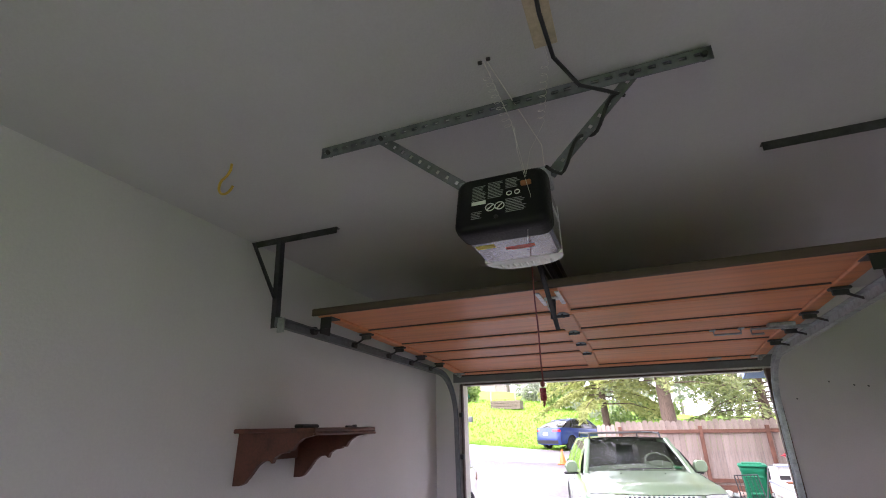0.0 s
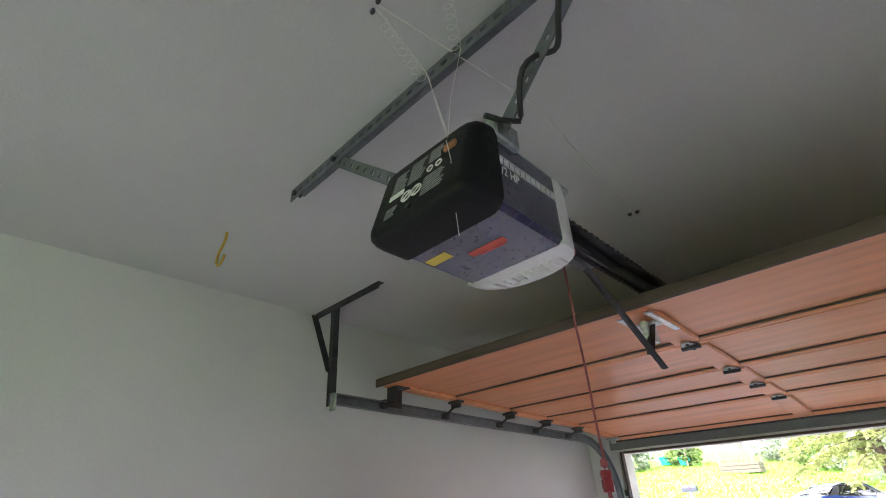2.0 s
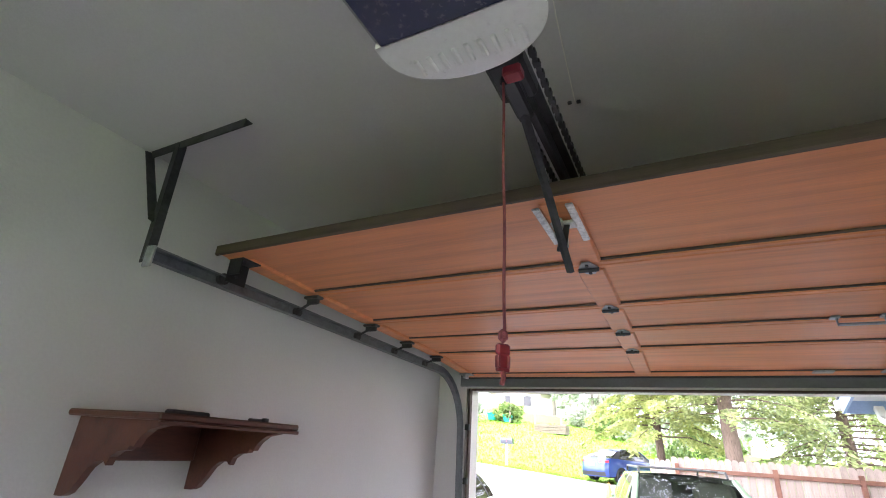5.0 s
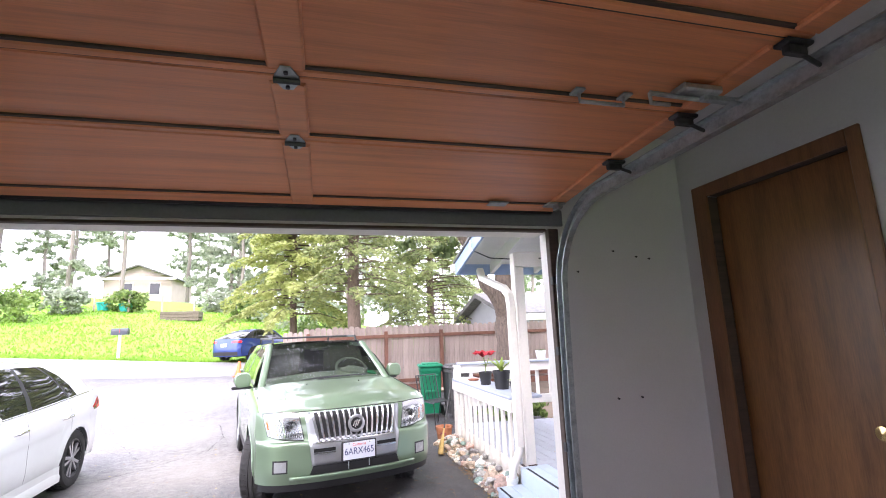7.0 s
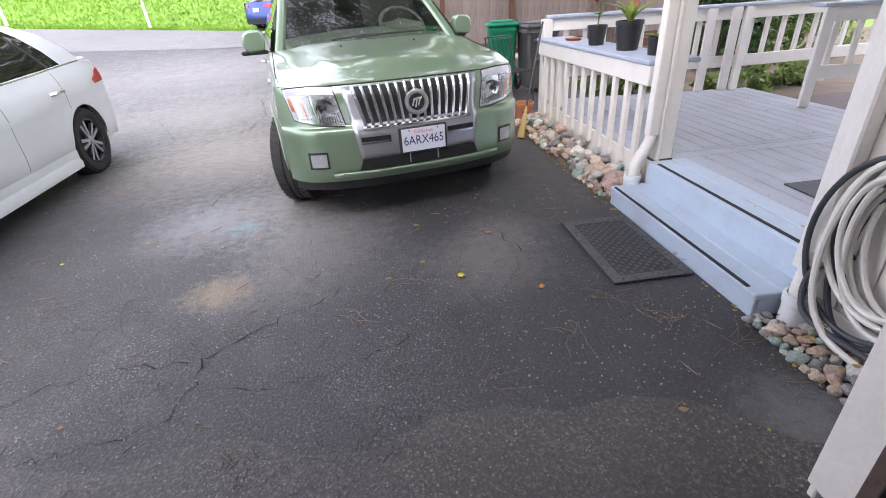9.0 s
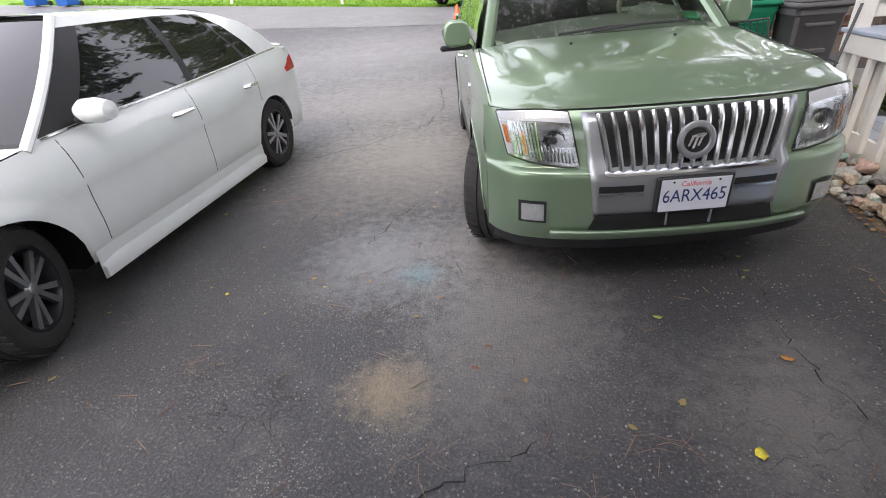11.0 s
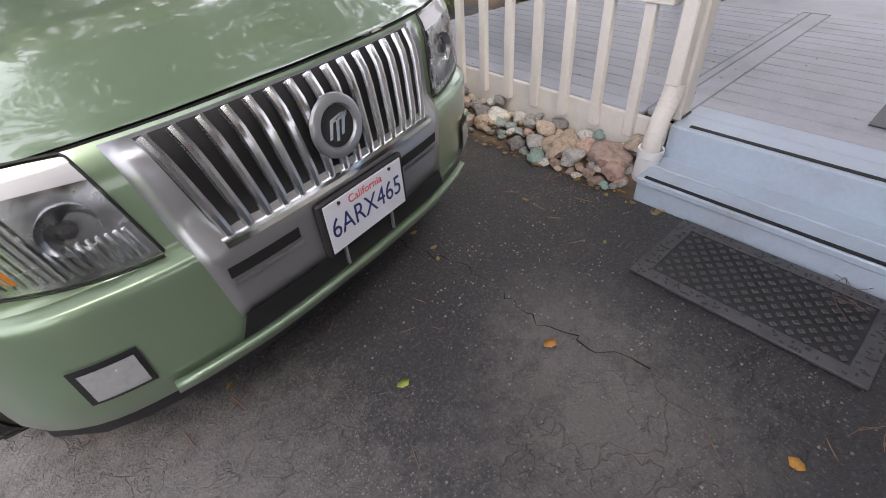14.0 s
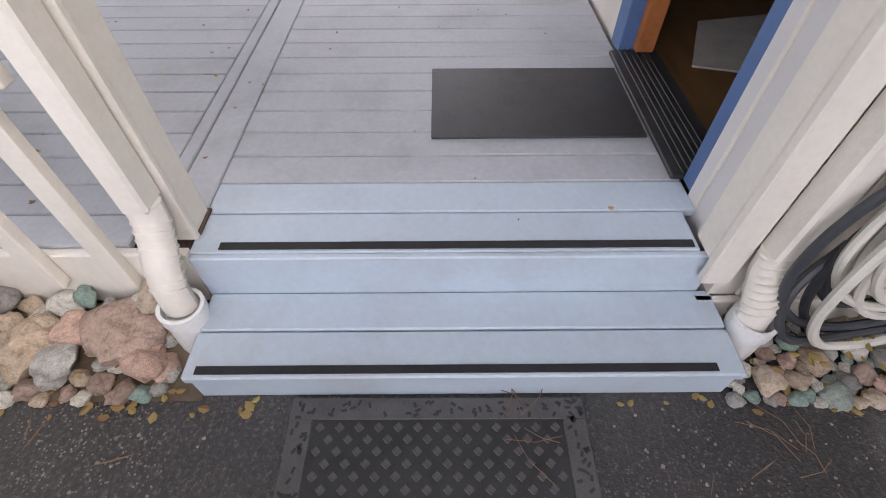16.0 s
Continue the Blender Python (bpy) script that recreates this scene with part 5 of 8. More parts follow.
def hose_loops(root, material, n, r, cz, dy, seed, x0):
    rg = random.Random(seed)
    pts = []
    for k in range(n * 44 + 1):
        a = 2 * math.pi * k / 44
        j = k / 44
        wy, wz = 0.215 + 0.055 * math.sin(j * 2.1 + seed), 0.32 + 0.06 * math.cos(j * 1.7 + seed)
        pts.append((x0 - 0.014 * (2.5 + 2.5 * math.sin(j * 1.1)) - 0.02 * (1 + math.cos(a)) * 0.6, 5.21 + 0.025 * math.sin(j * 1.3) + dy + wy * math.sin(a), cz + wz * math.cos(a)))
    part("coil", Shape().tube(pts, r, 8), material, root)


hw = thing("garden_hose", "white garden hose coiled in long loops on its holder", "hose")
hose_loops(hw, HOSEW, 6, 0.0115, 0.53, -0.03, 1, HX - 0.06)
part("hose_end", Shape().tube(flowing([(HX - 0.10, 5.27, 0.86), (HX - 0.14, 5.38, 0.74), (HX - 0.15, 5.43, 0.5), (HX - 0.15, 5.41, 0.25), (HX - 0.14, 5.32, 0.10), (HX - 0.12, 5.18, 0.05), (HX - 0.10, 5.05, 0.055)]), 0.0135, 8), HOSEW, hw)
part("nozzle", Shape().tube([(HX - 0.10, 5.05, 0.055), (HX - 0.095, 5.0, 0.055)], [0.017, 0.013], 10), DKSTEEL, hw, "dark metal hose end")
hb = thing("garden_hose", "dark grey garden hose coiled behind the white one", "hose")
hose_loops(hb, HOSEB, 4, 0.012, 0.46, 0.03, 5, HX - 0.035)
part("hose_end", Shape().tube(flowing([(HX - 0.05, 5.38, 0.4), (HX - 0.10, 5.47, 0.3), (HX - 0.13, 5.46, 0.18), (HX - 0.14, 5.38, 0.11), (HX - 0.10, 5.15, 0.09), (HX - 0.08, 4.98, 0.10)]), 0.012, 8), HOSEB, hb)

# ---- stones along the deck ----
STONE_TONES = tuple(scaled(c, 1.3) for c in ((0.42, 0.33, 0.25), (0.36, 0.35, 0.33), (0.29, 0.33, 0.30), (0.50, 0.41, 0.32), (0.48, 0.33, 0.27), (0.60, 0.57, 0.52), (0.22, 0.205, 0.20), (0.26, 0.36, 0.32), (0.62, 0.57, 0.49), (0.34, 0.25, 0.21)))
STONES = [mat("river_stone", c, 0.75, vary=0.4, scale=3.0, grain=14, bump=0.7, rand=0.2, dirt=0.5) for c in STONE_TONES]


def stone_mesh(seed, material):
    bm = bmesh.new()
    bmesh.ops.create_icosphere(bm, subdivisions=3, radius=1.0)
    for v in bm.verts:
        p = v.co * 1.1 + Vector((seed * 7.3, seed * 1.9, 0))
        v.co *= 0.86 + 0.42 * noise.noise(p) + 0.17 * noise.noise(p * 2.3) + 0.06 * noise.noise(p * 6.0)
        v.co.z *= 0.72
    me = bpy.data.meshes.new("stone")
    bm.to_mesh(me)
    bm.free()
    for p in me.polygons:
        p.use_smooth = True
    me.set_sharp_from_angle(angle=radians(50))
    me.materials.append(material)
    return me


stone_meshes = [stone_mesh(k, STONES[k % len(STONES)]) for k in range(24)]
rng = random.Random(12)


def stone_bed(root, x0, x1, y0, y1, count, small, large, heap, skip=None):
    placed = []
    tries = 0
    while len(placed) < count and tries < 9000:
        tries += 1
        r = small + (large - small) * rng.random() ** 1.5
        x, y = rng.uniform(x0, x1), rng.uniform(y0, y1)
        if skip and skip(x, y):
            continue
        if any((x - a) ** 2 + (y - b) ** 2 < (0.72 * (r + c)) ** 2 for a, b, c in placed):
            continue
        placed.append((x, y, r))
        z = r * 0.42 + heap * max(0.0, (x - x0) / (x1 - x0)) * rng.uniform(0.5, 1.0)
        part("stone", rng.choice(stone_meshes), None, root, m=Matrix.Translation((x, y, z)) @ Euler((rng.uniform(-0.5, 0.5), rng.uniform(-0.5, 0.5), rng.uniform(0, 6.3))).to_matrix().to_4x4() @ Matrix.Diagonal((r * rng.uniform(0.9, 1.3), r, r * rng.uniform(0.8, 1.1), 1)))


bed1 = thing("stone_border", "loose mixed river stones heaped along the deck", "stones", kind="structure")
stone_bed(bed1, 1.80, 2.06, 7.06, 9.45, 320, 0.026, 0.075, 0.13, lambda x, y: (x - 1.982) ** 2 + (y - 7.022) ** 2 < 0.008 or x < 1.80 + 0.05 * math.sin(y * 5))
for x, y, r, k in ((1.965, 7.20, 0.125, 9), (1.93, 7.47, 0.115, 10), (1.99, 7.10, 0.06, 1), (1.885, 7.09, 0.05, 4), (1.98, 7.98, 0.10, 8), (1.95, 8.6, 0.11, 11)):
    part("stone", stone_meshes[k], None, bed1, m=Matrix.Translation((x, y, r * 0.55)) @ Matrix.Diagonal((r * 0.9, r, r * 0.9, 1)))
bed2 = thing("stone_border", "small pale stones below the hose", "stones", kind="structure")
stone_bed(bed2, 1.78, 2.04, 4.80, 5.55, 110, 0.018, 0.045, 0.02, lambda x, y: (x - 1.952) ** 2 + (y - 5.495) ** 2 < 0.006)
under = Shape()
under.grid(lambda x, y: (x, y, 0.004 + 0.06 * smooth01(1.84, 2.06, x)), span(1.80, 2.075, 6), span(6.97, 9.45, 12))
structure("stone_bed_soil", under, SOIL, "dark soil and leaf litter beneath the stones", "ground")

# ---- vehicles ----


def paint(name, color, flake=0.25, rough=0.32):
    """Car paint: an even coat with faint dust, under clear lacquer."""
    m = bpy.data.materials.new(name)
    m.use_nodes = True
    nt = m.node_tree
    p = nt.nodes["Principled BSDF"]
    dust = noise_node(nt, nt.nodes.new("ShaderNodeTexCoord").outputs["Object"], 2.5, 5, 0.6)
    nt.links.new(ramp_node(nt, dust, [(0.3, scaled(color, 0.97)), (0.7, scaled(color, 1.04))]), p.inputs["Base Color"])
    p.inputs["Roughness"].default_value, p.inputs["Metallic"].default_value = rough, flake
    p.inputs["Coat Weight"].default_value, p.inputs["Coat Roughness"].default_value = 1.0, 0.02
    return m


GREENPAINT = paint("sage_green_paint", (0.205, 0.285, 0.190), 0.5, 0.30)
WHITEPAINT = paint("pearl_white_paint", (0.82, 0.84, 0.825), 0.0, 0.35)
BLUEPAINT = paint("deep_blue_paint", (0.018, 0.045, 0.20), 0.4, 0.3)
CHROME = plain("chrome", (0.78, 0.79, 0.80), 0.12, 1.0)
BARSILVER = plain("polished_silver", (0.56, 0.57, 0.59), 0.2, 0.95)
SILVER = plain("satin_silver", (0.44, 0.45, 0.47), 0.33, 0.85)
GRILLEBLACK = plain("grille_black", (0.012, 0.012, 0.013), 0.6)
TYRE = mat("tyre_rubber", (0.028, 0.027, 0.027), 0.8, vary=0.25, scale=8, grain=90, bump=0.2)
AMBER = plain("amber_lens", (0.50, 0.15, 0.03), 0.15, 0.0, 0.5)
REDLENS = plain("red_lens", (0.50, 0.02, 0.03), 0.15, 0.0, 0.8)
DARKTINT = plain("dark_tinted_glass", (0.010, 0.011, 0.012), 0.03, 0.0, 0.5)
CLEARGLASS = plain("clear_glass", (0.92, 0.95, 0.93), 0.0, 0.0, 0.0, 1.0, 1.45)
FOGLENS = mat("fog_lens", (0.42, 0.43, 0.44), 0.18, metal=0.4, vary=0.12, scale=18, grain=40, bump=0.02)
REFLECTOR = mat("lamp_reflector", (0.52, 0.53, 0.56), 0.2, metal=0.95, vary=0.2, scale=14, grain=30, bump=0.04)
LAMPBAND = plain("pale_lamp_band", (0.46, 0.46, 0.50), 0.3)
SEATCLOTH = mat("seat_cloth", (0.06, 0.065, 0.055), 0.9, vary=0.1, scale=10, grain=150)
DASHP = mat("dash_plastic", (0.12, 0.15, 0.11), 0.7, vary=0.1, scale=6, grain=200)
PLATEW = plain("plate_white", (0.58, 0.60, 0.66), 0.4)
PLATEBLUE = plain("plate_blue", (0.015, 0.025, 0.12), 0.5)
PLATERED = plain("plate_red", (0.55, 0.03, 0.03), 0.5)


class Car:
    """Skins of a car: y runs from the nose to the tail, x across, z up."""

    def __init__(self, spec):
        self.L, self.xe, self.lip, self.sill = spec["L"], spec["xe"], spec["lip"], spec["sill"]
        self.crown, self.flare, self.sport, self.black_pillars = spec["crown"], spec["flare"], spec["sport"], spec["black_pillars"]
        self.chrome_belt, self.plan, self.prof, self.tail_plan = spec["chrome_belt"], spec["plan"], spec["prof"], spec["tail_plan"]
        self.tail_prof, self.tail_top, self.hw, self.belt = spec["tail_prof"], spec["tail_top"], spec["hw"], spec["belt"]
        self.axles, self.arch, self.R, self.seams = spec["axles"], spec["arch"], spec["R"], spec["seams"]
        self.cowl, self.bw, self.rw, self.roof_z = spec["cowl"], spec["bw"], spec["rw"], spec["roof_z"]
        self.roof_drop, self.roof_line, self.glass_base, self.rear_base = spec["roof_drop"], spec["roof_line"], spec["glass_base"], spec["rear_base"]
        self.windows = spec["windows"]

    def nose(self, x, z):
        return curve_table(self.plan, abs(x)) + curve_table(self.prof, z)

    def tail(self, x, z):
        return self.L - curve_table(self.tail_plan, abs(x)) - curve_table(self.tail_prof, z)

    def top(self, y):
        return curve_table(self.belt, y)

    def low(self, y):
        z = self.sill
        for yc in self.axles:
            d = abs(y - yc)
            if d < self.arch:
                z = max(z, self.R + math.sqrt(self.arch ** 2 - d * d) - 0.01)
        return z

    def side(self, y, z):
        x = curve_table(self.hw, y)
        t = self.top(y)
        if z > t - 0.20:
            x -= 0.055 * ((z - t + 0.20) / 0.20) ** 2
        if z < 0.48:
            x -= 0.045 * ((0.48 - z) / 0.25) ** 2
        crease = math.exp(-((z - (t - 0.24)) / 0.05) ** 2)
        x += 0.008 * crease
        for yc in self.axles:
            r = math.hypot(y - yc, z - self.R)
            if r < self.arch + 0.10:
                x += self.flare * (1 - smooth01(self.arch, self.arch + 0.10, r))
        return x


def strip(fn, us, vs):
    return Shape().grid(fn, us, vs)


def build_car(root, c, body_paint, glass, clear=False):
    xe = c.xe
    lips = c.lip
    fr = strip(lambda f, z: (f * xe * 1.03, c.nose(f * xe * 1.03, z), z), span(-1, 1, 49), sorted(span(c.sill - 0.02, lips, 20) + ([0.650, 0.660, 0.667, 0.673, 0.679, 0.688] if lips > 0.9 else [])))
    part("front_bumper", fr, body_paint, root)
    part("front_valance", strip(lambda f, z: (f * xe, c.nose(f * xe, c.sill) + 0.03 + 0.12 * (c.sill - z), z), span(-1, 1, 21), span(c.sill - 0.085, c.sill + 0.0, 4)), BLACKP, root, "black lower valance")

    def hood(f, v):
        x = f * xe
        y0 = c.nose(x, lips) + 0.004
        y1 = c.cowl + 0.16 * f * f
        y = y0 + (y1 - y0) * v
        edge = c.top(y)
        crown = c.crown * (1 - abs(f) ** 2.4) * min(1.0, 0.15 + v * 2.5)
        bulge = 0.015 * (1 - smooth01(0.38 + 0.17 * v, 0.52 + 0.17 * v, abs(x))) * min(1.0, v * 4)
        k = smooth01(-0.10, 0.24, v) if v > 0 else 0.0
        return (x, y, edge * k + lips * (1 - k) + crown + bulge)
    part("bonnet", strip(hood, span(-1, 1, 73), [0, 0.008, 0.02, 0.05, 0.08, 0.12, 0.17] + span(0.22, 1, 22)), body_paint, root)
    for s in (-1, 1):
        y1 = c.tail(xe, 0.7)

        def skin(u, v, s=s):
            zn = c.sill - 0.02 + (lips - c.sill + 0.02) * v
            ys = c.nose(xe * 1.03, zn)
            y = ys + (y1 - ys) * u
            z = c.low(y) + (c.top(y) - c.low(y)) * v
            a = smooth01(0.0, 0.11, y - ys)
            return (s * (xe * (1.03 - 0.03 * v ** 6) * (1 - a) + c.side(y, z) * a), y, zn * (1 - a) + z * a)
        part("side_panel", strip(skin, span(0, 0.10, 22) + span(0.106, 1, 120), sorted(span(0, 1, 18) + [0.552, 0.566, 0.578, 0.59, 0.60, 0.614])), body_paint, root)
        for yl in c.seams:
            gap = Shape().grid(lambda u, z, s=s, yl=yl: (s * (c.side(yl, z) + 0.0012), yl + u + 0.02 * (0.8 - z), z), (-0.003, 0.003), span(max(c.low(yl) + 0.05, 0.34), c.top(yl) - 0.01, 10))
            part("door_gap", gap, GRILLEBLACK, root, "dark shut line of the door")
        part("sill_trim", strip(lambda y, z, s=s: (s * (c.side(y, 0.33) + 0.012), y, z), span(c.axles[0] + c.arch + 0.02, c.axles[1] - c.arch - 0.02, 16), (c.sill - 0.03, c.sill + 0.02, c.sill + 0.07)), body_paint if c.sport else BLACKP, root)
        sb = [0.0] + [v for w in c.windows for v in w] + [1.0]
        n = len(sb)

        def frame_pt(sv, t, s=s):
            y0_, y1_ = c.glass_base[0] + (c.glass_base[1] - c.glass_base[0]) * sv, c.roof_line[0] + (c.roof_line[1] - c.roof_line[0]) * sv
            z0_ = c.top(y0_) - 0.003
            arc = c.roof_z + c.roof_drop * (2 * max(0.0, sv - 0.45)) ** 2 * -1
            p0 = Vector((c.side(y0_, z0_), y0_, z0_))
            p1 = Vector((c.rw, y1_, arc))
            p = p0.lerp(p1, t)
            p.x += 0.035 * math.sin(math.pi * t)
            p.z += (0.065 * math.sin(math.pi * t) * sv ** 4) if c.sport else 0.0
            return (s * p.x, p.y, p.z)
        ts = [0.0, 0.05, 0.3, 0.6, 0.90, 1.0]
        part("side_frame", Shape().grid(frame_pt, sb, ts, skip=lambda i, j: 1 <= i <= n - 3 and 1 <= j <= 3), body_paint if not c.black_pillars else BLACKP, root)
        for k in range(len(c.windows) - 1):
            part("door_pillar", strip(frame_pt, span(c.windows[k][1], c.windows[k + 1][0], 3), ts[1:5]), BLACKP, root, "black door pillar")
        for k, (a, b) in enumerate(c.windows):
            part("side_window", strip(frame_pt, span(a, b, 6), ts[1:5]), glass, root, "dark side glass")
        part("belt_trim", Shape().tube([frame_pt(v, 0.03) for v in span(0.02, 0.98, 16)], 0.008, 6), CHROME if c.chrome_belt else BLACKP, root)
    bw = c.bw

    def screen(f, v):
        a = Vector((f * bw, c.cowl + 0.16 * f * f - 0.01, c.top(c.cowl) + c.crown * 0.8 * (1 - f * f)))
        b = Vector((f * c.rw * 0.97, c.roof_line[0] + 0.05 * f * f, c.roof_z + 0.02 * (1 - f * f) - 0.012))
        p = a.lerp(b, v)
        p.y -= 0.03 * math.sin(math.pi * v)
        return tuple(p)
    part("windscreen", strip(screen, span(-1, 1, 17), span(0.0, 1, 8)), CLEARGLASS if clear else glass, root, "curved windscreen")
    for s in (-1, 1):
        a, b = Vector(screen(s, 0)), Vector(screen(s, 1))
        pil = [a.lerp(b, t) + Vector((s * 0.025, -0.03 * math.sin(math.pi * t), 0)) for t in span(-0.03, 1.0, 7)]
        if c.sport or c.black_pillars:
            pil = [Vector(frame_pt(0.0, t, s)) + Vector((-s * 0.012, -0.004, 0)) for t in span(-0.02, 1.0, 8)]
            part("mirror_sail", strip(lambda v, t, s=s: Vector(frame_pt(v, t, s)) + Vector((s * 0.003, 0, 0)), span(0.012, 0.101, 4), span(0.05, 0.9, 6)), BLACKP, root, "black corner panel of the front window")
        part("pillar", Shape().tube(pil, 0.030 if c.sport else 0.042, 8, flat=0.7), body_paint, root)
    part("screen_frame", strip(lambda f, v: Vector(screen(f, v)) + Vector((0, -0.004, 0.004)), span(-1, 1, 15), (-0.01, 0.05)), BLACKP, root)

    def roof(f, v):
        y = c.roof_line[0] + 0.05 * f * f + (c.roof_line[1] - c.roof_line[0]) * v
        return (f * c.rw, y, c.roof_z + 0.03 * (1 - abs(f) ** 3) - c.roof_drop * (2 * max(0.0, v - 0.45)) ** 2)
    part("roof", strip(roof, span(-1, 1, 17), span(0, 1, 14)), body_paint, root)

    def rearglass(f, v):
        a = Vector((f * c.rw, c.roof_line[1], c.roof_z + 0.03 * (1 - abs(f) ** 3) - c.roof_drop * 1.21))
        b = Vector((f * (bw - 0.02), c.rear_base, c.top(c.rear_base) + 0.02 * (1 - f * f)))
        p = a.lerp(b, v)
        p.z += (0.062 if c.sport else 0.03) * math.sin(math.pi * v)
        return tuple(p)
    part("rear_window", strip(rearglass, span(-1, 1, 13), span(0, 1, 7)), glass, root, "tinted rear glass")

    def boot(f, v):
        y1 = c.tail(f * xe, c.tail_top)
        y = c.rear_base + (y1 - c.rear_base) * v
        return (f * xe, y, c.top(y) * (1 - v) + c.tail_top * v + 0.02 * (1 - f * f))
    part("boot_lid", strip(boot, span(-1, 1, 15), span(0, 1, 8)), body_paint, root)
    part("rear_bumper", strip(lambda f, z: (f * xe, c.tail(f * xe, z), z), span(-1, 1, 31), span(c.sill - 0.02, c.tail_top + 0.01, 14)), body_paint, root)
    inner = Shape().box(-0.60, 0.60, 0.30, c.L - 0.30, c.sill - 0.05, 0.80).box(-xe + 0.05, xe - 0.05, c.axles[0] + c.arch + 0.03, c.axles[1] - c.arch - 0.03, c.sill - 0.05, 0.72)
    part("underbody", inner, GRILLEBLACK, root)


def wheel(parent, m, R, w, spokes, rim_material, dark_material=None):
    """Tyre and rim about x; m places the hub, +x outward."""
    turn = m @ Matrix.Rotation(math.pi / 2, 4, "Y")
    ri = R * 0.68
    prof = [(ri, -w / 2 + 0.01), (ri + 0.02, -w / 2), (R - 0.03, -w / 2), (R - 0.006, -w / 2 + 0.02), (R, -w / 2 + 0.045), (R, -0.03), (R - 0.008, -0.028), (R - 0.008, -0.018), (R, -0.016), (R, 0.016), (R - 0.008, 0.018), (R - 0.008, 0.028),
            (R, 0.03), (R, w / 2 - 0.045), (R - 0.006, w / 2 - 0.02), (R - 0.03, w / 2), (ri + 0.02, w / 2), (ri, w / 2 - 0.01), (ri - 0.012, 0.0)]
    wh = part("wheel", Shape().lathe(prof, 40, turn, close=True), TYRE, parent, "black tyre on an alloy rim")
    tread = Shape()
    for k in range(46):
        a = 2 * math.pi * k / 46
        for s, o in ((-1, 0.0), (1, 0.07)):
            tread.box(-0.007, 0.007, s * w * 0.33 - 0.028, s * w * 0.33 + 0.028, R - 0.002, R + 0.004, 0.0, m @ Matrix.Rotation(a + o, 4, "X") @ Matrix.Rotation(math.pi / 2, 4, "Z") @ Matrix.Rotation(0.35 * s, 4, "Z"))
    tagged(part("tread", tread, TYRE, wh, smooth=0), kind="stuff")
    barrel = [(ri - 0.002, -w / 2 + 0.02), (ri, w / 2 - 0.012), (ri - 0.015, w / 2 - 0.008), (ri - 0.03, w / 2 - 0.03), (ri - 0.035, -w / 2 + 0.03)]
    part("rim", Shape().lathe(barrel, 40, turn, close=True), dark_material or rim_material, wh)
    part("brake", Shape().lathe([(0.0, 0.0), (ri * 0.75, 0.0), (ri * 0.75, 0.02), (0.0, 0.02)], 24, turn @ Matrix.Translation((0, 0, -0.02))), DKSTEEL, wh)
    thin = 0.62 if dark_material else 1.0
    for k in range(spokes):
        a = 2 * math.pi * (k + (0.16 if k % 2 else -0.16) * (dark_material is not None)) / spokes
        mm = turn @ Matrix.Rotation(a, 4, "Z")
        part("spoke", Shape().prism([(0.03, -0.020 * thin), (ri - 0.01, -0.028 * thin), (ri - 0.01, 0.028 * thin), (0.03, 0.020 * thin)], w / 2 - 0.045, w / 2 - 0.018, "z", mm), rim_material, wh)
    part("hub_cap", Shape().lathe([(0.0, w / 2 - 0.008), (0.03, w / 2 - 0.012), (0.045, w / 2 - 0.03), (0.045, w / 2 - 0.06)], 16, turn), rim_material, wh)
    return wh


SUV = Car(dict(
    L=4.44, xe=0.845, lip=0.925, sill=0.33, crown=0.045, flare=0.018, sport=False, black_pillars=False, chrome_belt=False,
    plan=[(0, 0.0), (0.3, 0.010), (0.46, 0.032), (0.60, 0.066), (0.74, 0.125), (0.83, 0.215), (0.88, 0.32)],
    prof=[(0.22, 0.08), (0.32, 0.03), (0.40, 0.0), (0.55, -0.002), (0.60, -0.004), (0.645, -0.005), (0.663, 0.0), (0.672, 0.012), (0.680, 0.034), (0.695, 0.040), (0.76, 0.052), (0.88, 0.075), (0.93, 0.11)],
    tail_plan=[(0, 0.0), (0.5, 0.03), (0.75, 0.10), (0.88, 0.25)], tail_prof=[(0.2, 0.05), (0.45, 0.0), (0.7, 0.02), (1.1, 0.08)], tail_top=1.10,
    hw=[(0.28, 0.865), (0.6, 0.882), (1.2, 0.882), (3.3, 0.882), (4.0, 0.87), (4.44, 0.82)],
    belt=[(0.1, 0.915), (0.45, 0.97), (0.9, 1.02), (1.25, 1.065), (1.7, 1.085), (3.0, 1.10), (4.4, 1.13)],
    axles=(0.80, 3.42), arch=0.415, R=0.355, seams=(1.42, 2.42, 3.28), cowl=1.16, bw=0.735, rw=0.605, roof_z=1.535, roof_drop=0.02,
    roof_line=(1.90, 4.02), glass_base=(1.36, 4.34), rear_base=4.30, windows=((0.10, 0.40), (0.435, 0.70), (0.73, 0.96))))

suv_m = Matrix.Translation((0.491, 7.175, 0.0)) @ Matrix.Rotation(radians(11.6), 4, "Z")
suv = thing("parked_suv", "sage green SUV with chrome waterfall grille parked on the driveway", "car", suv_m)
SUVGLASS = plain("suv_side_glass", (0.30, 0.36, 0.28), 0.02, 0.0, 0.0, 0.85)
build_car(suv, SUV, GREENPAINT, SUVGLASS, clear=True)
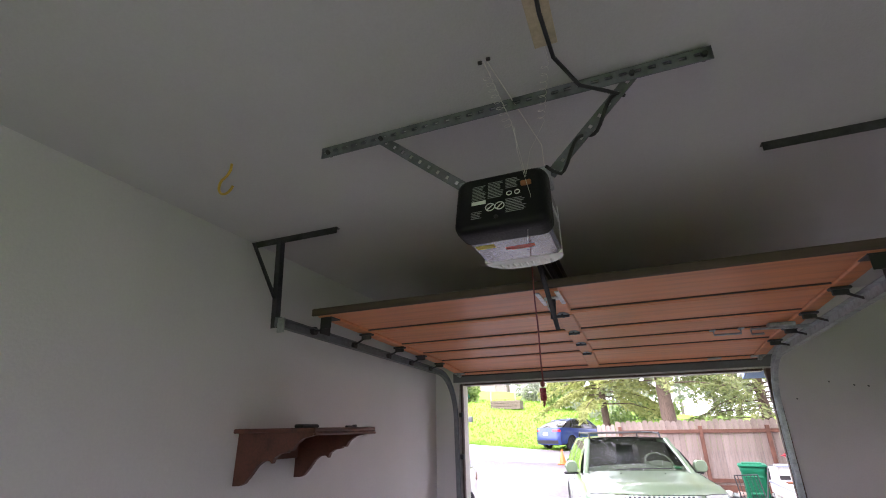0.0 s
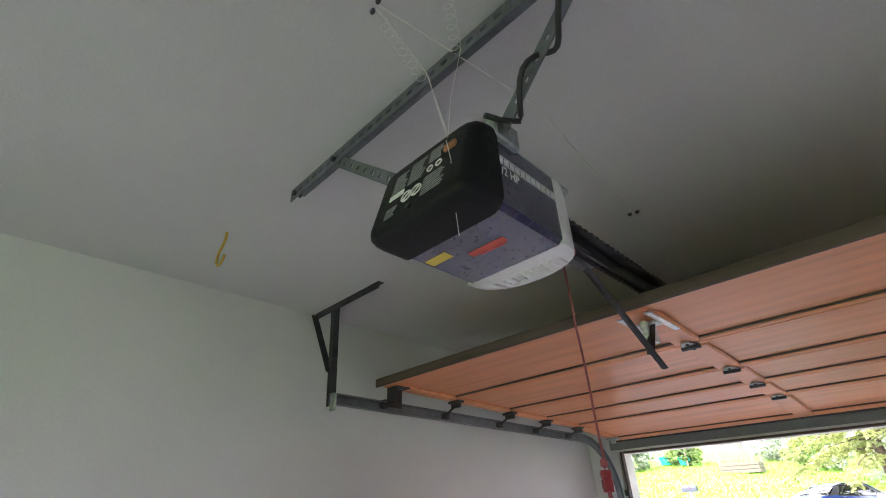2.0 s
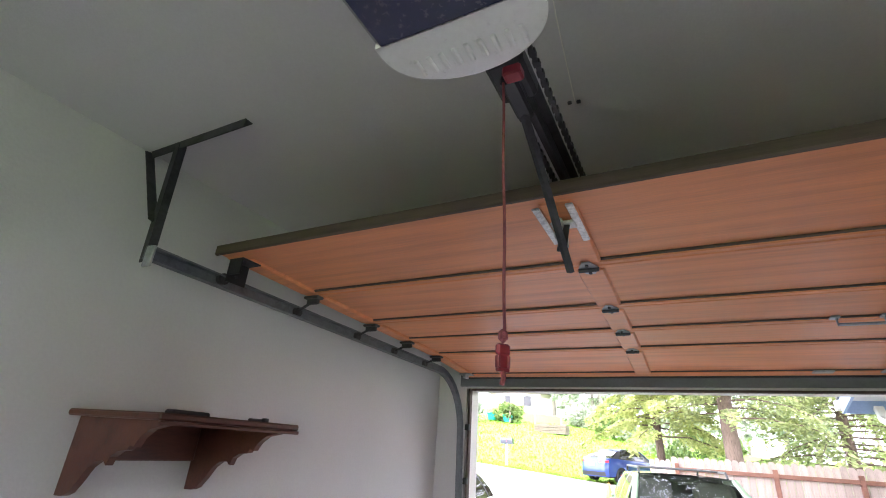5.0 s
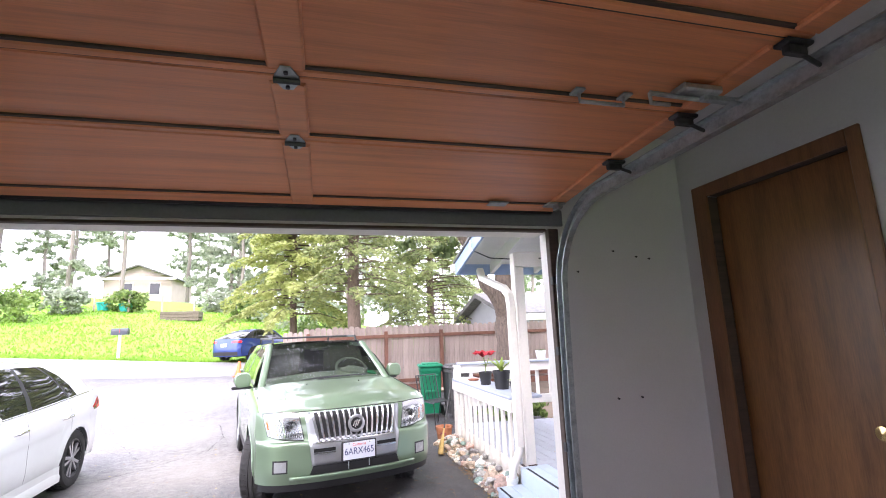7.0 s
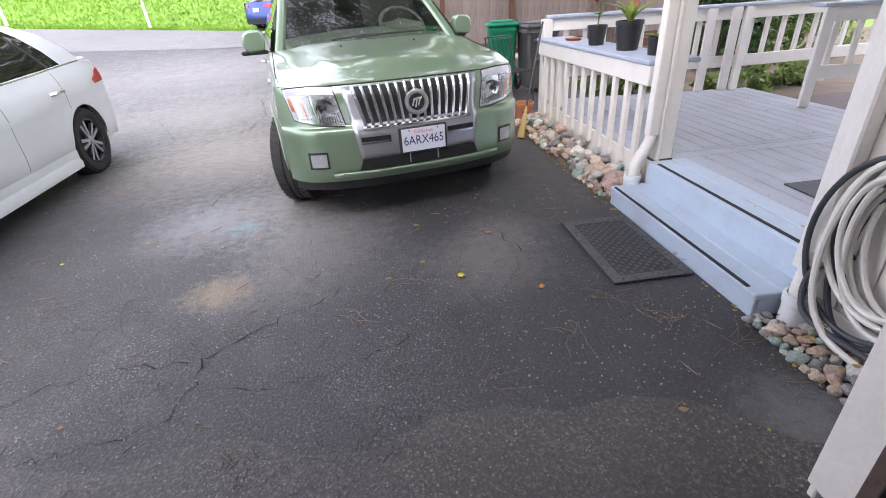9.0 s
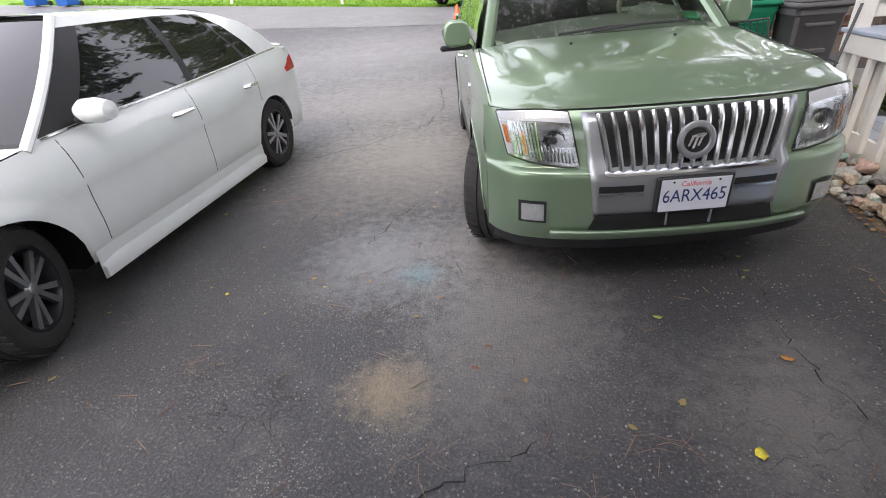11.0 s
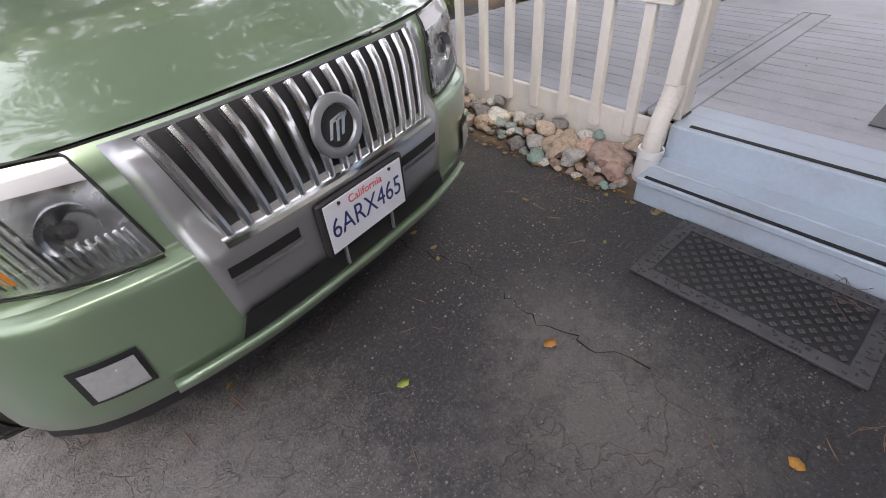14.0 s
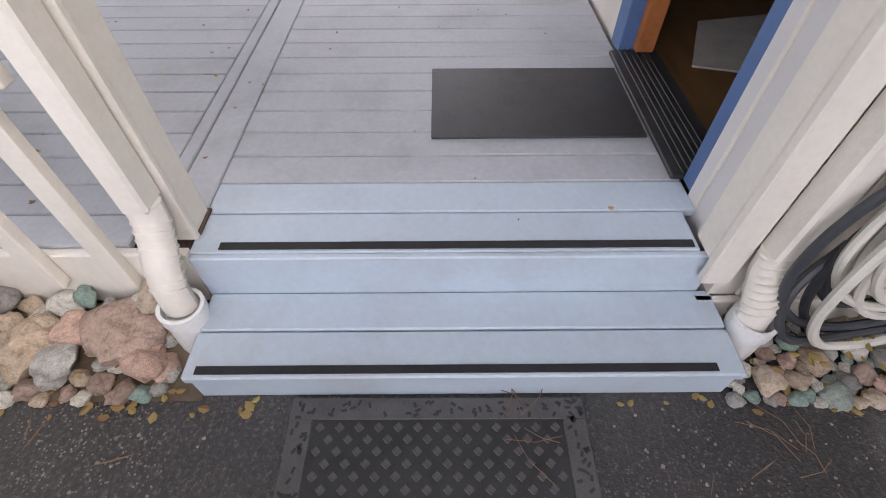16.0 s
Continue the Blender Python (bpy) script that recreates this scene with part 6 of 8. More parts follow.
for x, s, y in ((-0.775, -1, SUV.axles[0]), (0.775, 1, SUV.axles[0]), (-0.775, -1, SUV.axles[1]), (0.775, 1, SUV.axles[1])):
    steer = radians(-20) if y < 2 else 0.0
    wm_ = Matrix.Translation((x, y, 0.353)) @ Matrix.Rotation(steer, 4, "Z")
    if s < 0:
        wm_ = wm_ @ Matrix.Rotation(math.pi, 4, "Z")
    wheel(suv, wm_, 0.355, 0.225, 7, SILVER)


def on_nose(c, fx0, fx1, z0, z1, out, nx=10, nz=5, w0=1.0, w1=1.0):
    """A sheet that follows the nose, out metres proud, its half-width scaled from w0 below to w1 above."""
    def fn(x, v):
        z = z0 + (z1 - z0) * v
        k = w0 + (w1 - w0) * v
        return (x * k, c.nose(x * k, z) - out, z)
    return strip(fn, span(fx0, fx1, nx), span(0, 1, nz))


part("grille_surround", on_nose(SUV, -0.455, 0.455, 0.455, 0.918, 0.008, 24, 12, 0.90, 1.03), SILVER, suv, "satin silver grille surround", solid=0.02)
grille = part("grille_back", on_nose(SUV, -0.40, 0.40, 0.672, 0.912, 0.0105, 24, 8, 0.90, 1.03), GRILLEBLACK, suv, "black grille opening")
for k in range(-7, 8):
    x = k * 0.0555
    if abs(x) > 0.395:
        continue
    pts = []
    for v in span(0, 1, 7):
        z = 0.668 + (0.912 - 0.668) * v
        xx = x * (0.90 + 0.13 * v)
        pts.append((xx, SUV.nose(xx, max(z, 0.70)) - 0.020 - 0.010 * (1 - v) - 0.008 * math.sin(math.pi * (0.15 + 0.75 * v)), z))
    part("grille_bar", Shape().tube(pts, 0.0115, 8, flat=1.15), BARSILVER, grille, "vertical satin silver bar")
part("grille_base_trim", on_nose(SUV, -0.375, 0.375, 0.655, 0.676, 0.016, 20, 3), CHROME, suv)
bm_ = Matrix.Translation((0.0, SUV.nose(0, 0.79) - 0.05, 0.79)) @ Matrix.Rotation(math.pi / 2, 4, "X") @ Matrix.Rotation(-0.12, 4, "X")
badge = part("badge", Shape().lathe([(0.0, -0.008), (0.076, -0.008), (0.082, 0.0), (0.080, 0.010), (0.072, 0.014), (0.058, 0.012), (0.054, 0.004), (0.0, 0.004)], 32, bm_), SILVER, suv, "round silver emblem with slanted bars")
part("badge_field", Shape().lathe([(0.0, 0.005), (0.053, 0.005), (0.053, 0.0055), (0.0, 0.0055)], 28, bm_), GRILLEBLACK, badge)
for k in range(3):
    o = -0.026 + k * 0.02
    sl = [(o - 0.012, -0.034 + 0.010 * abs(k - 1)), (o - 0.002, -0.034 + 0.010 * abs(k - 1)), (o + 0.012, 0.012), (o + 0.042 - 0.01 * k, 0.020), (o + 0.042 - 0.01 * k, 0.030), (o + 0.004, 0.022)]
    part("badge_bar", Shape().prism(sl, 0.0045, 0.010, "z", bm_), CHROME, badge)
for s in (-1, 1):
    xs_ = sorted((s * 0.20, s * 0.395))
    part("slot", on_nose(SUV, xs_[0], xs_[1], 0.574, 0.606, 0.0295 - 0.02, 8, 3), GRILLEBLACK, suv, "black slot beside the plate")
    part("slot_trim", on_nose(SUV, xs_[0], xs_[1], 0.560, 0.572, 0.018, 8, 2), CHROME, suv)
    xs_ = sorted((s * 0.618, s * 0.742))
    fb = part("fog_lamp", on_nose(SUV, xs_[0], xs_[1], 0.415, 0.528, 0.006, 8, 5), BLACKP, suv, "fog lamp in a black bezel")
    xs_ = sorted((s * 0.630, s * 0.730))
    part("lens", on_nose(SUV, xs_[0], xs_[1], 0.428, 0.515, 0.012, 8, 5), FOGLENS, fb)

    def lamp(u, v, out, s=s):
        x = 0.478 + 0.045 * v + (0.300 - 0.025 * v + 0.02 * v * u) * u
        z = 0.690 + 0.045 * u * u * (1 - v) + (0.226 + 0.012 * math.sin(u * 2.6)) * v * (1 - 0.04 * u * u)
        x = min(x, 0.875)
        return (s * x, SUV.nose(x, z) - out, z)
    hl = part("headlight", strip(lambda u, v: lamp(u, v, 0.004), span(0, 1, 14), span(0, 1, 8)), REFLECTOR, suv, "clear headlight with amber corner")
    part("lamp_band", strip(lambda u, v: lamp(u, v, 0.009), span(0, 1, 12), span(0.82, 1.0, 3)), LAMPBAND, hl, "pale strip along the lamp top")
    part("lamp_side", strip(lambda u, v: lamp(u, v, 0.0085), span(0.90, 1.0, 5), span(0.04, 0.81, 4)), LAMPBAND, hl, "pale corner of the lamp")
    part("amber_marker", strip(lambda u, v: lamp(u, v, 0.009), span(0.915, 0.975, 4), span(0.30, 0.72, 4)), AMBER, hl, "amber side marker")
    part("amber_bulb", strip(lambda u, v: lamp(u, v, 0.010), span(0.70, 0.76, 3), span(0.12, 0.62, 4)), AMBER, hl, "amber reflector")
    for k in range(7):
        part("lamp_flute", Shape().tube([lamp(0.56 + 0.045 * k, v, 0.006) for v in span(0.06, 0.78, 6)], 0.0045, 6), REFLECTOR, hl)
    for k in range(9):
        part("lamp_facet", Shape().tube([lamp(0.06 + 0.052 * k, v, 0.004 + 0.006 * math.sin(math.pi * (v - 0.06) / 0.3)) for v in span(0.06, 0.34, 5)], 0.0045, 6), REFLECTOR, hl)
    part("lamp_divider", Shape().tube([lamp(0.52, v, 0.010) for v in span(0.05, 0.80, 6)], 0.005, 6), CHROME, hl)
    bowl = Matrix.Translation(Vector(lamp(0.30, 0.48, 0.012))) @ Matrix.Rotation(math.pi / 2, 4, "X")
    part("lamp_bowl", Shape().lathe([(0.0, -0.012), (0.032, -0.007), (0.048, 0.004), (0.052, 0.008), (0.050, 0.001), (0.03, -0.012)], 24, bowl), REFLECTOR, hl)
    part("bulb_shield", Shape().lathe([(0.0, 0.014), (0.014, 0.012), (0.018, 0.0), (0.018, -0.01)], 14, bowl), DKSTEEL, hl)
    part("cover", strip(lambda u, v: lamp(u, v, 0.020), span(-0.01, 1.01, 14), span(-0.03, 1.02, 8)), CLEARGLASS, hl, "clear plastic lamp cover").visible_shadow = False
    part("lamp_edge", Shape().tube([lamp(u, v, 0.006) for u, v in [(t, -0.03) for t in span(0, 1, 8)] + [(1.01, t) for t in span(0, 1, 5)] + [(t, 1.03) for t in span(1, 0, 8)] + [(-0.015, t) for t in span(1, 0, 5)]], 0.0035, 6), GRILLEBLACK, hl)
part("lower_intake", on_nose(SUV, -0.43, 0.43, 0.386, 0.462, 0.010, 20, 4, 1.0, 0.93), GRILLEBLACK, suv, "black lower air intake")
part("bumper_lip", on_nose(SUV, -0.60, 0.60, 0.352, 0.384, 0.012, 20, 4, 1.0, 1.0), GREENPAINT, suv, solid=0.02)
plate = part("number_plate", Shape().box(-0.168, 0.168, -0.030, -0.008, 0.468, 0.640, 0.006), BLACKP, suv, "white California plate in a black holder")
part("plate_sheet", Shape().box(-0.1525, 0.1525, -0.0335, -0.0302, 0.477, 0.630, 0.002), PLATEW, plate)
pm = Matrix.Translation((0, -0.0338, 0.548)) @ Matrix.Rotation(math.pi / 2, 4, "X")
letters("plate_number", "6ARX465", 0.086, PLATEBLUE, plate, pm, 0.0006, "embossed dark blue characters", 0.83)
letters("plate_state", "California", 0.034, PLATERED, plate, pm @ Matrix.Translation((0, 0.058, 0)), 0.0004, "red state name", 1.0)
for x in (-0.10, 0.10):
    part("plate_bracket", Shape().box(x - 0.004, x + 0.004, -0.022, -0.010, 0.40, 0.47, 0.002), GALV, plate)
    part("plate_bolt", Shape().tube([(x, -0.032, 0.618), (x, -0.037, 0.618)], 0.005, 8), DKSTEEL, plate)
plate.matrix_basis = Matrix.Translation((0.018, 0, 0))
part("bonnet_gap", strip(lambda f, v: (f * 0.845, SUV.nose(f * 0.845, 0.925) - 0.002, 0.922 + 0.006 * v), span(-1, 1, 31), (0, 1)), GRILLEBLACK, suv)
for s in (-1, 1):
    part("bonnet_seam", Shape().tube([(s * (0.842 - 0.03 * (y - 0.4)), y, SUV.top(y) + 0.006) for y in span(0.42, 1.30, 12)], 0.0035, 5), GRILLEBLACK, suv)
    mr = part("mirror", Shape().prism([(s * x, z) for x, z in [(0.865, 1.075), (0.99, 1.065), (1.02, 1.085), (1.035, 1.14), (1.022, 1.205), (0.98, 1.236), (0.89, 1.236), (0.86, 1.21), (0.85, 1.14)]], 1.50, 1.61, "y"), GREENPAINT, suv, "sage green door mirror")
    mv = mr.modifiers.new("rounding", "BEVEL")
    mv.width, mv.segments = 0.03, 3
    part("mirror_foot", Shape().box(min(s * 0.84, s * 1.06), max(s * 0.84, s * 0.98), 1.52, 1.59, 1.045, 1.080, 0.012), BLACKP, mr)
    part("mirror_glass", Shape().lathe([(0.0, 0.0), (0.075, 0.0), (0.075, 0.006), (0.0, 0.006)], 18, Matrix.Translation((s * 0.945, 1.6105, 1.15)) @ Matrix.Rotation(-math.pi / 2, 4, "X") @ Matrix.Diagonal((1.25, 0.85, 1, 1))), CHROME, mr)
    for y in (1.98, 3.0):
        part("door_handle", Shape().tube([(s * (SUV.side(y, 0.95) + 0.004), y, 0.95), (s * (SUV.side(y, 0.95) + 0.034), y + 0.03, 0.952), (s * (SUV.side(y, 0.95) + 0.034), y + 0.16, 0.952), (s * (SUV.side(y, 0.95) + 0.004), y + 0.19, 0.95)], 0.011, 8), CHROME, suv)
    part("side_badge", Shape().lathe([(0.0, 0.0), (0.022, 0.0), (0.020, 0.006), (0.0, 0.008)], 16, Matrix.Translation((s * SUV.side(1.25, 0.86), 1.25, 0.86)) @ Matrix.Rotation(s * math.pi / 2, 4, "Y")), CHROME, suv)
    rk = part("roof_rail", Shape().tube([(s * 0.56, 2.05, 1.545), (s * 0.56, 2.12, 1.615), (s * 0.56, 3.85, 1.615), (s * 0.56, 3.92, 1.545)], 0.016, 8), BLACKP, suv, "black roof rack rail")
    part("arch_trim", Shape().tube([(s * (SUV.side(SUV.axles[0] + 0.415 * math.cos(a), 0.355 + 0.415 * math.sin(a)) + 0.002), SUV.axles[0] + 0.415 * math.cos(a), 0.345 + 0.415 * math.sin(a)) for a in span(0.05, 3.1, 18)], 0.004, 6), GREENPAINT, suv)
    part("wiper", Shape().tube([(s * 0.1 - 0.25, 1.10, 1.135), (s * 0.1 + 0.05, 1.145, 1.150), (s * 0.1 + 0.35, 1.19, 1.145)], 0.008, 6), BLACKP, suv, "black wiper arm")
    part("washer_jet", Shape().box(s * 0.3 - 0.008, s * 0.3 + 0.008, 0.985, 1.0, 1.085, 1.10, 0.003), BLACKP, suv)
for y in (2.5, 3.4):
    part("cross_bar", Shape().tube([(-0.56, y, 1.618), (0.56, y, 1.618)], 0.013, 8), BLACKP, suv)
part("dashboard", Shape().prism([(1.22, 0.80), (1.22, 1.06), (1.35, 1.105), (1.52, 1.11), (1.66, 1.05), (1.68, 0.80)], -0.70, 0.70, "x"), DASHP, suv)
part("instrument_hood", Shape().lathe([(0.0, 0.0), (0.17, 0.0), (0.15, 0.06), (0.08, 0.09), (0.0, 0.095)], 18, Matrix.Translation((0.36, 1.50, 1.09)) @ Matrix.Diagonal((1.1, 0.7, 0.9, 1))), DASHP, suv)
sw = Matrix.Translation((0.36, 1.70, 1.06)) @ Matrix.Rotation(radians(65), 4, "X")
part("steering_wheel", Shape().lathe([(0.19 + 0.016 * math.cos(a), 0.016 * math.sin(a)) for a in span(0, 5.5, 8)], 28, sw, close=True).box(-0.18, 0.18, -0.02, 0.02, -0.01, 0.01, 0.006, sw).box(-0.06, 0.06, -0.05, 0.05, -0.012, 0.03, 0.01, sw), DASHP, suv)
for x in (-0.36, 0.36):
    part("seat", Shape().box(x - 0.24, x + 0.24, 2.25, 2.42, 0.75, 1.25, 0.06).box(x - 0.13, x + 0.13, 2.30, 2.40, 1.27, 1.42, 0.04), SEATCLOTH, suv)
part("rear_seat", Shape().box(-0.60, 0.60, 3.20, 3.36, 0.75, 1.28, 0.05), SEATCLOTH, suv)
part("rear_view_mirror", Shape().box(-0.12, 0.12, 1.80, 1.83, 1.40, 1.46, 0.015), BLACKP, suv)
bask = thing("dash_basket", "small green plastic basket lying on the dashboard", "basket", suv_m)
part("basket", Shape().box(0.52, 0.63, 1.36, 1.45, 1.106, 1.145, 0.01), mat("bright_green_plastic", (0.015, 0.17, 0.06), 0.4, vary=0.3, scale=30, grain=90), bask)

SEDAN = dict(
    L=4.62, xe=0.80, lip=0.74, sill=0.26, crown=0.04, flare=0.012, sport=True, black_pillars=False, chrome_belt=True,
    plan=[(0, 0.0), (0.4, 0.06), (0.65, 0.17), (0.80, 0.32), (0.86, 0.45)], prof=[(0.15, 0.04), (0.3, 0.0), (0.55, 0.02), (0.75, 0.10)],
    tail_plan=[(0, 0.0), (0.5, 0.04), (0.7, 0.12), (0.82, 0.27)], tail_prof=[(0.2, 0.05), (0.45, 0.0), (0.75, 0.02), (1.05, 0.10)], tail_top=1.02,
    hw=[(0.30, 0.82), (0.7, 0.865), (1.4, 0.88), (3.2, 0.88), (4.0, 0.865), (4.6, 0.78)],
    belt=[(0.2, 0.74), (0.6, 0.83), (1.2, 0.915), (1.7, 0.945), (3.0, 0.985), (3.9, 1.03), (4.5, 1.03)],
    axles=(0.93, 3.63), arch=0.36, R=0.325, seams=(1.45, 2.55, 3.45), cowl=1.15, bw=0.80, rw=0.555, roof_z=1.475, roof_drop=0.055,
    roof_line=(2.02, 3.48), glass_base=(1.30, 4.16), rear_base=4.16, windows=((0.10, 0.46), (0.49, 0.76), (0.775, 0.845)))
white_m = Matrix.Translation((-3.38, 5.52, -0.01)) @ Matrix.Rotation(radians(2.6), 4, "Z")
WC = Car(SEDAN)
white = thing("parked_sedan", "pearl white sedan with dark tinted windows parked on the driveway", "car", white_m)
build_car(white, WC, WHITEPAINT, DARKTINT)
BLACKRIM = plain("gloss_black_rim", (0.02, 0.02, 0.022), 0.3)
for x, s, y in ((-0.77, -1, 0.93), (0.77, 1, 0.93), (-0.77, -1, 3.63), (0.77, 1, 3.63)):
    wm_ = Matrix.Translation((x, y, 0.325)) @ (Matrix.Rotation(math.pi, 4, "Z") if s < 0 else Matrix.Identity(4))
    wheel(white, wm_ @ Matrix.Rotation(radians(24) if y < 2 else 0.0, 4, "Z"), 0.325, 0.205, 10, SILVER, BLACKRIM)
for s in (-1, 1):
    for y in (2.28, 3.22):
        x = WC.side(y, 0.83)
        h = part("door_handle", Shape().tube([(s * (x + 0.004), y, 0.83), (s * (x + 0.038), y + 0.03, 0.834), (s * (x + 0.038), y + 0.17, 0.838), (s * (x + 0.004), y + 0.20, 0.838)], 0.016, 8), CHROME, white, "chrome door handle")
    tl = strip(lambda y, v, s=s: (s * (WC.side(y, 0.80 + 0.16 * v) + 0.010), y, 0.82 + 0.02 * (y - 4.2) + (0.06 + 0.28 * (y - 4.1)) * v), span(4.08, 4.36, 8), span(0, 1, 5))
    part("tail_light", tl, REDLENS, white, "red tail light")
    part("mirror", Shape().lathe([(0.0, -0.11), (0.045, -0.105), (0.078, -0.06), (0.082, 0.02), (0.06, 0.09), (0.0, 0.105)], 18,
         Matrix.Translation((s * 0.99, 1.60, 1.03)) @ Matrix.Rotation(math.pi / 2, 4, "Y") @ Matrix.Diagonal((0.8, 0.85, 1, 1))), WHITEPAINT, white, "white door mirror")
    part("mirror_foot", Shape().box(min(s * 0.84, s * 0.96), max(s * 0.84, s * 0.96), 1.58, 1.66, 0.965, 1.0, 0.012), BLACKP, white)
    part("headlight", strip(lambda x, v, s=s: (s * x, WC.nose(x, 0.60 + 0.10 * v) - 0.006, 0.60 + 0.11 * v + 0.08 * (x - 0.5)), span(0.42, 0.80, 10), span(0, 1, 5)), REFLECTOR, white, "clear headlight")
    part("side_skirt", Shape().prism([(s * 0.86, 0.15), (s * 0.895, 0.165), (s * 0.90, 0.22), (s * 0.87, 0.275)], 1.32, 3.25, "y"), WHITEPAINT, white)
part("grille", strip(lambda x, v: (x, WC.nose(x, 0.45 + 0.18 * v) - 0.006, 0.45 + 0.18 * v), span(-0.38, 0.38, 14), span(0, 1, 4)), GRILLEBLACK, white)
part("spoiler_lip", Shape().tube([(x, WC.tail(x, 1.03) - 0.03, 1.055) for x in span(-0.72, 0.72, 14)], 0.022, 8, flat=0.5), WHITEPAINT, white)

blue_m = Matrix.Translation((-4.15, 26.0, 0.0)) @ Matrix.Rotation(radians(148), 4, "Z") @ Matrix.Translation((0, -SEDAN["L"] + 0.2, 0))
bz = terrain(-3.0, 27.0)
blue_m.translation.z = 0.66
bluec = thing("parked_sedan", "deep blue sedan parked at the street edge", "car", blue_m)
BC = Car(dict(SEDAN, chrome_belt=False, sport=False, black_pillars=True, roof_drop=0.10, roof_z=1.46))
build_car(bluec, BC, BLUEPAINT, DARKTINT)
for x, s, y in ((-0.77, -1, 0.93), (0.77, 1, 0.93), (-0.77, -1, 3.63), (0.77, 1, 3.63)):
    wheel(bluec, Matrix.Translation((x, y, 0.325)) @ (Matrix.Rotation(math.pi, 4, "Z") if s < 0 else Matrix.Identity(4)), 0.325, 0.205, 5, BLACKRIM)
for s in (-1, 1):
    part("tail_light", strip(lambda x, v, s=s: (s * x, BC.tail(x, 0.82 + 0.1 * v) + 0.008, 0.84 + 0.10 * v), span(0.42, 0.80, 8), span(0, 1, 4)), REDLENS, bluec, "red tail light")
part("number_plate", strip(lambda x, v: (x, BC.tail(x, 0.7 + 0.1 * v) + 0.010, 0.68 + 0.14 * v), span(-0.16, 0.16, 3), (0, 1)), PLATEW, bluec)
part("diffuser", strip(lambda x, v: (x, BC.tail(x, 0.3 + 0.15 * v) + 0.008, 0.28 + 0.16 * v), span(-0.70, 0.70, 14), (0, 1)), BLACKP, bluec)

# ---- planting ----


def leaf_mat(name, dark, light, gloss=0.5, through=0.35):
    """Leaves: a tone for each leaf between two greens, some light passing through."""
    m = bpy.data.materials.new(name)
    m.use_nodes = True
    nt = m.node_tree
    p = nt.nodes["Principled BSDF"]
    src = nt.nodes.new("ShaderNodeNewGeometry")
    col = ramp_node(nt, src.outputs["Random Per Island"], [(0.0, dark), (0.55, tuple((a + b) / 2 for a, b in zip(dark, light))), (1.0, light)])
    big = noise_node(nt, src.outputs["Position"], 0.8, 3, 0.6)
    col = mixed(nt, 0.45, col, mixed(nt, ramp_node(nt, big, [(0.4, (0, 0, 0)), (0.6, (1, 1, 1))]), dark, light))
    nt.links.new(col, p.inputs["Base Color"])
    p.inputs["Roughness"].default_value = gloss
    tr = nt.nodes.new("ShaderNodeBsdfTranslucent")
    nt.links.new(col, tr.inputs[0])
    mx = nt.nodes.new("ShaderNodeMixShader")
    mx.inputs[0].default_value = through
    nt.links.new(p.outputs[0], mx.inputs[1])
    nt.links.new(tr.outputs[0], mx.inputs[2])
    nt.links.new(mx.outputs[0], nt.nodes["Material Output"].inputs[0])
    return m


# sunlight on the conifer's left side, put into these golden leaf colours
SUNLITLEAF = leaf_mat("sunlit_golden_foliage", (0.27, 0.31, 0.10), (0.50, 0.53, 0.21), 0.6, 0.5)
CONIFER = leaf_mat("conifer_needles", (0.13, 0.17, 0.07), (0.40, 0.44, 0.18), 0.6, 0.45)
OAKLEAF = leaf_mat("oak_leaves", (0.05, 0.08, 0.025), (0.17, 0.22, 0.07))
IVYLEAF = leaf_mat("ivy_leaves", (0.015, 0.045, 0.012), (0.08, 0.16, 0.035), 0.35)
# distance haze is put into this pale leaf colour
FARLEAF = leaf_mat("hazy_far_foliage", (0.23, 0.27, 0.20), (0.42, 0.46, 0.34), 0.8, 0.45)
SHRUB = leaf_mat("shrub_leaves", (0.08, 0.14, 0.04), (0.26, 0.34, 0.10))
GRASSBLADE = leaf_mat("grass_blades", (0.15, 0.30, 0.03), (0.26, 0.42, 0.05), 0.7)


# bark colour paled to hold the distance haze
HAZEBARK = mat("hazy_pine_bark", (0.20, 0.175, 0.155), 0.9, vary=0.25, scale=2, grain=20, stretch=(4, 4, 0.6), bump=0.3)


def leaves(pts, size, seed, long=1.0, dirs=None, flat=0.6):
    """One small bent leaf at each point."""
    rg = np.random.default_rng(seed)
    pts = np.asarray(pts, float)
    n = len(pts)
    d = rg.normal(size=(n, 3)) if dirs is None else np.asarray(dirs) + rg.normal(size=(n, 3)) * 0.35
    d /= np.linalg.norm(d, axis=1, keepdims=True) + 1e-9
    u = rg.normal(size=(n, 3))
    u -= (u * d).sum(1, keepdims=True) * d
    u /= np.linalg.norm(u, axis=1, keepdims=True) + 1e-9
    s = size * rg.uniform(0.6, 1.35, (n, 1))
    a, b = d * s * long, u * s * 0.5
    vs = np.stack([pts - a * 0.5, pts + b, pts + a * 0.5, pts - b], 1).reshape(-1, 3)
    sh = Shape()
    sh.v = [tuple(p) for p in vs.tolist()]
    sh.f = [(4 * i, 4 * i + 1, 4 * i + 2, 4 * i + 3) for i in range(n)]
    return sh


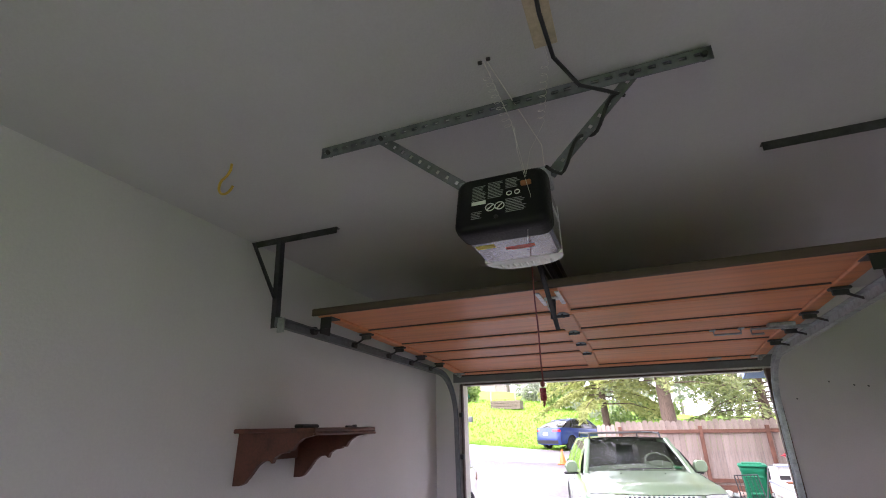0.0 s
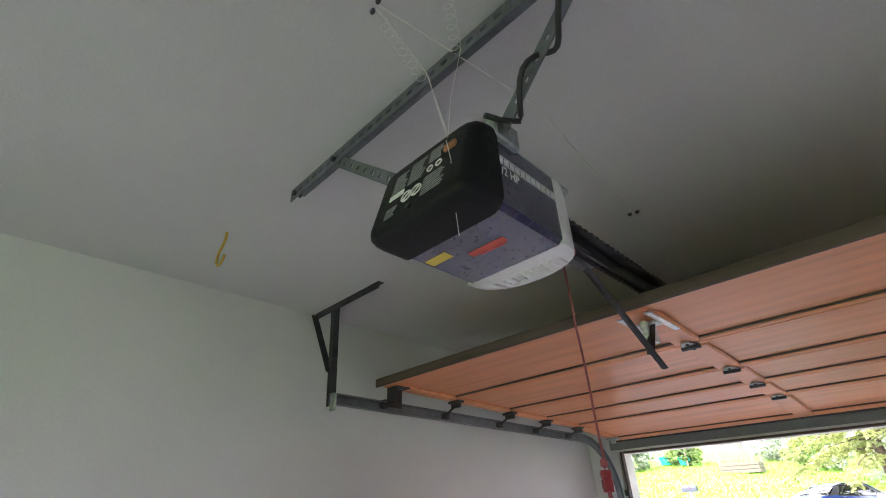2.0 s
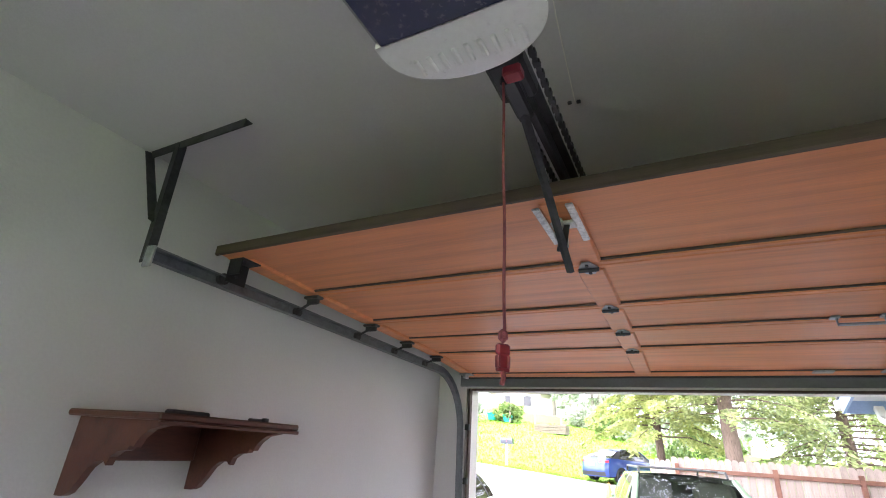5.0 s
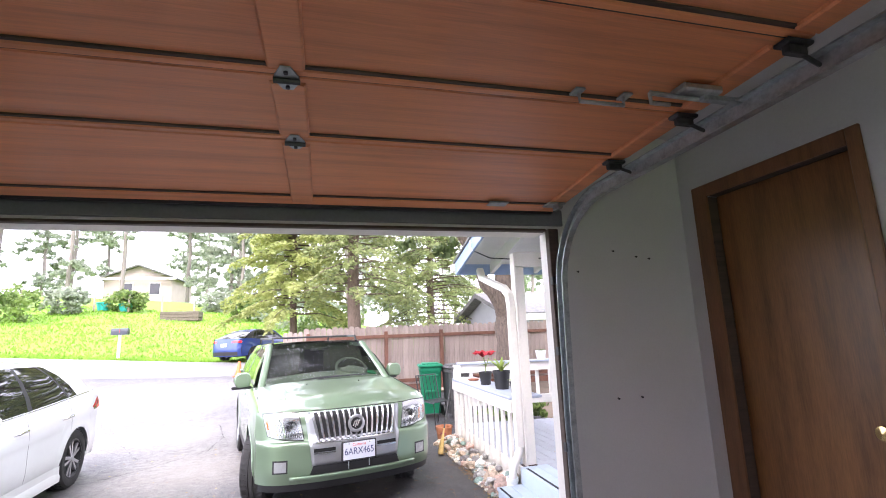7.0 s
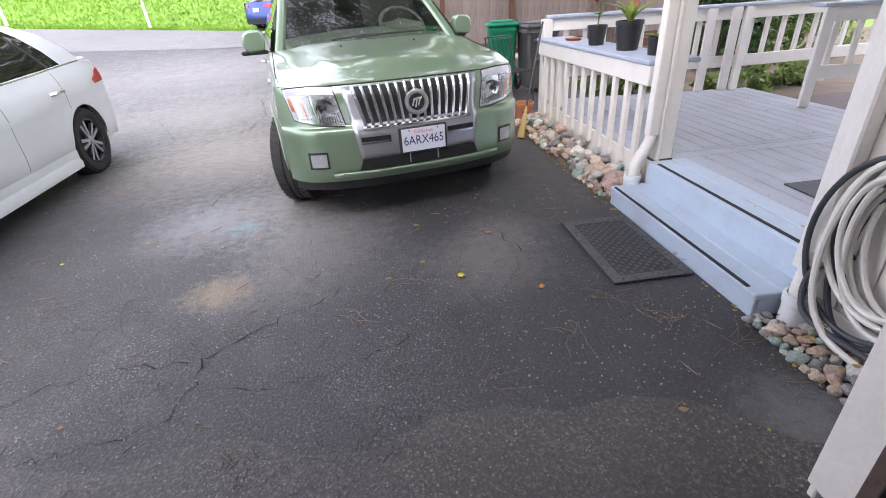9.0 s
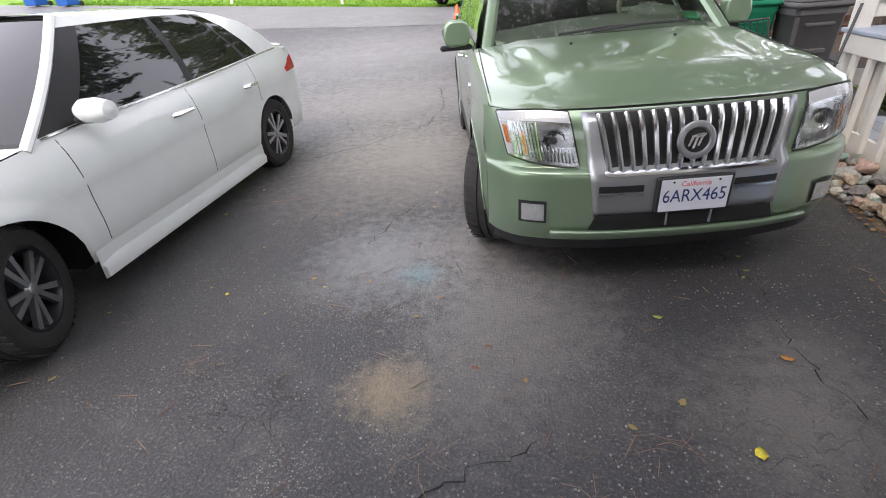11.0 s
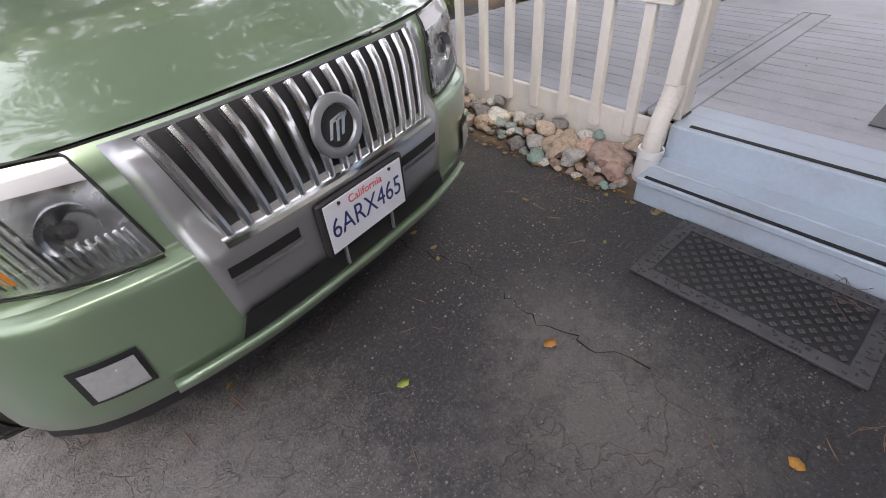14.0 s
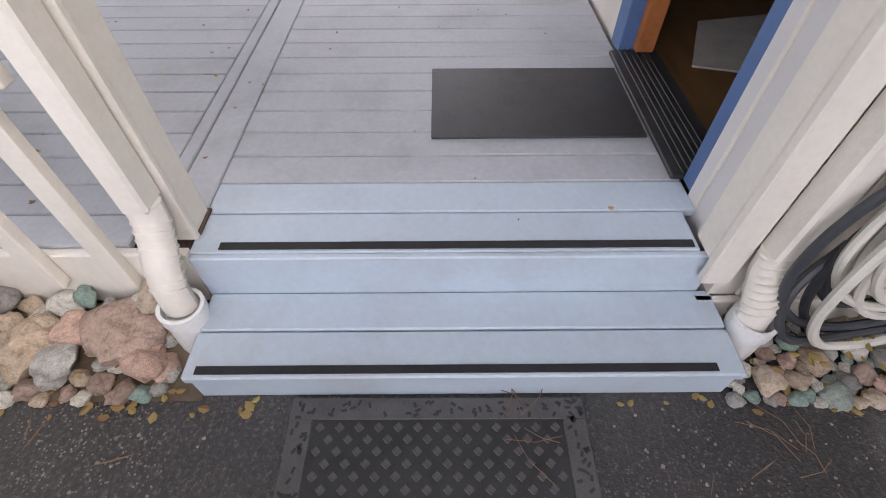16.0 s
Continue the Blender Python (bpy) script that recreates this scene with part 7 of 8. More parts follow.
def blob_points(blobs, n, seed, shell=0.5):
    """Points in lumps: (x, y, z, rx, ry, rz) each, broken up into tufts."""
    rg = np.random.default_rng(seed)
    out = []
    vol = [b[3] * b[4] * b[5] for b in blobs]
    for b, v in zip(blobs, vol):
        k = int(n * v / sum(vol))
        tufts = max(6, k // 45)
        d = rg.normal(size=(tufts, 3))
        d /= np.linalg.norm(d, axis=1, keepdims=True)
        c = d * (shell + (1 - shell) * rg.random((tufts, 1)) ** 0.6)
        q = c[rg.integers(0, tufts, k)] + rg.normal(size=(k, 3)) * 0.11
        out.append(q * np.array(b[3:6]) + np.array(b[:3]))
    return np.concatenate(out)


def limb(a, b, r0, r1, seed, n=7, sag=0.0, wobble=0.03):
    rg = random.Random(seed)
    a, b = Vector(a), Vector(b)
    ln = (b - a).length
    pts = [a.lerp(b, t) + Vector((rg.uniform(-1, 1), rg.uniform(-1, 1), rg.uniform(-0.5, 0.5))) * ln * wobble * (0 < t < 1) + Vector((0, 0, sag * math.sin(math.pi * t))) for t in span(0, 1, n)]
    return Shape().tube(pts, [r0 + (r1 - r0) * t for t in span(0, 1, n)], 10)


def conifer(x, y, z, height, radius, seed, label, count, material, start=2.0, trunk=0.30, left=1.0):
    tree = thing("conifer_tree", label, "tree", Matrix.Translation((x, y, z)))
    part("trunk", Shape().tube([(0.03 * math.sin(k * 1.9), 0.03 * math.cos(k * 2.3), -0.3 + (height + 0.3) * k / 11) for k in range(12)], [trunk * (1.12 if k == 0 else 1.0 - 0.085 * k) for k in range(12)], 12), REDBARK, tree)
    rg = random.Random(seed)
    pts, dirs, wood = [], [], Shape()
    nb = 190
    for k in range(nb):
        t = (k / nb) ** 0.85
        h = start + (height - start) * t
        ln = radius * (1 - t) ** 0.75 * rg.uniform(0.55, 1.1) + 0.4
        az = k * 2.399 + rg.uniform(-0.4, 0.4)
        c, s = math.cos(az), math.sin(az)
        ln *= left if c < 0.1 else 1.0
        droop = rg.uniform(0.10, 0.32)
        tip = lambda u: Vector((c * ln * u, s * ln * u, h + 0.12 * ln * u - droop * ln * u * u * 1.6))
        wood.tube([tip(u) for u in (0, 0.35, 0.7, 1.0)], [0.045, 0.03, 0.018, 0.006], 5)
        m = int(count / nb * (0.4 + ln / radius))
        for _ in range(m):
            u = rg.uniform(0.28, 1.02)
            p = tip(u)
            w = 0.30 * ln * (1.05 - u) * 0.6 + 0.12
            q = rg.uniform(-w, w)
            pts.append((p.x - s * q, p.y + c * q, p.z - abs(q) * 0.25 - rg.random() ** 2 * 0.35))
            dirs.append((c * 0.6 - s * (0.8 if q > 0 else -0.8), s * 0.6 + c * (0.8 if q > 0 else -0.8), -0.35))
    part("branch_wood", wood, REDBARK, tree)
    tagged(part("crown", leaves(pts, 0.085, seed, 2.5, dirs), material, tree, smooth=0), kind="stuff")
    return tree


def broadleaf(name, x, y, z, trunk_top, r, blobs, n, size, seed, label, material, bark=BARK, limbs=()):
    tree = thing(name, label, "tree", Matrix.Translation((x, y, z)))
    part("trunk", limb((0, 0, -0.3), trunk_top, r, r * 0.62, seed, 9, 0.0, 0.03 if trunk_top[2] < 8 else 0.008), bark, tree)
    for k, (a, b, r0, r1) in enumerate(limbs):
        part("limb", limb(a, b, r0, r1, seed + k + 1, 8), bark, tree)
    tagged(part("crown", leaves(blob_points(blobs, n, seed), size, seed, 1.5), material, tree, smooth=0), kind="stuff")
    return tree


conifer(1.50, 24.0, terrain(1.5, 24), 17, 4.6, 3, "tall conifer with dark trunk and drooping green sprays", 34000, CONIFER, 2.9, 0.33, 0.55)
conifer(5.9, 27.5, terrain(5.9, 27.5), 14, 4.6, 8, "tall green conifer behind the board fence", 34000, CONIFER, 1.2, 0.26)
conifer(-1.3, 27.0, terrain(-1.3, 27.0), 15, 3.4, 15, "feathery tree, golden yellow-green for the conifer's sunlit side", 60000, SUNLITLEAF, 2.2, 0.20)
broadleaf("oak_tree", 4.40, 13.0, 0.0, (0.02, 0.05, 2.9), 0.31,
          [(0.0, 0.5, 7.5, 3.6, 3.4, 2.2), (-2.6, -0.8, 6.2, 2.6, 2.4, 1.6), (2.8, -1.0, 6.2, 2.6, 2.6, 1.6), (-1.0, -4.0, 7.4, 3.0, 2.6, 1.5), (-4.5, -2.5, 7.6, 2.6, 2.6, 1.4), (1.5, 2.2, 5.2, 2.4, 1.6, 1.2), (-1.6, 0.8, 4.3, 1.3, 1.2, 0.7), (2.4, 1.2, 3.9, 1.6, 1.3, 0.8), (-4.2, -5.4, 8.0, 2.8, 2.4, 1.2), (-2.0, -7.0, 8.2, 2.8, 2.2, 1.2), (-7.2, -5.0, 8.4, 2.6, 2.6, 1.2)],
          38000, 0.13, 21, "old oak with furrowed forked trunk behind the deck", OAKLEAF, BARK,
          (((-0.05, 0.0, 2.0), (-1.0, -0.3, 3.7), 0.17, 0.11), ((-1.0, -0.3, 3.7), (-2.6, -1.2, 6.2), 0.11, 0.04), ((0.02, 0.05, 2.85), (0.35, 0.2, 4.6), 0.20, 0.13), ((0.35, 0.2, 4.6), (1.8, -0.6, 6.5), 0.12, 0.04), ((0.35, 0.2, 4.5), (-0.5, -2.6, 6.9), 0.11, 0.03), ((0.05, 0.05, 2.8), (-0.4, 0.6, 6.6), 0.14, 0.05)))
broadleaf("oak_tree", -2.0, -6.5, 0.0, (0.0, 0.0, 5.0), 0.35, [(0, 0, 9.0, 5.5, 3.6, 3.0), (4.0, 1.5, 9.5, 4.5, 3.5, 2.4), (-4.5, 1.0, 8.5, 4.0, 3.0, 2.2)], 16000, 0.22, 33,
          "spreading oak behind the garage, mirrored in the car glass", OAKLEAF)
ivy = thing("ivy_column", "dense dark green ivy climbing beyond the railing", "ivy", Matrix.Translation((6.3, 12.0, 0)))
part("stem", limb((0, 0, -0.1), (0.05, 0.05, 3.3), 0.14, 0.07, 2), BARK, ivy)
tagged(part("ivy_leaves", leaves(blob_points([(0, 0, 1.3, 0.75, 0.5, 1.5), (0.1, 0, 2.6, 0.8, 0.5, 1.0), (0.9, 0.3, 1.0, 0.9, 0.5, 1.2)], 9000, 5, 0.7), 0.085, 5, 1.1), IVYLEAF, ivy, smooth=0), kind="stuff")
for k, (x, y, w, h, seed) in enumerate(((3.6, 10.6, 0.55, 0.35, 41), (4.9, 9.9, 0.45, 0.26, 42), (6.0, 10.4, 0.5, 0.30, 43), (8.2, 12.5, 0.9, 0.7, 44))):
    bush = thing("garden_shrub", "low leafy green shrub beside the deck", "shrub", Matrix.Translation((x, y, 0)), group="garden shrubs")
    tagged(part("foliage", leaves(blob_points([(0, 0, h * 0.55, w, w * 0.8, h * 0.6)], 1500, seed, 0.6), 0.07, seed, 1.3), SHRUB, bush, smooth=0), kind="stuff")
for k, (x, y, w, h) in enumerate(((-21, 33.5, 2.2, 2.4), (-18.2, 35, 2.0, 2.0), (-23.5, 36.5, 2.4, 3.2), (-16.5, 38.5, 1.4, 1.6), (-13.8, 41, 1.3, 1.4), (-26, 33, 2.6, 3.0), (-8.0, 43, 1.5, 1.6), (-5.0, 40, 1.6, 2.0), (0.5, 33, 2.2, 1.8), (-1.5, 36, 2.6, 2.6))):
    bush = thing("hillside_shrub", "rounded green shrub on the grass bank", "shrub", Matrix.Translation((x, y, terrain(x, y))), group="hillside shrubs")
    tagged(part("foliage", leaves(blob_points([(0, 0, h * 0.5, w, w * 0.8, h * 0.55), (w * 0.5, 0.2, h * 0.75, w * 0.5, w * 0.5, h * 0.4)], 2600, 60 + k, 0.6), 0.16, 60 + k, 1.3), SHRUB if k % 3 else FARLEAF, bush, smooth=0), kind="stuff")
for k, (x, y, h) in enumerate(((-31, 52, 15), (-26, 60, 18), (-20.3, 47, 17), (-14.0, 66, 17), (-9.5, 60, 15), (-5.5, 55, 14), (0.5, 58, 15), (-27, 57, 14), (-24, 63, 15), (-15.8, 45.5, 18), (-12.6, 52, 15), (-8.5, 50, 14), (-6.8, 47, 13), (-3.2, 50, 14), (2.6, 48, 13), (4.5, 56, 15), (10, 58, 15), (15, 60, 16), (22, 52, 15), (-29, 49, 13), (-18, 72, 16), (-11, 71, 16), (-2, 66, 16), (-36, 60, 17), (7, 52, 15), (13, 48, 15), (-42, 50, 14), (18, 40, 14))):
    z = terrain(x, y) - 0.2
    rg = random.Random(90 + k)
    blobs = [(rg.uniform(-2.2, 2.2), rg.uniform(-1.5, 1.5), h * rg.uniform(0.10 if k % 3 else 0.2, 0.8), rg.uniform(0.8, 2.0), rg.uniform(0.8, 1.8), rg.uniform(0.5, 1.2)) for _ in range(13)]
    broadleaf("tall_pine", x, y, z, (rg.uniform(-0.3, 0.3), 0, h * 0.95), 0.34 if k == 14 else 0.17, blobs, 5200, 0.20, 200 + k, "tall pine with open clumps on the hill, haze in its colours", FARLEAF, HAZEBARK)

# grass tufts along the bank's edge
rg = np.random.default_rng(77)
gx, gy = rg.uniform(-26, 4, 26000), 26.4 + rg.random(26000) ** 1.6 * 16
gp = [(a, b, terrain(a, b) + 0.03) for a, b in zip(gx, gy)]
tagged(part("grass_tufts", leaves(gp, 0.075, 78, 1.6, np.tile(np.array([[0, 0, 1.0]]), (26000, 1))), GRASSBLADE, smooth=0), "bright green grass tufts on the bank", "grass", kind="stuff")

# ---- fence ----
fence = thing("board_fence", "weathered redwood board fence with dark red-brown rails", "fence", kind="structure")


def picket(w, h):
    return Shape().prism([(-w / 2, 0), (w / 2, 0), (w / 2, h - 0.04), (w / 2 - 0.035, h), (-w / 2 + 0.035, h), (-w / 2, h - 0.04)], 0.0, 0.018, "y").mesh("picket", FENCEWOOD, 0)


pk = [picket(0.138, 1.70), picket(0.138, 1.68), picket(0.135, 1.715)]
x, k = -0.25, 0
while x < 11:
    part("picket", pk[k % 3], None, fence, m=Matrix.Translation((x, 15.03 + 0.006 * (k % 2), terrain(x, 15) + 0.02)))
    x += 0.143
    k += 1
for k in range(4):
    part("picket", pk[k % 3], None, fence, m=Matrix.Translation((-0.4 - 0.13 * k, 15.1 + 0.09 * k, terrain(0, 15.1 + 0.09 * k) - 0.06 - 0.008 * k)) @ Matrix.Rotation(-0.6, 4, "Z"))
for x in (-0.2, 1.79, 3.30, 5.2, 7.1, 9.0):
    part("fence_post", Shape().box(x - 0.045, x + 0.045, 14.93, 15.02, 0.0, 1.66 + 0.04, 0.008), FENCERAIL, fence)
for z in (1.52, 0.36):
    part("fence_rail", Shape().box(-0.25, 11, 14.965, 15.025, z, z + 0.09, 0.006), FENCERAIL, fence)
part("kick_board", Shape().box(-0.25, 11, 14.985, 15.025, 0.14, 0.30, 0.006), FENCERAIL, fence)
edging = thing("stone_border", "row of rough pale stones along the fence foot", "stones", kind="structure")
rng = random.Random(31)
for k in range(26):
    r = rng.uniform(0.07, 0.14)
    part("stone", rng.choice(stone_meshes), None, edging, m=Matrix.Translation((0.3 + k * 0.16, 14.55 + rng.uniform(-0.08, 0.08), terrain(1, 14.5) + r * 0.4)) @ Matrix.Diagonal((r, r, r * 0.9, 1)))

# ---- bins, mailboxes, cone ----


def wheelie_bin(m, material, label, h=0.95, w=0.52, group=""):
    b = thing("wheeled_bin", label, "bin", m, group=group)
    body = Shape()
    rings = [(0.40, 0.06), (0.43, 0.10), (0.50, h - 0.10), (0.53, h - 0.08), (0.53, h - 0.02)]
    vs, fs = [], []
    for s, z in rings:
        k = s / 0.53 * w / 2
        for a, b_ in ((-1, -0.86), (-0.86, -1), (0.86, -1), (1, -0.86), (1, 0.86), (0.86, 1), (-0.86, 1), (-1, 0.86)):
            vs.append((a * k, b_ * k, z))
    for i in range(len(rings) - 1):
        fs += [(i * 8 + j, i * 8 + (j + 1) % 8, i * 8 + 8 + (j + 1) % 8, i * 8 + 8 + j) for j in range(8)]
    fs += [tuple(range(8)), tuple(range(len(vs) - 8, len(vs)))]
    part("body", body.add(vs, fs), material, b)
    part("lid", Shape().box(-w / 2 - 0.02, w / 2 + 0.02, -w / 2 - 0.04, w / 2 + 0.03, h - 0.02, h + 0.035, 0.02).box(-w / 2 + 0.05, w / 2 - 0.05, -w / 2 + 0.04, w / 2 - 0.06, h + 0.03, h + 0.06, 0.02), material, b)
    part("handle", Shape().tube([(-w / 2 + 0.05, w / 2 + 0.02, h - 0.04), (-w / 2 + 0.05, w / 2 + 0.09, h - 0.02), (w / 2 - 0.05, w / 2 + 0.09, h - 0.02), (w / 2 - 0.05, w / 2 + 0.02, h - 0.04)], 0.014, 8), material, b)
    part("rib", Shape().box(-0.12, 0.12, -w / 2 - 0.005, -w / 2 + 0.06, 0.45, 0.50, 0.01), material, b)
    part("rib", Shape().box(-0.15, 0.15, -w / 2 + 0.0, -w / 2 + 0.05, h - 0.2, h - 0.16, 0.01), material, b)
    for s in (-1, 1):
        part("wheel", Shape().lathe([(0.0, -0.025), (0.10, -0.025), (0.11, 0.0), (0.10, 0.025), (0.0, 0.025)], 18, Matrix.Translation((s * (w / 2 - 0.02), w / 2 - 0.06, 0.11)) @ Matrix.Rotation(math.pi / 2, 4, "Y")), BLACKP, b)
    return b


wheelie_bin(pose(2.24, 11.75, 0.02, 0, 0, -8), BINGREEN, "green wheeled yard-waste bin by the deck", 0.95, 0.44)
wheelie_bin(pose(2.72, 11.45, 0.02, 0, 0, 4), BINGREY, "dark grey wheeled bin by the deck", 0.92)
wheelie_bin(Matrix.Translation((-22.9, 25.2, terrain(-22.9, 25.2))), BINBLUE, "blue wheeled recycling bin at the street", 1.2, 0.80, "recycling bins")
wheelie_bin(Matrix.Translation((-21.3, 25.3, terrain(-21.3, 25.3))), BINBLUE, "blue wheeled recycling bin at the street", 1.2, 0.80, "recycling bins")


def mailbox(x, y, label, tone):
    z = terrain(x, y)
    b = thing("mailbox", label, "mailbox", Matrix.Translation((x, y, z - 0.05)), group="street mailboxes")
    part("post", Shape().box(-0.05, 0.05, -0.05, 0.05, 0, 1.17, 0.008), WHITEWOOD, b)
    part("box", Shape().prism([(-0.14, 1.15), (0.14, 1.15), (0.14, 1.32)] + [(0.14 * math.cos(a), 1.32 + 0.13 * math.sin(a)) for a in span(0.3, 2.84, 6)] + [(-0.14, 1.32)], -0.33, 0.33, "x"), tone, b)
    part("flag", Shape().box(0.02, 0.04, -0.16, -0.145, 1.25, 1.43, 0.002), REDPLASTIC, b)


MAILDARK = mat("dark_mailbox_paint", (0.03, 0.035, 0.05), 0.4, vary=0.1, scale=10, grain=100)
mailbox(-8.75, 26.7, "dark metal mailbox on a white post by the street", MAILDARK)
mailbox(-14.1, 26.8, "grey metal mailbox on a weathered post by the street", GALV)
cone = thing("traffic_cone", "orange traffic cone beside the planter", "cone", Matrix.Translation((-2.62, 20.0, terrain(-2.62, 20))))
part("cone", Shape().lathe([(0.14, 0.02), (0.13, 0.05), (0.03, 0.50), (0.02, 0.51), (0.0, 0.51)], 24), CONE_O, cone)
part("base", Shape().box(-0.18, 0.18, -0.18, 0.18, 0.0, 0.03, 0.01), CONE_O, cone)
pl = thing("planter", "terracotta planter beside the traffic cone", "planter", Matrix.Translation((-2.05, 20.2, terrain(-2.05, 20.2))))
part("pot", Shape().lathe([(0.16, 0.0), (0.22, 0.36), (0.25, 0.36), (0.25, 0.42), (0.20, 0.42), (0.19, 0.36)], 24), TERRA, pl)
tagged(part("plant", leaves(blob_points([(0, 0, 0.50, 0.22, 0.22, 0.14)], 300, 3), 0.08, 3, 1.4), SHRUB, pl, smooth=0), kind="stuff")

# ---- things on and beside the deck ----
BLACKPOT = mat("black_nursery_pot", (0.018, 0.018, 0.02), 0.5, vary=0.15, scale=12, grain=120, bump=0.04)


def pot(x, y, z, r, h, label, material=BLACKPOT):
    p = thing("plant_pot", label, "plant pot", Matrix.Translation((x, y, z)), group="potted plants")
    part("pot", Shape().lathe([(r * 0.74, 0.0), (r * 0.94, h * 0.86), (r, h * 0.86), (r, h), (r * 0.9, h), (r * 0.88, h * 0.8), (0.0, h * 0.8)], 22), material, p)
    part("compost", Shape().lathe([(r * 0.87, h * 0.82), (0.0, h * 0.86)], 16), SOIL, p)
    return p


def blades(n, ln, wd, rise, seed, spread=1.0):
    """Arching strap leaves from one point."""
    rg = random.Random(seed)
    sh = Shape()
    for k in range(n):
        a = k * 2.4 + rg.uniform(-0.3, 0.3)
        c, s = math.cos(a), math.sin(a)
        l_ = ln * rg.uniform(0.7, 1.1)
        vs = []
        for t in span(0, 1, 6):
            o, z_ = l_ * spread * t * (0.35 + 0.5 * t), l_ * rise * (t - 0.45 * t * t)
            w = wd * math.sin(math.pi * (0.12 + 0.86 * t))
            vs += [(c * o - s * w, s * o + c * w, z_), (c * o + s * w, s * o - c * w, z_)]
        sh.add(vs, [(2 * i, 2 * i + 1, 2 * i + 3, 2 * i + 2) for i in range(5)])
    return sh


ROSE = leaf_mat("red_bracts", (0.45, 0.01, 0.02), (0.80, 0.06, 0.09))
SUCC = leaf_mat("strap_leaves", (0.20, 0.30, 0.05), (0.42, 0.52, 0.12))
p1 = pot(2.20, 8.28, 0.935, 0.085, 0.16, "black pot with a red-flowered plant on the shelf")
part("stem", Shape().tube([(0, 0, 0.13), (0.01, 0, 0.26), (-0.02, 0.02, 0.36)], 0.006, 6).tube([(0, 0, 0.2), (0.05, -0.02, 0.33)], 0.005, 6), SHRUB, p1)
fl = blades(46, 0.19, 0.030, 0.40, 3, 1.0)
fl.v = [(x, y + 0.02, z + 0.36 + 0.03 * math.sin(x * 60)) for x, y, z in fl.v]
part("red_flowers", fl, ROSE, p1, "red papery bracts")
lf = blades(10, 0.14, 0.02, 0.3, 5)
lf.v = [(x, y, z + 0.24) for x, y, z in lf.v]
part("leaves", lf, SHRUB, p1)
p2 = pot(2.22, 7.76, 0.935, 0.105, 0.21, "black pot with an arching green plant on the shelf")
lf = blades(16, 0.34, 0.016, 0.9, 8, 0.8)
lf.v = [(x, y, z + 0.17) for x, y, z in lf.v]
part("leaves", lf, SUCC, p2)
p3 = pot(2.22, 7.36, 0.935, 0.062, 0.12, "small black pot with a succulent on the shelf")
lf = blades(18, 0.12, 0.014, 0.6, 11)
lf.v = [(x, y, z + 0.10) for x, y, z in lf.v]
part("leaves", lf, SUCC, p3)
p4 = pot(3.45, 9.22, 1.152, 0.085, 0.13, "white pot with a leafy plant on the rail", WHITEP)
lf = blades(16, 0.12, 0.02, 0.7, 14)
lf.v = [(x, y, z + 0.10) for x, y, z in lf.v]
part("leaves", lf, SHRUB, p4)
p5 = pot(3.05, 9.29, 1.152, 0.06, 0.10, "small terracotta pot on the rail", TERRA)
lf = blades(12, 0.13, 0.012, 0.8, 17)
lf.v = [(x, y, z + 0.08) for x, y, z in lf.v]
part("leaves", lf, SUCC, p5)
p6 = pot(1.96, 9.62, 0.0, 0.13, 0.22, "terracotta pot on the ground by the railing", TERRA)
dish = thing("saucer", "terracotta saucer on the railing shelf", "saucer", Matrix.Translation((2.22, 8.85, 0.935)))
part("dish", Shape().lathe([(0.0, 0.0), (0.06, 0.0), (0.085, 0.022), (0.078, 0.022), (0.056, 0.006), (0.0, 0.006)], 20), TERRA, dish)
br = thing("straw_broom", "straw broom leaning against the railing", "broom")
part("handle", Shape().tube([(1.80, 8.98, 0.30), (2.035, 9.24, 1.10)], 0.011, 8), BLACKP, br)
part("straw_head", Shape().tube([(1.715, 8.88, 0.0), (1.735, 8.905, 0.10), (1.77, 8.945, 0.22), (1.80, 8.98, 0.31)], [0.085, 0.075, 0.045, 0.018], 12, flat=0.4), STRAW, br)
part("binding", Shape().tube([(1.776, 8.952, 0.235), (1.782, 8.96, 0.255)], 0.042, 12, flat=0.45), REDCORD, br)
ch_ = thing("metal_chair", "black wire-frame patio chair beside the bins", "chair", pose(2.12, 10.75, 0.0, 0, 0, 25))
for x in (-0.22, 0.22):
    part("side_frame", Shape().tube([(x, -0.24, 0.0), (x, -0.20, 0.42), (x, 0.20, 0.44), (x, 0.30, 0.86)], 0.011, 7), BLACKP, ch_)
    part("leg", Shape().tube([(x, 0.26, 0.0), (x, 0.14, 0.43)], 0.011, 7), BLACKP, ch_)
part("seat", Shape().box(-0.21, 0.21, -0.20, 0.20, 0.425, 0.44, 0.004), BLACKP, ch_)
for k in range(5):
    part("back_wire", Shape().tube([(-0.16 + 0.08 * k, 0.205, 0.44), (-0.16 + 0.08 * k, 0.30, 0.85)], 0.006, 6), BLACKP, ch_)
part("back_bar", Shape().tube([(-0.22, 0.30, 0.86), (0.22, 0.30, 0.86)], 0.011, 7), BLACKP, ch_)

# ---- buildings beyond ----
PINKWALL = mat("pale_pink_stucco", (0.40, 0.33, 0.31), 0.9, vary=0.06, scale=1, grain=30)
GREYWALL = mat("grey_stucco", (0.36, 0.36, 0.37), 0.9, vary=0.08, scale=1, grain=30)


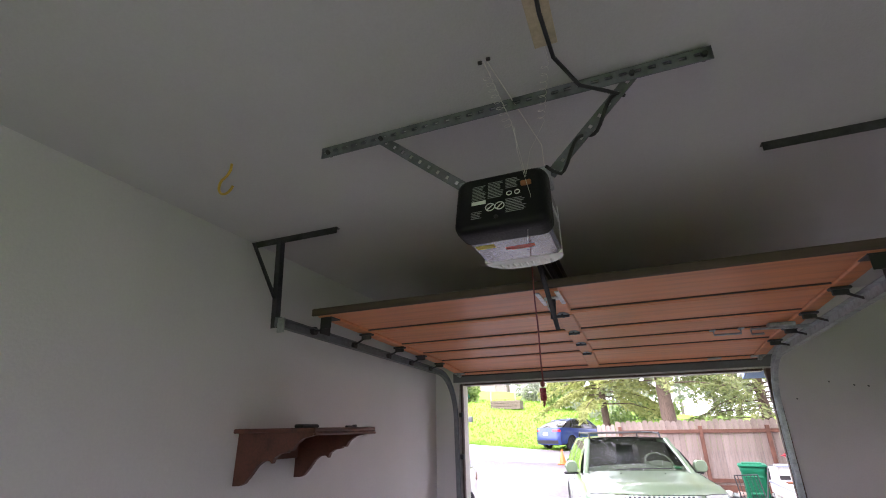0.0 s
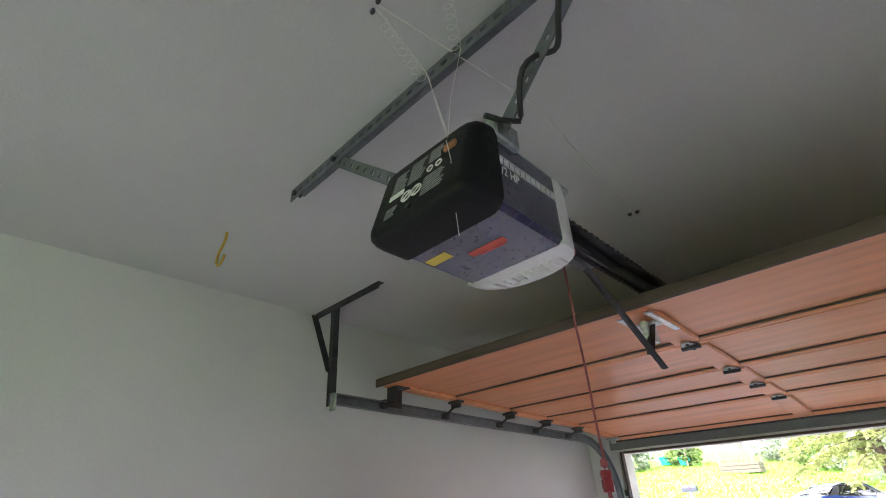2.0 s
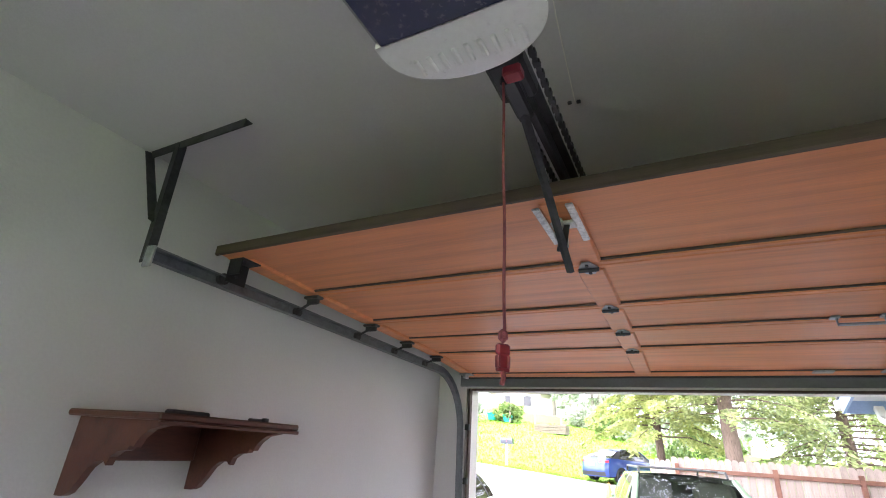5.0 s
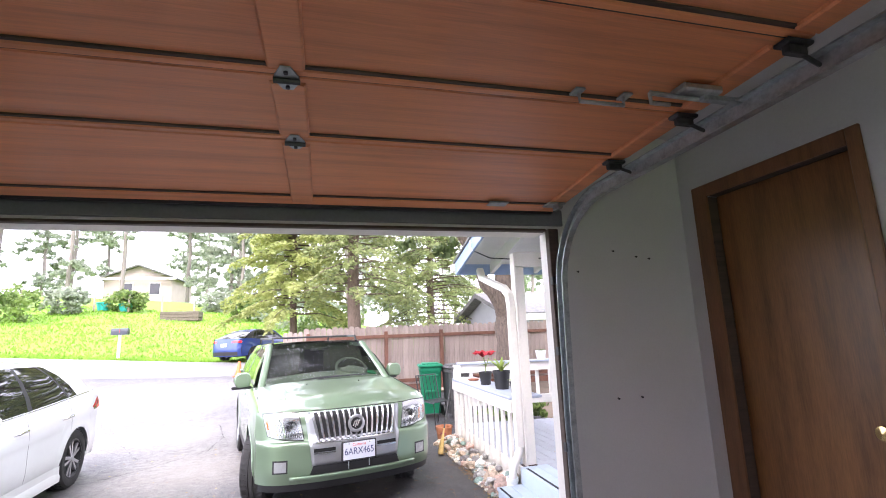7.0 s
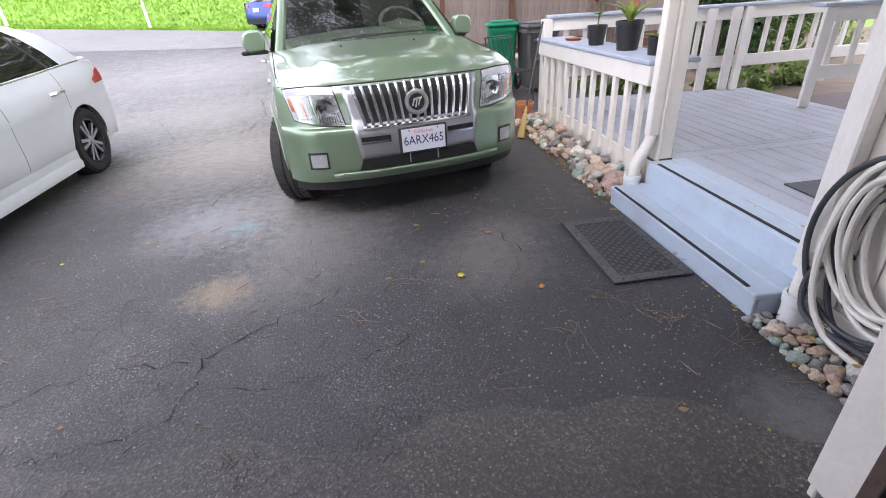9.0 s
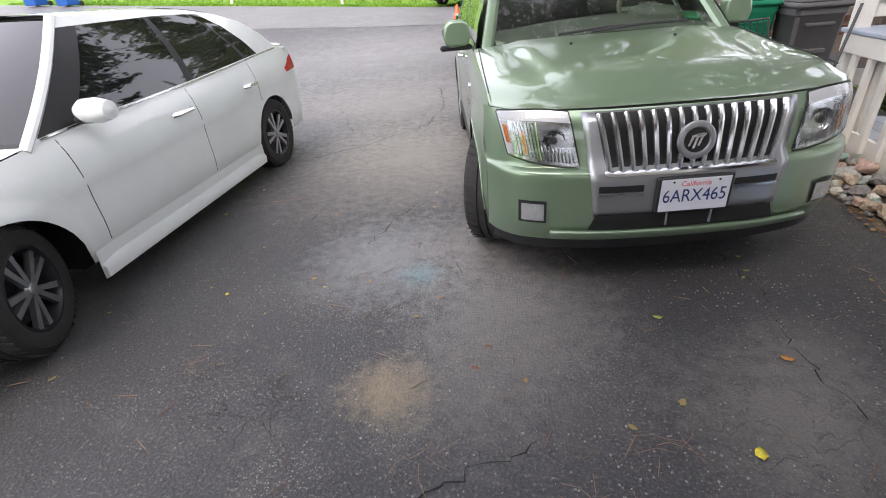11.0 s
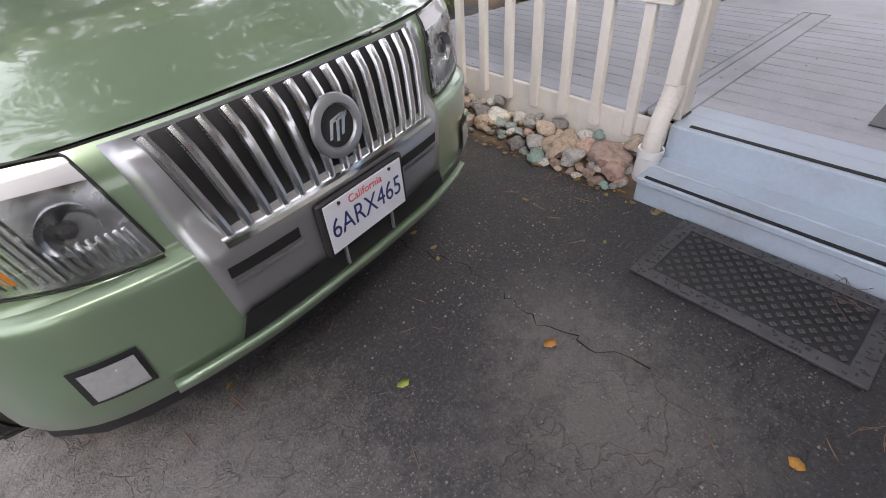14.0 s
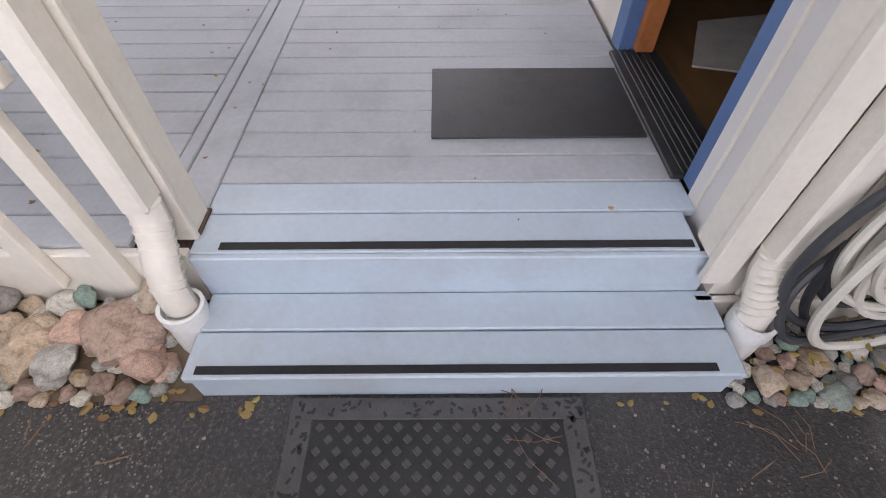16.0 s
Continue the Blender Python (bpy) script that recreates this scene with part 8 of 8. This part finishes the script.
def house(x0, x1, y0, y1, z0, wall_h, rise, wall_mat, label, windows, eave=0.5, along="x"):
    h = thing("house", label, "house")
    if along == "x":
        ym = (y0 + y1) / 2
        part("wall", Shape().prism([(y0, z0), (y1, z0), (y1, z0 + wall_h), (ym, z0 + wall_h + rise), (y0, z0 + wall_h)], x0, x1, "x"), wall_mat, h)
        k = rise / (ym - y0)
        part("roof", Shape().prism([(y0 - eave, z0 + wall_h - eave * k + 0.02), (ym, z0 + wall_h + rise + 0.02), (y1 + eave, z0 + wall_h - eave * k + 0.02), (y1 + eave, z0 + wall_h - eave * k + 0.2), (ym, z0 + wall_h + rise + 0.22), (y0 - eave, z0 + wall_h - eave * k + 0.2)], x0 - eave, x1 + eave, "x"), ROOFING, h)
    else:
        xm = (x0 + x1) / 2
        part("wall", Shape().prism([(x0, z0), (x1, z0), (x1, z0 + wall_h), (xm, z0 + wall_h + rise), (x0, z0 + wall_h)], y0, y1, "y"), wall_mat, h)
        k = rise / (xm - x0)
        part("roof", Shape().prism([(x0 - eave, z0 + wall_h - eave * k + 0.02), (xm, z0 + wall_h + rise + 0.02), (x1 + eave, z0 + wall_h - eave * k + 0.02), (x1 + eave, z0 + wall_h - eave * k + 0.2), (xm, z0 + wall_h + rise + 0.22), (x0 - eave, z0 + wall_h - eave * k + 0.2)], y0 - eave, y1 + eave, "y"), ROOFING, h)
    part("eave_trim", Shape().box(x0 - eave, x1 + eave, y0 - eave - 0.03, y0 - eave - 0.002, z0 + wall_h - 0.24, z0 + wall_h + 0.0, 0.01), WHITEWOOD, h)
    for wx, wz, ww, wh in windows:
        w = part("window", Shape().box(wx - ww / 2 - 0.07, wx + ww / 2 + 0.07, y0 - 0.05, y0 - 0.005, wz - wh / 2 - 0.07, wz + wh / 2 + 0.07, 0.01), WHITEWOOD, h)
        part("pane", Shape().box(wx - ww / 2, wx + ww / 2, y0 - 0.062, y0 - 0.051, wz - wh / 2, wz + wh / 2), DARKTINT, w)
    return h


house(-23, -16.3, 60, 68, 5.9, 2.9, 1.3, PINKWALL, "pale pink stucco house up on the hill", ((-20.8, 7.6, 1.2, 1.2), (-18, 7.6, 1.0, 1.2)), along="y")
house(-43, -29.2, 45, 53, 6.3, 3.4, 1.8, GREYWALL, "grey house behind shrubs on the hill", ((-38, 8.4, 1.6, 1.2), (-32, 8.4, 1.2, 1.2)))
house(7.4, 18, 19.5, 26, 0.0, 2.2, 0.9, GREYWALL, "grey neighbouring house with white trim behind the fence", ((10.2, 1.55, 1.1, 1.2), (13.5, 1.55, 1.1, 1.2)))
box = thing("planter_box", "weathered wooden raised bed on the grass bank", "planter", Matrix.Translation((-9.4, 38.5, terrain(-9.4, 38.5))))
for k in range(3):
    part("board", Shape().box(-1.2, 1.2, -0.6, 0.6, -0.1 + k * 0.22, 0.11 + k * 0.22, 0.02), OLDPLANK, box)
TEAL = mat("teal_plastic", (0.03, 0.42, 0.42), 0.5, vary=0.1, scale=4, grain=50)
for x in (-15.2, -13.8):
    tub = thing("storage_tub", "teal plastic tub up on the hill", "tub", Matrix.Translation((x, 41, terrain(x, 41))), group="teal tubs")
    part("tub", Shape().lathe([(0.35, 0.0), (0.45, 0.5), (0.5, 0.5), (0.5, 0.56), (0.40, 0.56)], 16), TEAL, tub)
wf = thing("wire_fence", "thin grey posts and wire along the hill", "fence", kind="structure")
for k in range(14):
    x = -26 + k * 2.1
    y = 39.5 + 0.15 * k
    part("post", Shape().box(x - 0.05, x + 0.05, y - 0.05, y + 0.05, terrain(x, y) - 0.1, terrain(x, y) + 1.3, 0.01), FENCEWOOD, wf)

# ---- litter on the ground ----
DRYLEAF = leaf_mat("dry_leaves", (0.20, 0.09, 0.045), (0.46, 0.38, 0.13), 0.6, 0.15)
NEEDLE = leaf_mat("pine_needles", (0.16, 0.085, 0.055), (0.34, 0.22, 0.14), 0.7, 0.05)
CHIP = leaf_mat("pale_chips", (0.10, 0.095, 0.09), (0.36, 0.34, 0.31), 0.8, 0.0)


def litter(n, seed, xr, yr, size, zoff, thin=1.0, keep=None, curl=0.25):
    rg = random.Random(seed)
    sh = Shape()
    for _ in range(n):
        x, y = rg.uniform(*xr), rg.uniform(*yr)
        if keep and not keep(x, y):
            continue
        s, a = size * rg.uniform(0.5, 1.3), rg.uniform(0, 6.3)
        m = Matrix.Translation((x, y, zoff(x, y))) @ Matrix.Rotation(a, 4, "Z") @ Matrix.Rotation(rg.uniform(-curl, curl), 4, "X")
        w = s * 0.32 * thin
        vs = [m @ Vector(p) for p in ((-s / 2, 0, 0.004), (-s * 0.15, w, 0.0015), (s * 0.25, w * 0.8, 0.002), (s / 2, 0, 0.006), (s * 0.25, -w * 0.8, 0.002), (-s * 0.15, -w, 0.0015))]
        sh.add(vs, [(0, 1, 2, 3), (0, 3, 4, 5)])
    return sh


def on_drive(x, y):
    return terrain(x, y) + 0.006


open_ground = lambda x, y: not (1.33 < x < 1.82 and 5.9 < y < 6.8) and not (x > 1.80 and 5.55 < y < 7.0) and x < 2.05
tagged(part("fallen_leaves", litter(200, 1, (-4.5, 2.0), (4.9, 11), 0.033, on_drive, 1.0, open_ground), DRYLEAF), "small yellow and brown fallen leaves on the asphalt", "leaves", kind="stuff")
tagged(part("fallen_leaves", litter(620, 2, (1.75, 2.04), (4.75, 9.4), 0.032, lambda x, y: terrain(x, y) + 0.012 + (0.05 if x > 1.85 and (y > 7.0 or y < 5.55) else 0), 1.0, open_ground), DRYLEAF), "brown leaves caught among the stones", "leaves", kind="stuff")
tagged(part("deck_leaves", litter(70, 3, (2.1, 4.2), (5.8, 9.2), 0.018, lambda x, y: 0.284), DRYLEAF), "few dry leaves and bits on the deck", "leaves", kind="stuff")
tagged(part("pine_needles", litter(190, 4, (-2.5, 1.9), (4.9, 8.5), 0.10, on_drive, 0.06, open_ground, 0.05), NEEDLE), "dry pine needles scattered on the asphalt", "needles", kind="stuff")
cl = Shape()
rg_ = random.Random(6)
for cx, cy in ((1.35, 5.75), (1.45, 5.62), (1.28, 5.85), (0.35, 6.25), (0.0, 5.95), (-0.55, 6.05), (1.62, 5.45), (-1.7, 6.4), (1.0, 5.6), (1.72, 6.15), (0.55, 5.4)):
    for _ in range(7):
        a, l_ = rg_.uniform(0, 6.3), rg_.uniform(0.07, 0.15)
        p0 = Vector((cx + rg_.uniform(-0.05, 0.05), cy + rg_.uniform(-0.05, 0.05), 0.012 + (0.016 if cx > 1.6 and cy > 5.9 else 0)))
        cl.tube([p0, p0 + Vector((math.cos(a) * l_ * 0.5, math.sin(a) * l_ * 0.5, 0.008)), p0 + Vector((math.cos(a + 0.2) * l_, math.sin(a + 0.2) * l_, 0.0))], 0.0011, 4)
tagged(part("needle_clusters", cl, NEEDLE), "bundles of brown pine needles on the asphalt", "needles", kind="stuff")
chip_patch = lambda x, y: open_ground(x, y) and noise.noise(Vector((x * 1.3, y * 1.3, 3.0))) + 0.35 * noise.noise(Vector((x * 5, y * 5, 8.0))) > random.Random(int(x * 7919 + y * 104729)).uniform(-0.75, 0.45)
tagged(part("asphalt_chips", litter(10000, 7, (-3.2, 1.78), (4.75, 9), 0.0088, lambda x, y: terrain(x, y) + 0.003, 1.7, chip_patch), CHIP), "pale grit and chips lying on the asphalt", "grit", kind="stuff")
BIG = (((0.585, 6.234), (0.75, 0.62, 0.05)), ((-1.90, 6.96), (0.62, 0.52, 0.08)), ((0.853, 6.719), (0.55, 0.25, 0.06)), ((0.98, 6.02), (0.55, 0.27, 0.05)), ((0.4, 6.95), (0.35, 0.40, 0.08)))
for k, ((x, y), c) in enumerate(BIG):
    lf_ = thing("fallen_leaf", "single curled yellow leaf lying on the asphalt", "leaf", Matrix.Translation((x, y, 0.005)), group="single leaves")
    part("blade", litter(1, 50 + k, (0, 0.001), (0, 0.001), 0.052, lambda x, y: 0.004, 1.2), mat("curled_leaf", c, 0.5, vary=0.2, scale=30, grain=90), lf_, solid=0.001)

# long cracks in the driveway


def crack(pts, w, seed):
    rg = random.Random(seed)
    fine = []
    for (x0, y0), (x1, y1) in zip(pts, pts[1:]):
        n = max(3, int(math.hypot(x1 - x0, y1 - y0) / 0.035))
        for k in range(n):
            t = k / n
            fine.append((x0 + (x1 - x0) * t + rg.uniform(-0.026, 0.026), y0 + (y1 - y0) * t + rg.uniform(-0.026, 0.026)))
    sh = Shape()
    vs = []
    for i, (x, y) in enumerate(fine):
        a, b = fine[max(i - 1, 0)], fine[min(i + 1, len(fine) - 1)]
        d = Vector((b[0] - a[0], b[1] - a[1])).normalized()
        q = w * 0.42 * rg.uniform(0.1, 1.4)
        vs += [(x - d.y * q, y + d.x * q, terrain(x, y) + 0.0035), (x + d.y * q, y - d.x * q, terrain(x, y) + 0.0035)]
    sh.add(vs, [(2 * i, 2 * i + 1, 2 * i + 3, 2 * i + 2) for i in range(len(fine) - 1)])
    return sh


CRACKM = mat("crack_dirt", (0.018, 0.017, 0.016), 0.95, vary=0.3, scale=20, grain=90)
cracks = thing("asphalt_cracks", "long branching cracks in the driveway asphalt", "cracks", kind="structure")
for k, (pts, w) in enumerate((([(-2.9, 9.05), (-2.64, 9.16), (-2.05, 9.67), (-1.85, 10.0), (-1.49, 10.5), (-1.45, 11.4), (-1.75, 12.6)], 0.012), ([(-1.49, 10.6), (-1.2, 10.7)], 0.009), ([(-1.85, 10.0), (-2.4, 10.3), (-3.0, 11.5)], 0.007),
                              ([(-1.25, 7.58), (-1.22, 7.76), (-1.18, 8.0), (-1.07, 8.2), (-0.93, 8.34)], 0.006), ([(-0.80, 5.35), (-0.70, 5.5), (-0.66, 5.62), (-0.69, 5.8), (-0.5, 5.96), (-0.3, 6.1), (-0.09, 6.21)], 0.007),
                              ([(-1.6, 5.6), (-1.2, 5.8), (-0.69, 5.8)], 0.006), ([(-0.66, 5.6), (-0.35, 5.55), (0.0, 5.62), (0.3, 5.8)], 0.005), ([(0.85, 7.6), (0.95, 7.1), (0.9, 6.8), (1.0, 6.4)], 0.006), ([(-0.75, 5.43), (-1.3, 5.3), (-1.9, 5.35)], 0.005), ([(0.1, 5.3), (0.25, 5.0), (0.2, 4.8)], 0.004))):
    part("crack", crack(pts, w, k), CRACKM, cracks, smooth=0)
